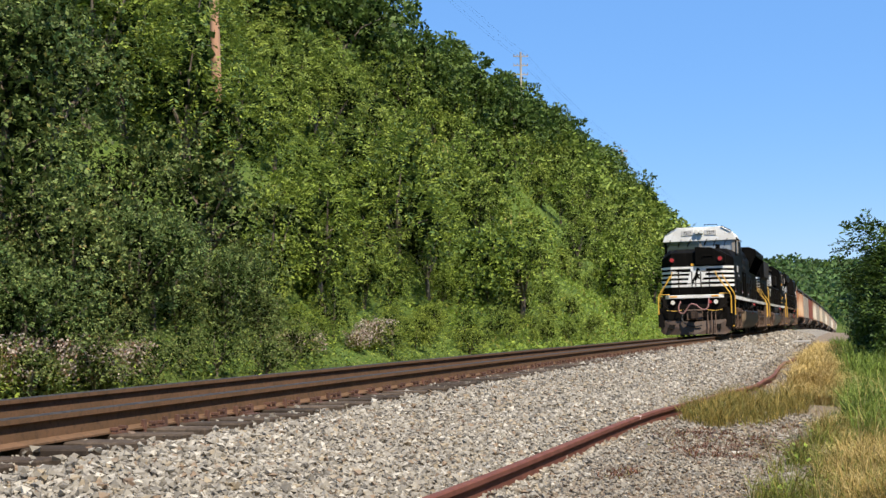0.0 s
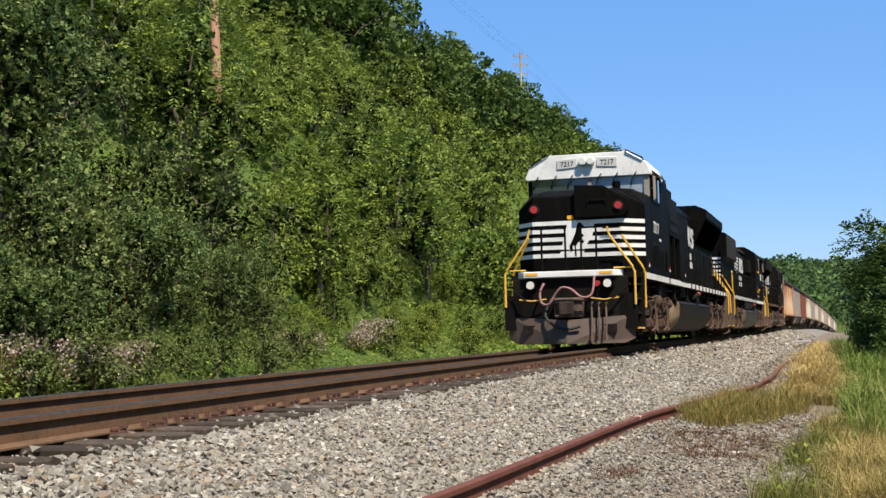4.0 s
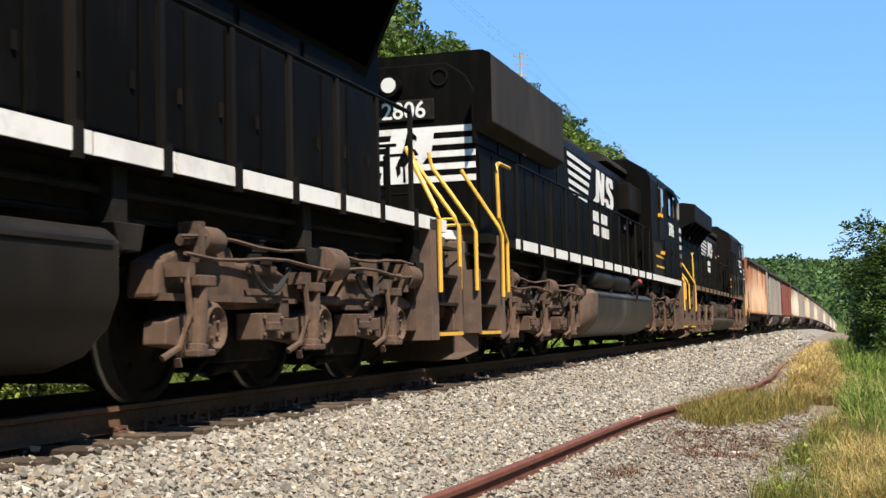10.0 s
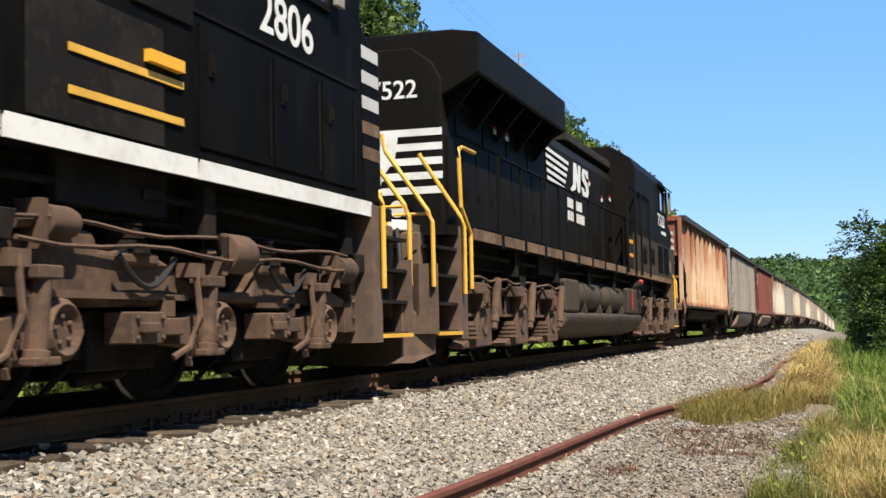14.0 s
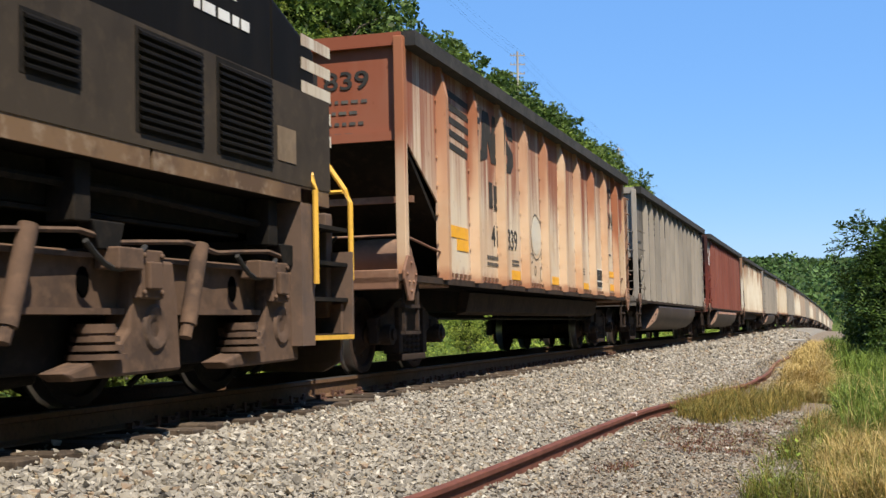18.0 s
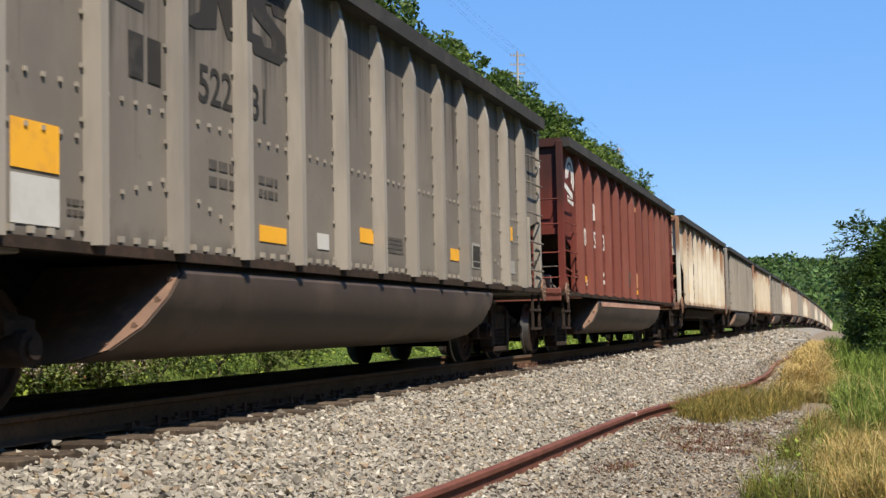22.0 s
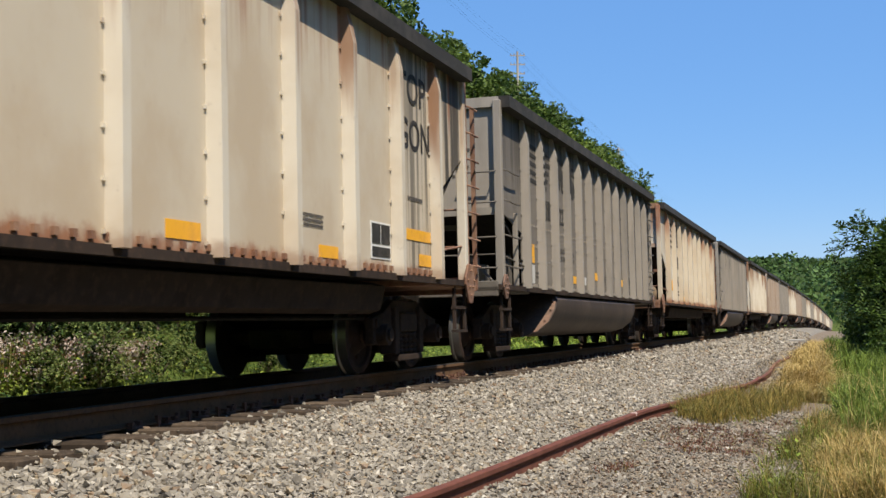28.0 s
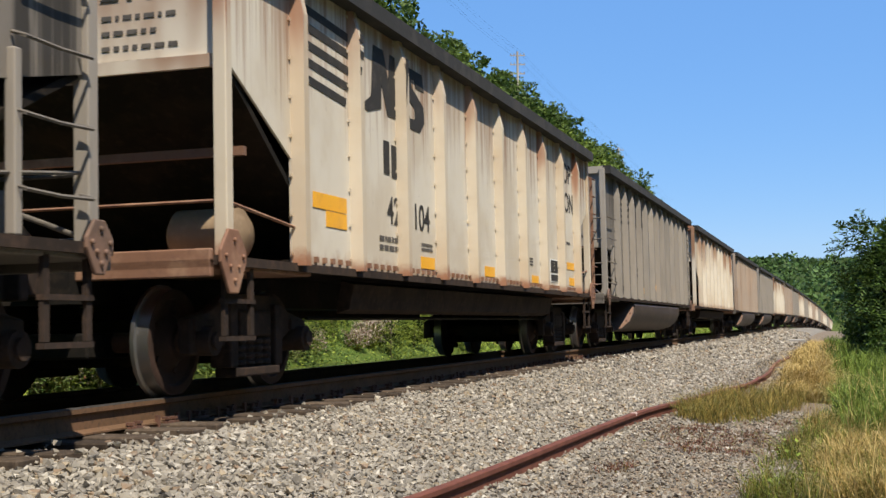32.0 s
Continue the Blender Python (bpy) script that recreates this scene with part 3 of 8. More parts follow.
def lettering(text, size, mat, parent, w, y, z, label="", axis="side", wide=1.0):
    """Raised-paint characters: on a side that faces +x (y is their left end) or on an end that faces -y (y is the plane, w the left end)."""
    cu = bpy.data.curves.new("lettering", "FONT")
    cu.body, cu.size, cu.extrude, cu.offset = text, size * 1.38, 0.002, size * 0.016
    tmp = bpy.data.objects.new("lettering", cu)
    scene.collection.objects.link(tmp)
    me = bpy.data.meshes.new_from_object(tmp.evaluated_get(bpy.context.evaluated_depsgraph_get()))
    bpy.data.objects.remove(tmp)
    bpy.data.curves.remove(cu)
    me.name = "lettering"
    m = Matrix(((0, 0, 1, w + 0.004), (wide, 0, 0, y), (0, 1, 0, z), (0, 0, 0, 1))) if axis == "side" else Matrix(((wide, 0, 0, w), (0, 0, -1, y - 0.004), (0, 1, 0, z), (0, 0, 0, 1)))
    me.transform(m)
    me.materials.clear()
    me.materials.append(mat)
    return part("lettering", me, mat, parent, label)


def plate(me, w, y0, y1, z0, z1, thick=0.005):
    """A thin painted patch on a side that faces +x."""
    return me.box(w, w + thick, min(y0, y1), max(y0, y1), z0, z1)


def bars(me, w, y, z, length, height, rows, gap=0.55, seed=1):
    """Rows of short bars standing for small stencilled writing."""
    rnd = random.Random(seed)
    for r in range(rows):
        z1 = z - r * height / (1 - gap) * 0.8
        k = 0.0
        while k < length:
            l = min(rnd.uniform(0.3, 1.0) * height * 3, length - k)
            plate(me, w, y + k, y + k + l * 0.9, z1 - height, z1)
            k += l + height * 0.4
    return me


OUTLINES = []


def striped_mark(parent, mat, w, y, y1, z0, z1, label, x_end=None, rows=5):
    """A railway mark drawn as plain shapes: level bars from y, then slanted blocks up to y1."""
    mid = y + 0.4 * (y1 - y) if x_end is None else x_end
    h = (z1 - z0) / (rows * 2 - 1)
    OUTLINES.clear()
    for i in range(rows):
        z = z1 - 2 * i * h - 0.1 * h
        a, b = y + 0.03 * i, mid - 0.05 * i * (mid - y)
        OUTLINES.append([(a, z), (b, z - 0.06), (b - 0.02, z - h - 0.06), (a + 0.02, z - h)])
        part("painted_stripe", Mesh().prism(OUTLINES[-1], w, w + 0.004, "x"), mat, parent, "stepped stripe of a painted mark")
    k, g = (y1 - mid - 0.08), mid + 0.08
    H = z1 - z0
    for outline in ([(0.02, 0.02), (0.16, 0.22), (0.2, 0.98), (0.34, 0.98), (0.41, 0.58), (0.44, 0.98), (0.57, 0.96), (0.51, 0.04), (0.39, 0.04), (0.31, 0.46), (0.3, 0.1), (0.12, -0.02)],
                    [(0.62, 0.74), (0.68, 0.95), (0.95, 0.95), (0.98, 0.68), (0.84, 0.68), (0.82, 0.8), (0.76, 0.78), (0.78, 0.66), (0.97, 0.44), (0.98, 0.18), (0.9, 0.0), (0.64, 0.0), (0.58, 0.28), (0.72, 0.28), (0.74, 0.16), (0.82, 0.18), (0.82, 0.34), (0.64, 0.52)]):
        OUTLINES.append([(g + a * k, z0 + b * H) for a, b in outline])
        part("painted_mark", Mesh().prism(OUTLINES[-1], w, w + 0.004, "x"), mat, parent, label)


def between(outline, lo, hi):
    """An outline of (y, z) cut to the strip from lo to hi in y."""
    for at, way in ((lo, 1), (hi, -1)):
        out = []
        for p, q in zip(outline, outline[1:] + outline[:1]):
            inside_p, inside_q = way * (p[0] - at) >= 0, way * (q[0] - at) >= 0
            if inside_p:
                out.append(p)
            if inside_p != inside_q:
                f = (at - p[0]) / (q[0] - p[0])
                out.append((at, p[1] + f * (q[1] - p[1])))
        outline = out
        if len(outline) < 3:
            return []
    return outline


def ribs_marked(parent, mat, w, centres, half):
    """The last painted mark goes on over the outer faces of the side posts."""
    me = Mesh()
    for c in centres:
        for outline in OUTLINES:
            piece = between(outline, c - half, c + half)
            if piece:
                me.prism(piece, w, w + 0.003, "x")
    if me.v:
        tagged(part("painted_mark", me, mat, parent, "faded dark mark painted over the side posts"), kind="stuff")


def wheelset(parent, y, r, gauge=0.755, n=22, mat=None):
    """One axle with two wheels; it turns as the train runs."""
    axle = part("wheelset", Mesh().cyl((-1.05, 0, 0), (1.05, 0, 0), 0.085, 10), M_TRUCK, parent)
    axle.location = (0, y, r)
    for side in (-1, 1):
        o = side * gauge
        rim = Mesh().lathe([(o - side * 0.075, r + 0.028), (o - side * 0.045, r + 0.028), (o - side * 0.035, r), (o + side * 0.06, r - 0.006)], (0, 0, 0), "x", n)
        part("tread", rim, M_TREAD, axle, "polished steel tread and flange", smooth=True)
        web = Mesh().lathe([(o - side * 0.075, r + 0.028), (o - side * 0.07, r - 0.08), (o - side * 0.01, r * 0.55), (o - side * 0.03, 0.16), (o - side * 0.07, 0.13), (o - side * 0.07, 0.08)], (0, 0, 0), "x", n)
        web.lathe([(o + side * 0.06, r - 0.006), (o + side * 0.068, r - 0.02), (o + side * 0.066, r - 0.075), (o + side * 0.03, r - 0.09), (o + side * 0.005, r * 0.55), (o + side * 0.05, 0.17), (o + side * 0.1, 0.14), (o + side * 0.1, 0.08)], (0, 0, 0), "x", n)
        for k in range(5):
            a = 2 * math.pi * k / 5
            web.cyl((o + side * 0.0, r * 0.55 * math.cos(a), r * 0.55 * math.sin(a)), (o + side * 0.028, r * 0.55 * math.cos(a), r * 0.55 * math.sin(a)), 0.03, 6)
        part("wheel", web, mat or M_WHEEL, axle, "rust-brown wheel disc", smooth=True)
    axle["radius"] = r
    return axle


def coil(me, x, y, z0, z1, r, turns=4):
    """A coil spring as one turned shape with a ringed outline."""
    out = [(z0, 0.0)]
    for k in range(turns):
        a, b = z0 + k * (z1 - z0) / turns, z0 + (k + 1) * (z1 - z0) / turns
        out += [(a + 0.1 * (b - a), r * 0.72), (a + 0.3 * (b - a), r), (a + 0.7 * (b - a), r), (a + 0.9 * (b - a), r * 0.72)]
    return me.lathe(out + [(z1, 0.0)], (x, y, 0), "z", 10)


def freight_truck(car, y, r=0.42, base=1.78, fine=True):
    """A two-axle truck with cast side frames, springs and roller bearings."""
    t = part("truck", Mesh().box(-1.0, 1.0, y - 0.2, y + 0.2, 0.42, 0.72), M_FREIGHT, car, "rusty two-axle truck")
    for side in (-1, 1):
        x = side * 1.0
        f = Mesh()
        out = [(-1.08, 0.32), (-1.08, 0.6), (-0.75, 0.66), (-0.42, 0.8), (0.42, 0.8), (0.75, 0.66), (1.08, 0.6), (1.08, 0.32), (0.86, 0.32), (0.8, 0.5), (0.5, 0.36), (0.36, 0.16), (-0.36, 0.16), (-0.5, 0.36), (-0.8, 0.5), (-0.86, 0.32)]
        f.prism([(y + a, b) for a, b in out], x - 0.05, x + 0.05, "x")
        f.box(x - 0.09, x + 0.11, y - 0.42, y + 0.42, 0.12, 0.2).box(x - 0.09, x + 0.1, y - 0.5, y - 0.36, 0.2, 0.72).box(x - 0.09, x + 0.1, y + 0.36, y + 0.5, 0.2, 0.72)
        part("side_frame", f, M_FREIGHT, t, "cast side frame", bevel=0.015)
        for k in (-0.24, -0.08, 0.08, 0.24) if fine and side > 0 else ():
            part("spring", coil(Mesh(), x + 0.02, y + k, 0.2, 0.44, 0.078), M_FREIGHT, t, "coil spring")
        part("bolster_end", Mesh().box(x - 0.1, x + 0.09, y - 0.3, y + 0.3, 0.45, 0.66), M_FREIGHT, t, bevel=0.02)
        for k in (-base / 2, base / 2):
            part("bearing", Mesh().cyl((x - 0.1, y + k, r), (x + 0.16, y + k, r), 0.115, 14).cyl((x + 0.16, y + k, r), (x + 0.19, y + k, r), 0.07, 10).box(x - 0.08, x + 0.08, y + k - 0.15, y + k + 0.15, r + 0.08, r + 0.17), M_FREIGHT, t, "roller bearing end cap", smooth=True)
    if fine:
        # dark blocks added to shut light out between the wheels
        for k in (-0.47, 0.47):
            part("brake_rigging", Mesh().box(-0.62, 0.62, y + k - 0.25, y + k + 0.25, 0.22, 0.6), M_SOOT_SHADE, t, "dark brake rigging between the wheels", bevel=0.02)
        part("brake_rod", Mesh().box(-0.3, 0.3, y - 1.3, y + 1.3, 0.3, 0.5), M_SOOT_SHADE, t, "dark rods running along the truck", bevel=0.02)
    part("brake_beam", Mesh().box(-0.8, 0.8, y - 0.46, y - 0.4, 0.3, 0.38).box(-0.8, 0.8, y + 0.4, y + 0.46, 0.3, 0.38), M_FREIGHT, t)
    return [wheelset(car, y + k, r, n=22 if fine else 10) for k in (-base / 2, base / 2)]


def coupler(parent, y, way):
    me = Mesh().box(-0.11, 0.11, min(y, y - way * 0.5), max(y, y - way * 0.5), 0.78, 0.98)
    me.prism([(-0.16, 0), (-0.2, 0.16), (-0.06, 0.3), (0.05, 0.2), (0.05, 0.1), (0.2, 0.12), (0.2, 0.0)], 0.74, 1.02, "z")
    k = len(me.v) - 14
    me.v[k:] = [(a, y + way * b, c) for a, b, c in me.v[k:]]
    return part("coupler", me, M_FREIGHT, parent, "rusty knuckle coupler", bevel=0.02)


def grab_iron(me, w, y0, y1, z, out=0.09, r=0.013):
    return me.tube([(w, y0, z + 0.03), (w + out, y0, z), (w + out, (y0 + y1) / 2, z - 0.01), (w + out, y1, z), (w, y1, z + 0.03)], r, 5)


def gusset_rib(y, w, z0, z1, wide=0.14, deep=0.13, slant=0.42, rivets=True):
    """One pressed side post that narrows under the top chord, with its rivets."""
    me = Mesh()
    a, b = wide / 2, wide / 2 * 0.72
    ring = [(w, -a), (w + deep, -b), (w + deep, b), (w, a)]
    v = [(x, y + k, z0) for x, k in ring] + [(x, y + k, z1 - slant) for x, k in ring] + [(w + 0.0, y - a, z1), (w + 0.03, y - b, z1), (w + 0.03, y + b, z1), (w + 0.0, y + a, z1)]
    f = [(i + 4 * j, (i + 1) % 4 + 4 * j, (i + 1) % 4 + 4 * j + 4, i + 4 * j + 4) for j in range(2) for i in range(4)] + [(0, 1, 2, 3), (8, 9, 10, 11)]
    me.add(v, f)
    if rivets:
        z = z0 + 0.1
        while z < z1 - 0.1:
            for k in (-a - 0.025,):
                me.box(w, w + 0.018, y + k - 0.014, y + k + 0.014, z - 0.014, z + 0.014)
            z += 0.33
    return me


def coal_car(style, paint, rib_paint, label, category="coal hopper", number="", rich=True, seed=1):
    """A high-sided coal car on two trucks. style 'hopper': slope sheets under open ends and a long chute; 'tub': round tubs below the floor."""
    rnd = random.Random(seed)
    car = thing("coal_hopper" if style == "hopper" else "bathtub_gondola", label, category, "coal cars of the train")
    W, top, sill = 1.42, 3.6, 1.05
    E = 7.32
    F = 6.15
    gear = M_RUSTY if style == "hopper" else (M_OXIDE_RIB if paint is M_OXIDE else M_GRIMY)
    cut = 2.54 if style == "hopper" else 2.07
    knee = sill + (0.88 if style == "hopper" else 0.6 if paint is M_OXIDE else 0.78)
    side_out = [(-E, cut), (-F, knee), (-F, sill), (F, sill), (F, knee), (E, cut), (E, top), (-E, top)]
    for s in (-1, 1):
        sheet = Mesh().prism(side_out, s * (W - 0.02), s * W, "x")
        part("side_sheet", sheet, paint, car)
        part("top_chord", Mesh().box(s * W, s * (W + 0.16), -E - 0.02, E + 0.02, top - 0.1, top + 0.06).box(s * (W - 0.06), s * W, -E, E, top - 0.02, top + 0.06), M_COAL, car, "coal-dusted top chord")
        part("side_sill", Mesh().box(s * (W - 0.03), s * (W + 0.045), -E - 0.25, E + 0.25, sill - 0.07, sill), M_FREIGHT, car, "grimy side sill")
    # end walls and slope sheets
    for d in (-1, 1):
        # grey cars' ends take the paler colour for the sun on them
        end_paint = rib_paint if paint in GREYS else paint
        part("end_wall", Mesh().box(-W, W, d * E, d * (E - 0.02), cut, top), end_paint, car)
        part("end_top_rail", Mesh().box(-W, W, d * (E + 0.002), d * (E + 0.06), top - 0.09, top + 0.05), end_paint, car)
        part("end_bottom_rail", Mesh().box(-W, W, d * (E + 0.002), d * (E + 0.04), cut - 0.05, cut + 0.05), end_paint, car)
        inner = F - 1.0
        # black instead of the car's paint: the shade under the end is coloured in
        part("slope_sheet", Mesh().prism([(d * E, cut - 0.02), (d * (E - 0.03), cut + 0.02), (d * inner, sill + 0.02), (d * (inner + 0.03), sill - 0.03)], -W + 0.03, W - 0.03, "x"), M_SOOT_SHADE, car, "sloping end floor in deep shade")
        part("end_platform", Mesh().box(-W, W, d * (E + 0.3), d * (F - 0.4), sill - 0.1, sill - 0.02).box(-W, W, d * (E + 0.3), d * (E + 0.24), sill - 0.16, sill + 0.05), gear, car, "end platform above the truck", bevel=0.012)
        for s in (-1, 1):
            post = Mesh().box(s * (W - 0.07), s * (W + 0.04), d * (E - 0.01), d * (E + 0.1), sill, top)
            if style == "tub":
                post.box(s * (W - 0.02), s * (W + 0.05), d * (E - 0.75), d * (E - 0.68), sill, cut + 0.02)
            part("corner_post", post, rib_paint if style == "hopper" else end_paint, car, bevel=0.01)
        if rich:
            # handbrake gear and reservoir on the platform
            if style == "hopper":
                part("air_reservoir", Mesh().lathe([(0.0, 0.0), (0.02, 0.14), (0.08, 0.22), (0.62, 0.22), (0.68, 0.14), (0.7, 0.0)], (0.5, d * (F + 0.36), sill + 0.23), "x", 16), M_FUEL_END if paint is M_CREAM_WHITE else M_RUSTY_DARK, car, "dented air reservoir on the end platform", smooth=True)
            else:
                for s in (-1, 1):
                    part("end_gusset", Mesh().prism([(d * F, sill), (d * (F + 0.8), sill), (d * (F + 0.1), sill + 0.5), (d * F, sill + 0.5)], s * (W - 0.2), s * (W - 0.16), "x"), gear, car, "sloping gusset plate on the end platform")
                part("brake_valve", Mesh().box(0.75, 1.1, d * (E - 0.5), d * (E - 0.25), sill, sill + 0.3).cyl((0.9, d * (E - 0.38), sill + 0.3), (0.9, d * (E - 0.38), sill + 0.42), 0.09, 10).tube([(1.05, d * (E - 0.3), sill + 0.2), (1.2, d * (E - 0.1), sill + 0.12), (1.3, d * (E + 0.1), sill + 0.05)], 0.02, 6), M_GRIMY, car, "brake valve on the end platform", bevel=0.015)
            for z in (sill + 0.42, sill + 0.88) if d > 0 and style == "hopper" else (sill + 0.42,):
                part("hand_rail", Mesh().cyl((-W, d * (E + 0.06), z), (W, d * (E + 0.06), z), 0.014, 6), M_GRIMY if style == "tub" else gear, car)
            part("hand_rail", Mesh().cyl((W - 0.02, d * E, sill + 0.42), (W + 0.02, d * F, sill + 0.3), 0.014, 6), gear, car)
            if d < 0:
                part("brake_step", Mesh().box(-W + 0.2, W - 0.62 if style == "tub" else W + 0.0, d * (E - 0.32), d * (E - 0.26), sill + 0.8, sill + 0.87), gear, car, "flat cross bar under the end wall")
            for s in (-1, 1):
                big = 1.0 if style == "hopper" else 0.7
                b = Mesh().prism([(d * (E + 0.06) + a * big, sill + b * big) for a, b in ((-0.08, 0.2), (0.08, 0.2), (0.21, 0.04), (0.21, -0.05), (0.07, -0.28), (-0.07, -0.28), (-0.21, -0.05), (-0.21, 0.04))], s * (W + 0.045), s * (W + 0.075), "x")
                for a, c in ((0.0, 0.12), (-0.14, 0.0), (0.14, 0.0), (0.0, -0.18), (-0.07, -0.08), (0.07, -0.08)):
                    b.cyl((s * (W + 0.07), d * (E + 0.06) + a * big, sill + c * big), (s * (W + 0.095), d * (E + 0.06) + a * big, sill + c * big), 0.02, 6)
                part("corner_bracket", b, gear if style == "hopper" else M_RUSTY_DARK, car, "bolted corner bracket", bevel=0.01)
                for a in (0.02, -0.42):
                    part("step_hanger", Mesh().box(s * (W - 0.03), s * W, d * (E + a), d * (E + a + 0.06), 0.46, sill - 0.075), M_FREIGHT, car)
                for z in (0.42, 0.7):
                    part("step_tread", Mesh().box(s * (W - 0.045), s * (W + 0.012), d * (E + 0.085), d * (E - 0.425), z, z + 0.035), M_FREIGHT, car)
            lad = None if style == "hopper" and d < 0 else part("ladder", Mesh().box(W - 0.53, W - 0.49, d * (E + 0.02), d * (E + 0.06), sill, cut), gear if style == "hopper" else M_GRIMY if paint in GREYS else paint, car, "ladder of bent grab irons")
            rungm = gear if style == "hopper" else M_GRIMY if paint in GREYS else paint

            def rung(me):
                part("rung", me, rungm, lad)

            if style == "tub":
                for z in (1.3, 1.72, 2.2, 2.62) if d < 0 else (1.3, 1.72, 2.15, 2.6, 3.0, 3.4):
                    rung(grab_iron(Mesh(), W + 0.01, d * (E - 0.72), d * (E - 0.06), z))
                    if d < 0:
                        rung(Mesh().tube([(W - 0.5, d * (E + 0.05), z), (W - 0.5, d * (E + 0.16), z - 0.02), (W - 0.05, d * (E + 0.16), z - 0.02), (W - 0.05, d * (E + 0.1), z)], 0.013, 5))
            elif d > 0:
                part("ladder_rail", Mesh().box(W - 0.02, W + 0.03, E + 0.12, E + 0.17, sill - 0.1, top), rungm, lad)
                part("ladder_rail", Mesh().box(W - 0.02, W + 0.03, E + 0.5, E + 0.55, sill - 0.1, top - 0.35), rungm, lad)
                part("ladder_foot", Mesh().box(W - 0.02, W + 0.02, E + 0.1, E + 0.55, sill - 0.12, sill - 0.02), rungm, lad)
                for i in range(7):
                    z = sill + 0.2 + i * 0.33
                    rung(Mesh().tube([(W + 0.02, E + 0.14, z), (W + 0.08, E + 0.16, z - 0.02), (W + 0.08, E + 0.5, z - 0.02), (W + 0.02, E + 0.53, z)], 0.013, 5))
        coupler(car, d * 8.05, d)
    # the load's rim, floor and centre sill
    part("floor_sheet", Mesh().box(-W + 0.03, W - 0.03, -F, F, sill - 0.03, sill + 0.03), M_SOOT_SHADE, car)
    part("coal_load", Mesh().box(-W + 0.03, W - 0.03, -E + 0.1, E - 0.1, top - 0.6, top - 0.5), M_COAL, car, "black inside of the open car")
    part("centre_sill", Mesh().box(-0.3, 0.3, -7.7, 7.7, 0.72, 1.02), M_SOOT_SHADE, car, "dark centre sill")
    if style == "hopper":
        for s in (-1, 1):
            ch = Mesh().prism([(s * 1.12, 0.97), (s * 1.26, 0.93), (s * 1.2, 0.68), (s * 1.06, 0.64)], -4.3, 4.9, "y")
            part("discharge_chute", ch, M_FREIGHT, car, "long brown discharge door under the floor", bevel=0.01)
        pipe = Mesh().tube([(1.0, -4.9, 0.6), (1.0, 4.9, 0.6)], 0.02, 5)
        part("brake_pipe", pipe, M_SOOT_SHADE, car)
    else:
        for s in (-1, 1):
            out = [(s * 1.38, 0.98), (s * 1.46, 0.9), (s * 1.47, 0.74), (s * 1.41, 0.54), (s * 1.26, 0.39), (s * 1.0, 0.31), (s * 0.4, 0.3), (s * 0.32, 0.4), (s * 0.32, 0.98)]
            front = -4.2 if paint is M_OXIDE else -3.88
            me = Mesh().prism(out, front, 4.5, "y")
            me.v = [(x, yy - 1.15 * (0.98 - z), z) for x, yy, z in me.v]
            part("tub", me, M_TUB, car, "rounded steel tub hanging below the floor", smooth=True)
            cap = Mesh().prism([(x * 0.985 + s * 0.003, z * 0.985 + 0.01) for x, z in out], front - 0.02, front - 0.006, "y")
            cap.v = [(x, yy - 1.15 * (0.98 - z), z) for x, yy, z in cap.v]
            bolts_at = [(s * 1.4, 0.86), (s * 1.4, 0.72), (s * 1.34, 0.55), (s * 1.2, 0.43)]
            for bx, bz in bolts_at:
                yb = front - 1.15 * (0.98 - bz) - 0.02
                cap.cyl((bx, yb + 0.01, bz), (bx, yb - 0.025, bz), 0.022, 6)
            part("tub_end", cap, M_RUSTY_DARK, car, "riveted brown end plate of the tub")
            if paint is M_OXIDE:
                part("tub_ledge", Mesh().box(s * 1.4, s * 1.475, -4.02, 4.35, 0.83, 0.915), M_TUB_LEDGE, car, "dusty pale ledge along the tub")
    # ribs
    first, step, count = (-6.08, 1.351, 10) if style == "hopper" else (-6.08, 1.0133, 13)
    posts = [-6.08, -5.18, -4.24, -3.19, -2.12, -1.06, 0.0, 1.06, 2.12, 3.19, 4.24, 5.18, 6.08] if paint is M_OXIDE else [first + i * step for i in range(count)]
    if rich:
        for y in posts:
            part("rib", gusset_rib(y, W, sill - 0.02, top - 0.02, 0.14 if style == "hopper" else 0.115, 0.12), rib_paint, car)
        rv = Mesh()
        k = -F + 0.1
        while k < F:
            rv.prism([(k - 0.025, sill + 0.075), (k + 0.025, sill + 0.075), (k + 0.03, sill + 0.025), (k - 0.02, sill + 0.025)] if style == "hopper" else [(k - 0.02, sill + 0.06), (k + 0.02, sill + 0.06), (k + 0.02, sill + 0.02), (k - 0.02, sill + 0.02)], W, W + 0.03, "x")
            k += 0.19
        if style == "tub":
            k = -F + 0.1
            while k < F:
                z = 1.62 + 0.25 * abs((k + F) % (2 * step) - step) if -F + step < k < F - step else 2.02
                rv.box(W, W + 0.016, k - 0.014, k + 0.014, 1.98, 2.008)
                if k < -2.7 or k > 4:
                    rv.box(W, W + 0.016, k - 0.014, k + 0.014, z - 0.35, z - 0.322)
                k += 0.17
        tagged(part("riveted_seam", rv, M_RUSTY if style == "hopper" else rib_paint, car, "rows of rivets along the bottom seam"), kind="stuff")
        for s in (-1,):
            fr = Mesh()
            for y in posts:
                fr.box(s * W, s * (W + 0.12), y - 0.07, y + 0.07, sill, top - 0.1)
            part("far_side_posts", fr, rib_paint, car)
    else:
        me = Mesh()
        for y in posts:
            m2 = gusset_rib(y, W, sill - 0.02, top - 0.02, 0.17 if style == "hopper" else 0.13, 0.12, rivets=False)
            me.add(m2.v, m2.f)
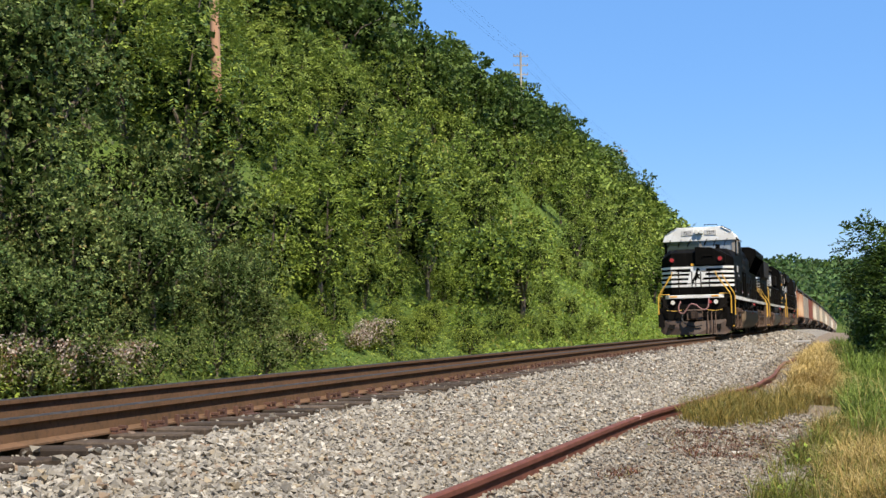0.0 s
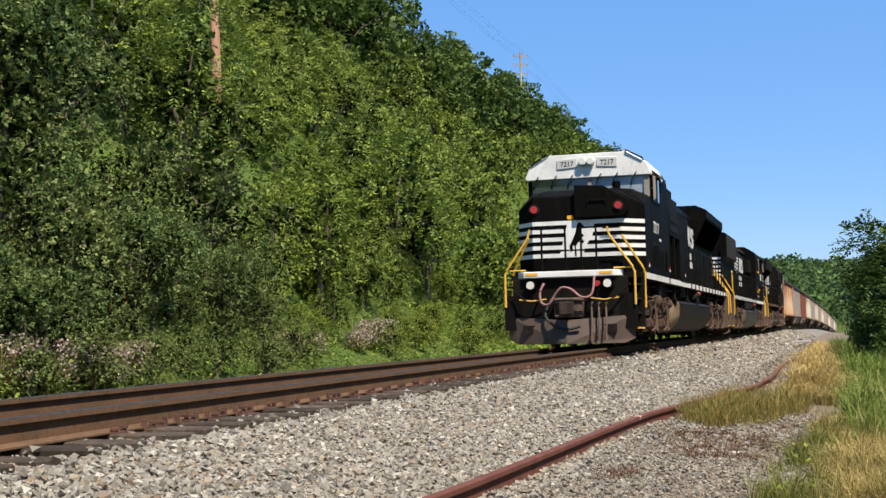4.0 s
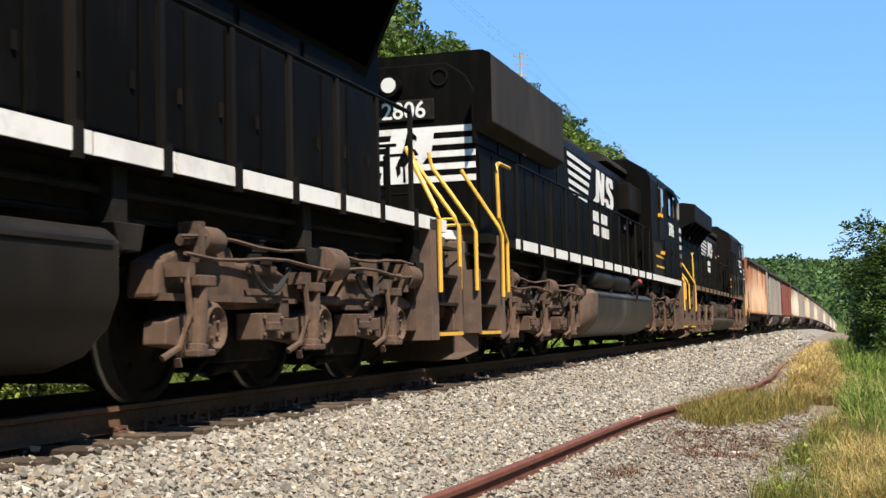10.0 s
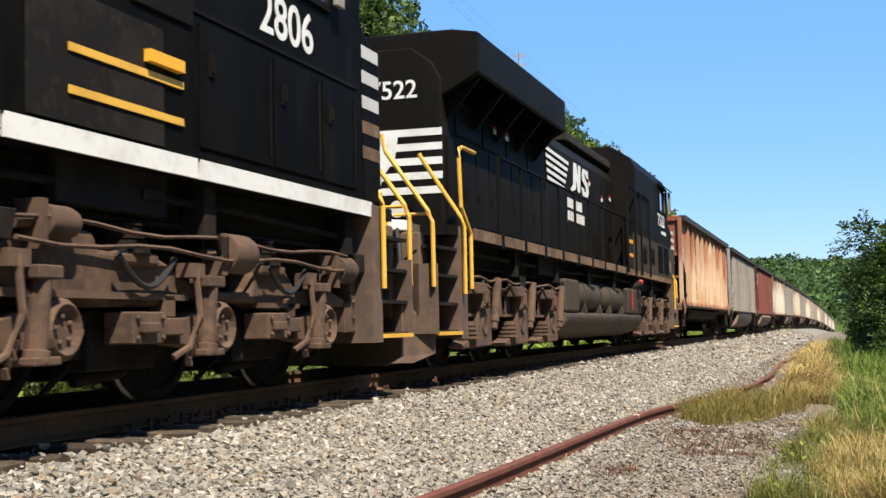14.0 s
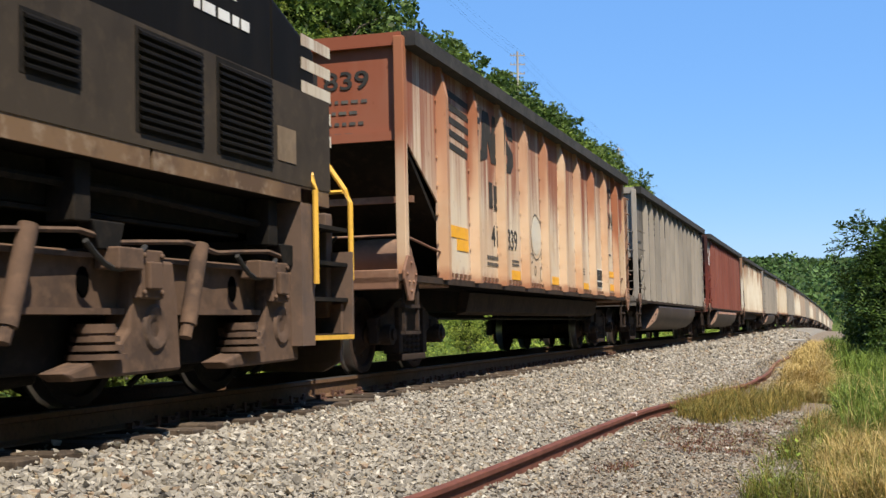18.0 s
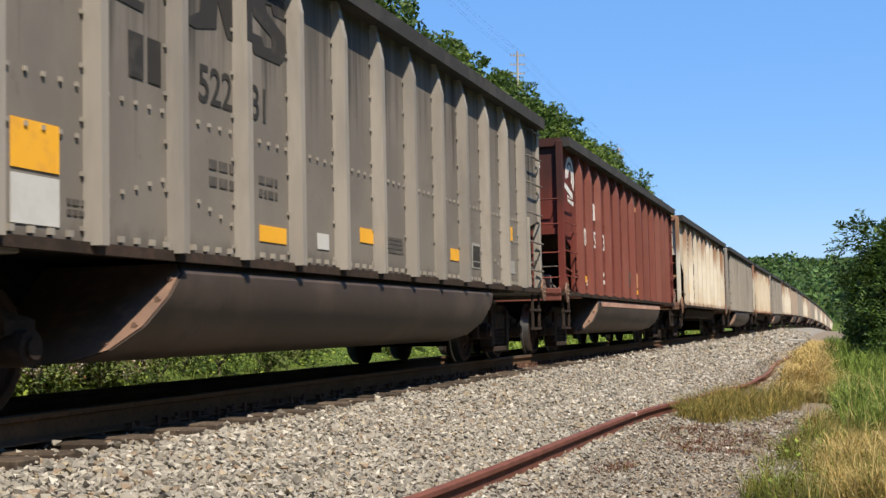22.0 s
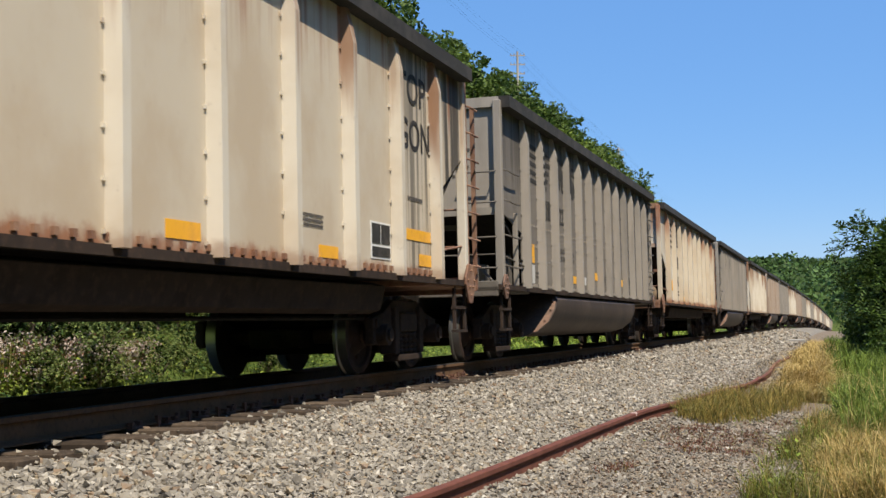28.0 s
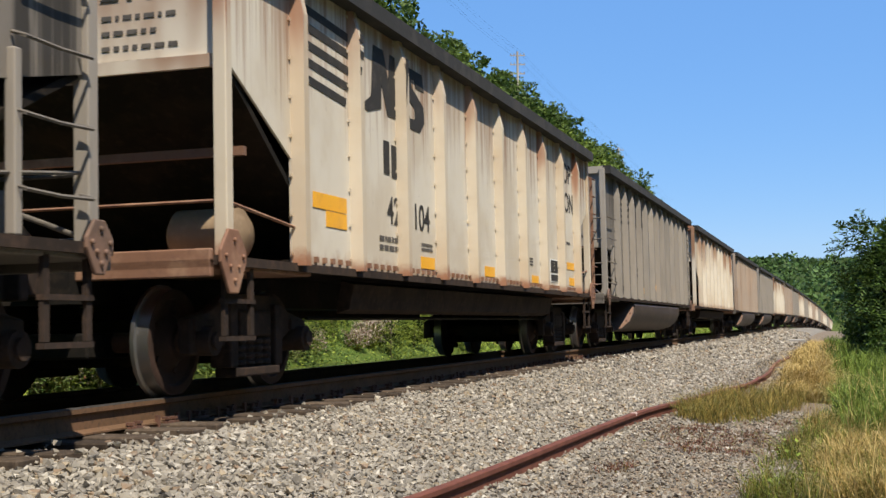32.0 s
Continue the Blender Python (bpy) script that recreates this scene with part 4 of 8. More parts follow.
        tagged(part("ribs", me, rib_paint, car), kind="stuff")
    # markings
    mark = M_MARK_DARK if style == "hopper" or paint in GREYS else M_WHITE
    if style == "hopper":
        striped_mark(car, mark, W + 0.002, -5.9, -2.42, 2.64, 3.34, "faded dark blocks of a railway mark", -4.6)
    elif paint in GREYS:
        striped_mark(car, mark, W + 0.002, -5.98, -2.05, 2.68, 3.26, "faded dark blocks of a railway mark", -4.0)
    if rich and (style == "hopper" or paint in GREYS):
        ribs_marked(car, mark, W + 0.121, posts, 0.045)
    pl = []
    if style == "hopper":
        for y0, y1, z0, z1 in ((-5.7, -4.9, 1.56, 1.7), (-5.4, -4.9, 1.41, 1.55), (-2.68, -2.18, 1.14, 1.27), (0.0, 0.5, 1.14, 1.27), (2.7, 3.15, 1.13, 1.24), (5.1, 5.98, 1.43, 1.55), (5.55, 5.98, 1.16, 1.29)):
            pl.append(plate(Mesh(), W + 0.002, y0, y1, z0, z1))
    else:
        for y0, y1, z0, z1 in ((-5.84, -5.38, 1.43, 1.71), (-2.66, -2.15, 1.2, 1.33), (-0.42, 0.1, 1.32, 1.46), (2.6, 2.95, 1.28, 1.42), (5.3, 5.7, 1.68, 1.88)):
            if paint is not M_OXIDE:
                pl.append(plate(Mesh(), W + 0.002, y0, y1, z0, z1))
    if paint is M_OXIDE:
        pl.append(plate(Mesh(), W + 0.002, -5.72, -5.27, 1.25, 1.37))
    if rich:
        [part("placard", m1, M_PLACARD, car, "orange reflector placard") for m1 in pl]
        for j, (at, z, long, high, rows) in enumerate(((-4.0, 1.42, 0.7, 0.05, 2), (-2.65, 1.42, 0.4, 0.03, 2), (2.3, 1.5, 0.5, 0.025, 3), (5.2, 1.9, 0.5, 0.04, 1)) if style == "hopper" else ((-5.3, 1.3, 0.3, 0.035, 2),) if paint is M_OXIDE else ((-3.5, 1.75, 0.4, 0.07, 2), (-2.66, 1.72, 0.35, 0.06, 2), (0.35, 1.42, 0.5, 0.025, 4), (-5.3, 1.3, 0.3, 0.035, 2))):
            tagged(part("stencil", bars(Mesh(), W + 0.002, at, z, long, high, rows, seed=seed + j), M_FADED if mark is M_MARK_DARK else M_WHITE, car, "small stencilled lines"), kind="stuff")
        if paint in GREYS:
            part("faded_plate", plate(Mesh(), W + 0.002, -5.84, -5.38, 1.12, 1.4), M_GREY_LABEL2, car, "pale scuffed plate below the placard")
            part("faded_plate", plate(Mesh(), W + 0.002, 5.42, 5.78, 1.22, 1.4), M_GREY_LABEL, car, "scuffed pale patch near the tail")
            part("faded_plate", plate(Mesh(), W + 0.002, -1.48, -1.22, 1.2, 1.34), M_GREY_LABEL2, car, "small pale plate")
        if style == "hopper":
            part("inspection_panel", plate(Mesh(), W + 0.002, 4.02, 4.6, 1.18, 1.55), M_WHITE, car, "white-framed inspection panel")
            for y0, y1, z0, z1 in ((4.05, 4.29, 1.33, 1.53), (4.32, 4.57, 1.33, 1.53), (4.05, 4.57, 1.2, 1.3)):
                part("panel_field", plate(Mesh(), W + 0.007, y0, y1, z0, z1), M_MARK_DARK, car, "dark field of the inspection panel")
        else:
            part("inspection_panel", plate(Mesh(), W + 0.002, 3.55, 3.92, 1.22, 1.54), M_GREY_LABEL if paint in GREYS else M_WHITE, car, "pale-framed inspection panel")
            for z0, z1 in ((1.27, 1.455), (1.195, 1.25)):
                part("panel_field", plate(Mesh(), W + 0.007, 3.58, 3.89, z0 + 0.05, z1 + 0.05), M_MARK_DARK, car, "dark field of the inspection panel")
        if number:
            ends = Mesh()
            for r in range(4):
                k = 0.35
                while k < 0.95 - 0.1 * (r % 2):
                    wide = rnd.uniform(0.03, 0.09)
                    ends.box(k, min(k + wide, 1.25), -E - 0.008, -E - 0.004, 2.96 - 0.12 * r - 0.036, 2.96 - 0.12 * r)
                    k += wide + 0.035
            tagged(part("stencil", ends, M_WHITE if paint is M_OXIDE else M_FADED, car, "small stencilled lines on the end wall"), kind="stuff")
    wheels = []
    for yy in (-6.16, 6.16):
        wheels += freight_truck(car, yy, fine=rich)
    if number:
        if style == "hopper":
            for box in ((-3.84, -3.67, 2.06, 2.4), (-3.6, -3.43, 2.04, 2.38)):
                part("stencil", plate(Mesh(), W + 0.002, *box), mark, car, "dark bars of reporting marks")
            lettering(number[:2], 0.29, mark, car, W, -3.76, 1.56, "dark painted number")
            lettering(number[2:], 0.29, mark, car, W, -2.93, 1.56, "dark painted number")
            lettering("TOP", 0.34, mark, car, W, 4.93, 2.92, "dark stencilled word", wide=1.05)
            lettering("GON", 0.34, mark, car, W, 4.93, 2.42, "dark stencilled word", wide=1.0)
            lettering(number, 0.2, mark, car, 0.15, -E - 0.004, 3.08, "dark painted number", axis="end", wide=1.3)
            if paint is M_CREAM:
                def oval(cy, cz, ry, rz, k=0.06):
                    return [(cy + ry * math.cos(t) * (1 + k * math.sin(2 * t + 1)), cz + rz * math.sin(t) * (1 + k * math.cos(3 * t))) for t in [2 * math.pi * i / 28 for i in range(28)]]

                part("paint_patch", Mesh().prism(oval(-1.08, 1.85, 0.31, 0.29), W + 0.001, W + 0.004, "x"), M_CREAM_WHITE, car, "round white paint patch")
                for cy, cz, ry, rz in ((-1.07, 1.83, 0.38, 0.35), (-1.42, 1.5, 0.075, 0.08), (-1.2, 1.32, 0.06, 0.07), (-0.8, 1.28, 0.085, 0.12), (-0.76, 1.56, 0.04, 0.05)):
                    outer, inner, ring = oval(cy, cz, ry, rz), oval(cy, cz, ry - 0.018, rz - 0.018), Mesh()
                    ring.add([(W + 0.005, y, z) for y, z in outer + inner], [(i, (i + 1) % 28, 28 + (i + 1) % 28, 28 + i) for i in range(28)])
                    part("painted_ring", ring, M_FADED, car, "thin dark ring drawn on the paint")
        elif paint in GREYS:
            lettering(number[:3], 0.28, mark, car, W, -3.66, 2.16, "dark painted number", wide=0.95)
            lettering(number[3:], 0.28, mark, car, W, -2.82, 2.16, "dark painted number", wide=0.95)
            for box in ((-4.6, -4.42, 2.16, 2.46), (-4.36, -4.19, 2.16, 2.46)):
                part("stencil", plate(Mesh(), W + 0.002, *box), mark, car, "dark bars of reporting marks")
        else:
            for k, start in enumerate((-5.77, -4.8, -3.84)):
                for j in range(2):
                    lettering(number[2 * k + j], 0.32, mark, car, W, start + 0.32 * j, 1.94, "white painted digit", wide=1.0)
            lettering("232200", 0.085, mark, car, W, -3.85, 1.42, "white stencilled weight", wide=1.22)
            lettering("53000", 0.085, mark, car, W, -3.76, 1.27, "white stencilled weight", wide=1.22)
            for box in ((0.7, 1.33, 3.06, 3.42), (0.65, 1.07, 1.3, 1.64)):
                part("faded_plate", plate(Mesh(), W + 0.002, *box), M_TAN_LABEL, car, "sun-faded tan paper placard")
            part("placard", plate(Mesh(), W + 0.002, 0.65, 1.05, 1.15, 1.26), M_PLACARD, car, "orange reflector placard")
            for box in ((-0.48, -0.02, 1.53, 1.63), (-0.46, 0.03, 1.41, 1.49), (-0.34, -0.12, 1.31, 1.385)):
                part("stencil", plate(Mesh(), W + 0.002, *box), M_FADED, car, "dark painted-out lines")
            for box in ((-4.74, -4.54, 2.46, 2.78), (-4.46, -4.25, 2.46, 2.78)):
                part("stencil", plate(Mesh(), W + 0.002, *box), mark, car, "white bars of reporting marks")
            turns = [math.pi * (-0.2 + 1.25 * i / 14) for i in range(15)]
            for ro, ri in ((0.36, 0.27), (0.22, 0.13)):
                arc = [(-6.62 + ro * math.cos(a), 3.05 + ro * math.sin(a)) for a in turns] + [(-6.62 + ri * math.cos(a), 3.05 + ri * math.sin(a)) for a in reversed(turns)]
                part("painted_mark", Mesh().prism(arc, W + 0.002, W + 0.006, "x"), M_WHITE, car, "white hooked band of a railway mark")
            for a in range(2):
                slant = [(-7.06 + 0.2 * a, 2.92 - 0.2 * a), (-6.4 + 0.04 * a, 2.78 - 0.12 * a), (-6.4 + 0.04 * a, 2.68 - 0.12 * a), (-7.06 + 0.2 * a, 2.82 - 0.2 * a)]
                part("painted_mark", Mesh().prism(slant, W + 0.002, W + 0.006, "x"), M_WHITE, car, "white slanting bar of a railway mark")
            lettering(number, 0.16, mark, car, 0.25, -E - 0.004, 3.14, "white painted number", axis="end", wide=1.25)
    return car, wheels
# ---- ties, plates and ballast ----
def build_ties():
    tie = Mesh().box(-1.32, 1.32, -0.115, 0.115, -0.39, -0.19).data("tie", M_TIE)
    bm = bmesh.new()
    bm.from_mesh(tie)
    bmesh.ops.bevel(bm, geom=bm.edges[:], offset=0.012, segments=1, affect="EDGES")
    bm.to_mesh(tie)
    bm.free()
    plate_me = Mesh().box(-0.18, 0.18, -0.09, 0.09, -0.212, -0.19).box(-0.12, -0.08, -0.09, 0.09, -0.19, -0.172).box(0.08, 0.12, -0.09, 0.09, -0.19, -0.172).data("tie_plate", M_PLATE)
    spike = Mesh().box(-0.012, 0.012, -0.012, 0.012, -0.2, -0.16).box(-0.035, 0.02, -0.018, 0.018, -0.165, -0.145).data("spike", M_PLATE)
    anchor = Mesh().box(-0.085, 0.085, -0.012, 0.012, -0.215, -0.16).box(0.06, 0.085, -0.02, 0.02, -0.19, -0.12).data("rail_anchor", M_PLATE)
    rnd = random.Random(5)
    rows = []
    y = 0.0
    while y < 75:
        x, z = track_at(y)
        ob = part("tie", tie, M_TIE, TRACK)
        ob.matrix_basis = pose(x + rnd.uniform(-0.05, 0.07), y, z + rnd.uniform(-0.008, 0.004), rnd.uniform(-0.6, 0.6), 0, rnd.uniform(-1.3, 1.3))
        rows.append(y)
        if 8 < y < 40:
            p = part("tie_plate", plate_me, M_PLATE, TRACK)
            p.matrix_basis = pose(x + 0.76, y, z)
            for k in (-0.06, 0.05):
                s = part("spike", spike, M_PLATE, TRACK)
                s.matrix_basis = pose(x + 0.755 + 0.1, y + k, z + rnd.uniform(0, 0.02))
            if y < 30 and rnd.random() < 0.55:
                for k in (-0.15, 0.15):
                    s = part("rail_anchor", anchor, M_PLATE, TRACK)
                    s.matrix_basis = pose(x + 0.755, y + k, z)
        y += 0.5 + rnd.uniform(-0.02, 0.02)
    return np.array(rows)


def stones(name, spots, sizes, mat, label, seed):
    """Angular crushed stones, each its own small solid, in one mesh."""
    rs = np.random.RandomState(seed)
    n = len(spots)
    base = np.array([(0.62, 0, 0), (-0.62, 0, 0), (0, 0.62, 0), (0, -0.62, 0), (0.1, 0.1, 0.6), (0, 0, -0.6)])
    tris = np.array([(0, 2, 4), (2, 1, 4), (1, 3, 4), (3, 0, 4), (2, 0, 5), (1, 2, 5), (3, 1, 5), (0, 3, 5)])
    v = base[None] * rs.uniform(0.7, 1.3, (n, 1, 3)) + rs.uniform(-0.22, 0.22, (n, 6, 3))
    q = rs.normal(size=(n, 4))
    q /= np.linalg.norm(q, axis=1)[:, None]
    w, x, y, z = q.T
    rot = np.stack([1 - 2 * (y * y + z * z), 2 * (x * y - z * w), 2 * (x * z + y * w), 2 * (x * y + z * w), 1 - 2 * (x * x + z * z), 2 * (y * z - x * w), 2 * (x * z - y * w), 2 * (y * z + x * w), 1 - 2 * (x * x + y * y)], 1).reshape(n, 3, 3)
    v = np.einsum("nij,nkj->nki", rot, v) * sizes[:, None, None]
    v[:, :, 2] *= 0.8
    v += spots[:, None]
    me = bpy.data.meshes.new(name)
    me.vertices.add(n * 6)
    me.vertices.foreach_set("co", v.reshape(-1))
    f = (tris[None] + (np.arange(n) * 6)[:, None, None]).reshape(-1)
    me.loops.add(len(f))
    me.loops.foreach_set("vertex_index", f)
    me.polygons.add(n * 8)
    me.polygons.foreach_set("loop_start", np.arange(n * 8) * 3)
    me.update(calc_edges=True)
    me.validate()
    me.shade_flat()
    me.materials.append(mat)
    return tagged(new(name, me), label, "gravel", kind="stuff")


def edge(y):
    """The verge's edge against the stones."""
    return -1.0 + 0.5 * math.exp(-((y - 13) / 5.0) ** 2) + 0.25 * noise.noise((y * 0.4, 2, 1)) - 0.012 * max(0, y - 20)


def build_ballast():
    rs = np.random.RandomState(3)
    clean, clean_size, dirty, dirty_size = [], [], [], []
    for y0, y1, dens, s0, s1 in ((5.2, 8, 1500, 0.022, 0.056), (8, 13, 1900, 0.02, 0.052), (13, 22, 850, 0.027, 0.06), (22, 36, 330, 0.042, 0.08), (36, 62, 100, 0.07, 0.12), (62, 110, 24, 0.12, 0.2)):
        n = int((y1 - y0) * 4.9 * dens)
        ys = rs.uniform(y0, y1, n)
        ws = rs.uniform(0.82, 5.7, n)
        keep = rs.uniform(0, 1, n) < np.where(ws < 3.5, 1.0, np.where(ws < 4.4, 0.75, 0.45))
        for y, w, k in zip(ys, ws, keep):
            if not k:
                continue
            x = track_at(y)[0] + w
            if y > 19 and x > -1.0 or x > edge(y) + 0.55:
                continue
            s = s0 + (s1 - s0) * rs.uniform() ** 1.7
            lift = 0.0
            if w < 1.4:
                gap = np.min(np.abs(TIE_ROWS - y))
                if gap < 0.13:
                    if rs.uniform() < 0.88:
                        continue
                    lift = 0.035
                elif w < 0.98 and rs.uniform() < 0.5:
                    continue
            if w < 1.4:
                lift -= 0.004
            at = (x, y, ground_z(x, y) + rs.uniform(-0.25, 0.6) * s + lift)
            grubby = 0.85 if w > 3.55 else (0.55 if w < 1.3 else 0.06)
            if rs.uniform() < grubby:
                dirty.append(at)
                dirty_size.append(s * (0.72 if w > 3.55 else 1.0))
            else:
                clean.append(at)
                clean_size.append(s)
    stones("ballast_stones", np.array(clean), np.array(clean_size), M_BALLAST, "loose pale grey crushed-stone ballast on the shoulder", 4)
    stones("dirty_stones", np.array(dirty), np.array(dirty_size), M_DIRTY, "brownish dirty crushed stone beside the shoulder and the ties", 6)


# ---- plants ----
# Near-black leaf colour paints the shade inside the crowns.
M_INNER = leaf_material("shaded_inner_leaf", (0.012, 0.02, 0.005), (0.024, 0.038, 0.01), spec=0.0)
# Deep green; in the slope undergrowth it paints shade below the shrubs.
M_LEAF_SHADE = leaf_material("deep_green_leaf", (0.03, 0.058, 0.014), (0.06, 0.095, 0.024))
M_LEAF = leaf_material("bright_leaf", (0.125, 0.19, 0.024), (0.245, 0.285, 0.05), 0.6)
M_LEAF_DARK = leaf_material("dark_leaf", (0.05, 0.095, 0.025), (0.085, 0.14, 0.04))
M_LEAF_VERGE = leaf_material("verge_tree_leaf", (0.022, 0.05, 0.009), (0.08, 0.125, 0.02), 0.7)
M_LEAF_DUSK = leaf_material("dusty_grey_green_leaf", (0.085, 0.125, 0.03), (0.17, 0.21, 0.066), 0.65)
M_LEAF_RIDGE = leaf_material("ridge_leaf", (0.045, 0.085, 0.018), (0.12, 0.165, 0.035), 0.55)
M_LEAF_FAR = leaf_material("far_leaf", (0.11, 0.17, 0.027), (0.215, 0.26, 0.05), 0.6)
M_GRASS = leaf_material("green_grass_blade", (0.075, 0.135, 0.018), (0.165, 0.19, 0.036), 0.6)
M_SLOPE = leaf_material("bright_slope_grass", (0.16, 0.26, 0.035), (0.27, 0.33, 0.06), 0.3)
M_GRASS_FRESH = leaf_material("fresh_green_grass_blade", (0.07, 0.15, 0.018), (0.19, 0.24, 0.05), 0.6)
M_STRAW = leaf_material("dry_straw_blade", (0.47, 0.34, 0.12), (0.56, 0.43, 0.19), 0.3)
M_GOLD = leaf_material("golden_grass_blade", (0.27, 0.2, 0.05), (0.34, 0.24, 0.08), 0.45)
M_OLIVE = leaf_material("olive_grass_blade", (0.12, 0.125, 0.03), (0.22, 0.18, 0.055))
M_BLOOM = leaf_material("pale_pink_bloom", (0.52, 0.44, 0.38), (0.4, 0.31, 0.26), 0.35)
M_RUSTWEED = leaf_material("dead_brown_weed", (0.12, 0.05, 0.034), (0.2, 0.1, 0.065))
M_BARK = material("grey_brown_bark", (0.12, 0.09, 0.065), 0.9, second=(0.2, 0.17, 0.13), amount=0.5, size=5, third=(0.05, 0.04, 0.03), size3=0.06, streak=0.7, bump=0.02)
M_POLE = material("weathered_red_brown_pole", (0.45, 0.24, 0.14), 0.85, second=(0.25, 0.13, 0.08), amount=0.5, size=3, third=(0.46, 0.3, 0.2), size3=0.1, streak=0.9, bump=0.01)
M_POLE_GREY = material("weathered_grey_pole", (0.4, 0.35, 0.29), 0.85, second=(0.27, 0.23, 0.19), amount=0.5, size=3, third=(0.5, 0.45, 0.38), size3=0.1, streak=0.9)


def blade_mesh(name, quads, mat, mat2=None, share=0.0, seed=1):
    """Quads (n, 4, 3) as separate small leaves in one mesh."""
    n = len(quads)
    me = bpy.data.meshes.new(name)
    me.vertices.add(n * 4)
    me.vertices.foreach_set("co", np.asarray(quads, dtype=np.float32).reshape(-1))
    me.loops.add(n * 4)
    me.loops.foreach_set("vertex_index", np.arange(n * 4))
    me.polygons.add(n)
    me.polygons.foreach_set("loop_start", np.arange(n) * 4)
    me.materials.append(mat)
    if mat2:
        me.materials.append(mat2)
        me.polygons.foreach_set("material_index", (np.random.RandomState(seed).uniform(size=n) < share).astype(np.int32))
    me.update(calc_edges=True)
    return me


def unit(a):
    return a / np.maximum(np.linalg.norm(a, axis=-1, keepdims=True), 1e-6)


def sprays(rs, pos, way, length, leaf, pairs, kind="pinnate"):
    """Leaves set along twigs: pos and way (n, 3). Returns quads."""
    n = len(pos)
    up = np.tile(np.array([0, 0, 1.0]), (n, 1)) + rs.normal(scale=0.35, size=(n, 3))
    side = unit(np.cross(way, up))
    nor = unit(np.cross(side, way))
    out = []
    for k in range(pairs):
        t = (k + 0.6) / pairs
        droop = -0.35 * t * t * length
        p = pos + way * (t * length)[:, None] if np.ndim(length) else pos + way * (t * length)
        p = p + np.array([0, 0, 1.0]) * (droop[:, None] if np.ndim(droop) else droop)
        for s in (-1, 1):
            if kind == "pinnate":
                d = unit(side * s + way * 0.55 + nor * rs.uniform(-0.45, 0.15, (n, 1)) + rs.normal(scale=0.12, size=(n, 3)))
            else:
                d = unit(side * s * rs.uniform(0.2, 1, (n, 1)) + way * rs.uniform(-0.2, 1, (n, 1)) + nor * rs.uniform(-0.7, 0.6, (n, 1)))
            size = leaf * rs.uniform(0.7, 1.2, (n, 1)) * (1.0 if kind == "pinnate" else 1.0)
            wide = 0.36 if kind == "pinnate" else 0.62
            b = unit(np.cross(d, nor + rs.normal(scale=0.3, size=(n, 3))))
            mid = p + d * size * 0.48 - nor * size * 0.06
            out.append(np.stack([p, mid + b * size * wide * 0.5, p + d * size - nor * size * 0.1, mid - b * size * wide * 0.5], 1))
    return np.concatenate(out)


def crown_quads(seed, r, h, base, twigs, leaf, pairs, kind, lobes=9):
    """A lumpy crown of leafy twigs around lobes, with gaps between them."""
    rs = np.random.RandomState(seed)
    c = rs.normal(size=(lobes, 3))
    c = unit(c) * rs.uniform(0.25, 0.72, (lobes, 1)) * np.array([r, r, h / 2])
    lr = rs.uniform(0.32, 0.55, lobes) * min(r, h / 2) * 1.15
    i = rs.randint(0, lobes, twigs)
    d = unit(rs.normal(size=(twigs, 3)) + c[i] / r * 0.8 + np.array([0, 0, 0.25]))
    pos = c[i] + d * (lr[i] * rs.uniform(0.45, 1.0, twigs))[:, None] + np.array([0, 0, base + h / 2])
    way = unit(d + rs.normal(scale=0.45, size=(twigs, 3)) + np.array([0, 0, -0.05]))
    return sprays(rs, pos, way, leaf * pairs * 0.55, leaf, pairs, kind), c + np.array([0, 0, base + h / 2])


def make_plant(name, seed, r, h, base, twigs, leaf, pairs, kind, mat, label, category, mat2=None, share=0.0, group="bank plants", lobes=9):
    """A shrub or tree: tapered trunk with limbs to the crown's lobes, and a crown of many leaves."""
    q, tips = crown_quads(seed, r, h, base, twigs, leaf, pairs, kind, lobes)
    ob = thing(name, label, category, group)
    rnd = random.Random(seed)
    tr = Mesh()
    fork = Vector((rnd.uniform(-0.15, 0.15), rnd.uniform(-0.15, 0.15), base + h * 0.2))
    r0 = 0.03 + 0.022 * (base + h)
    tr.cyl((0, 0, -0.4), fork, r0, 8, r0 * 0.7)
    for t in tips:
        mid = fork.lerp(Vector(t), 0.5) + Vector((rnd.uniform(-0.1, 0.1), rnd.uniform(-0.1, 0.1), 0.05 * h))
        tr.cyl(fork, mid, r0 * 0.45, 5, r0 * 0.28)
        tr.cyl(mid, t, r0 * 0.28, 4, r0 * 0.08)
    # dark quads inside the crown paint the shaded gaps between its leaves
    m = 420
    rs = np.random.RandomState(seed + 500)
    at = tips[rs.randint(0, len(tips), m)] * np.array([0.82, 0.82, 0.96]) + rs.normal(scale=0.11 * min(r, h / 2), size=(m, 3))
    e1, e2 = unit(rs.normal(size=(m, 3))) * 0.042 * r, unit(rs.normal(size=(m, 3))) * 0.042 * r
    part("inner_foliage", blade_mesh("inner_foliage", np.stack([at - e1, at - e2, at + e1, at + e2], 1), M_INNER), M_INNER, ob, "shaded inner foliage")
    part("trunk", tr, M_BARK, ob, "branching trunk")
    part("crown", blade_mesh("crown", q, mat, mat2, share, seed), mat, ob, "leafy crown")
    return ob


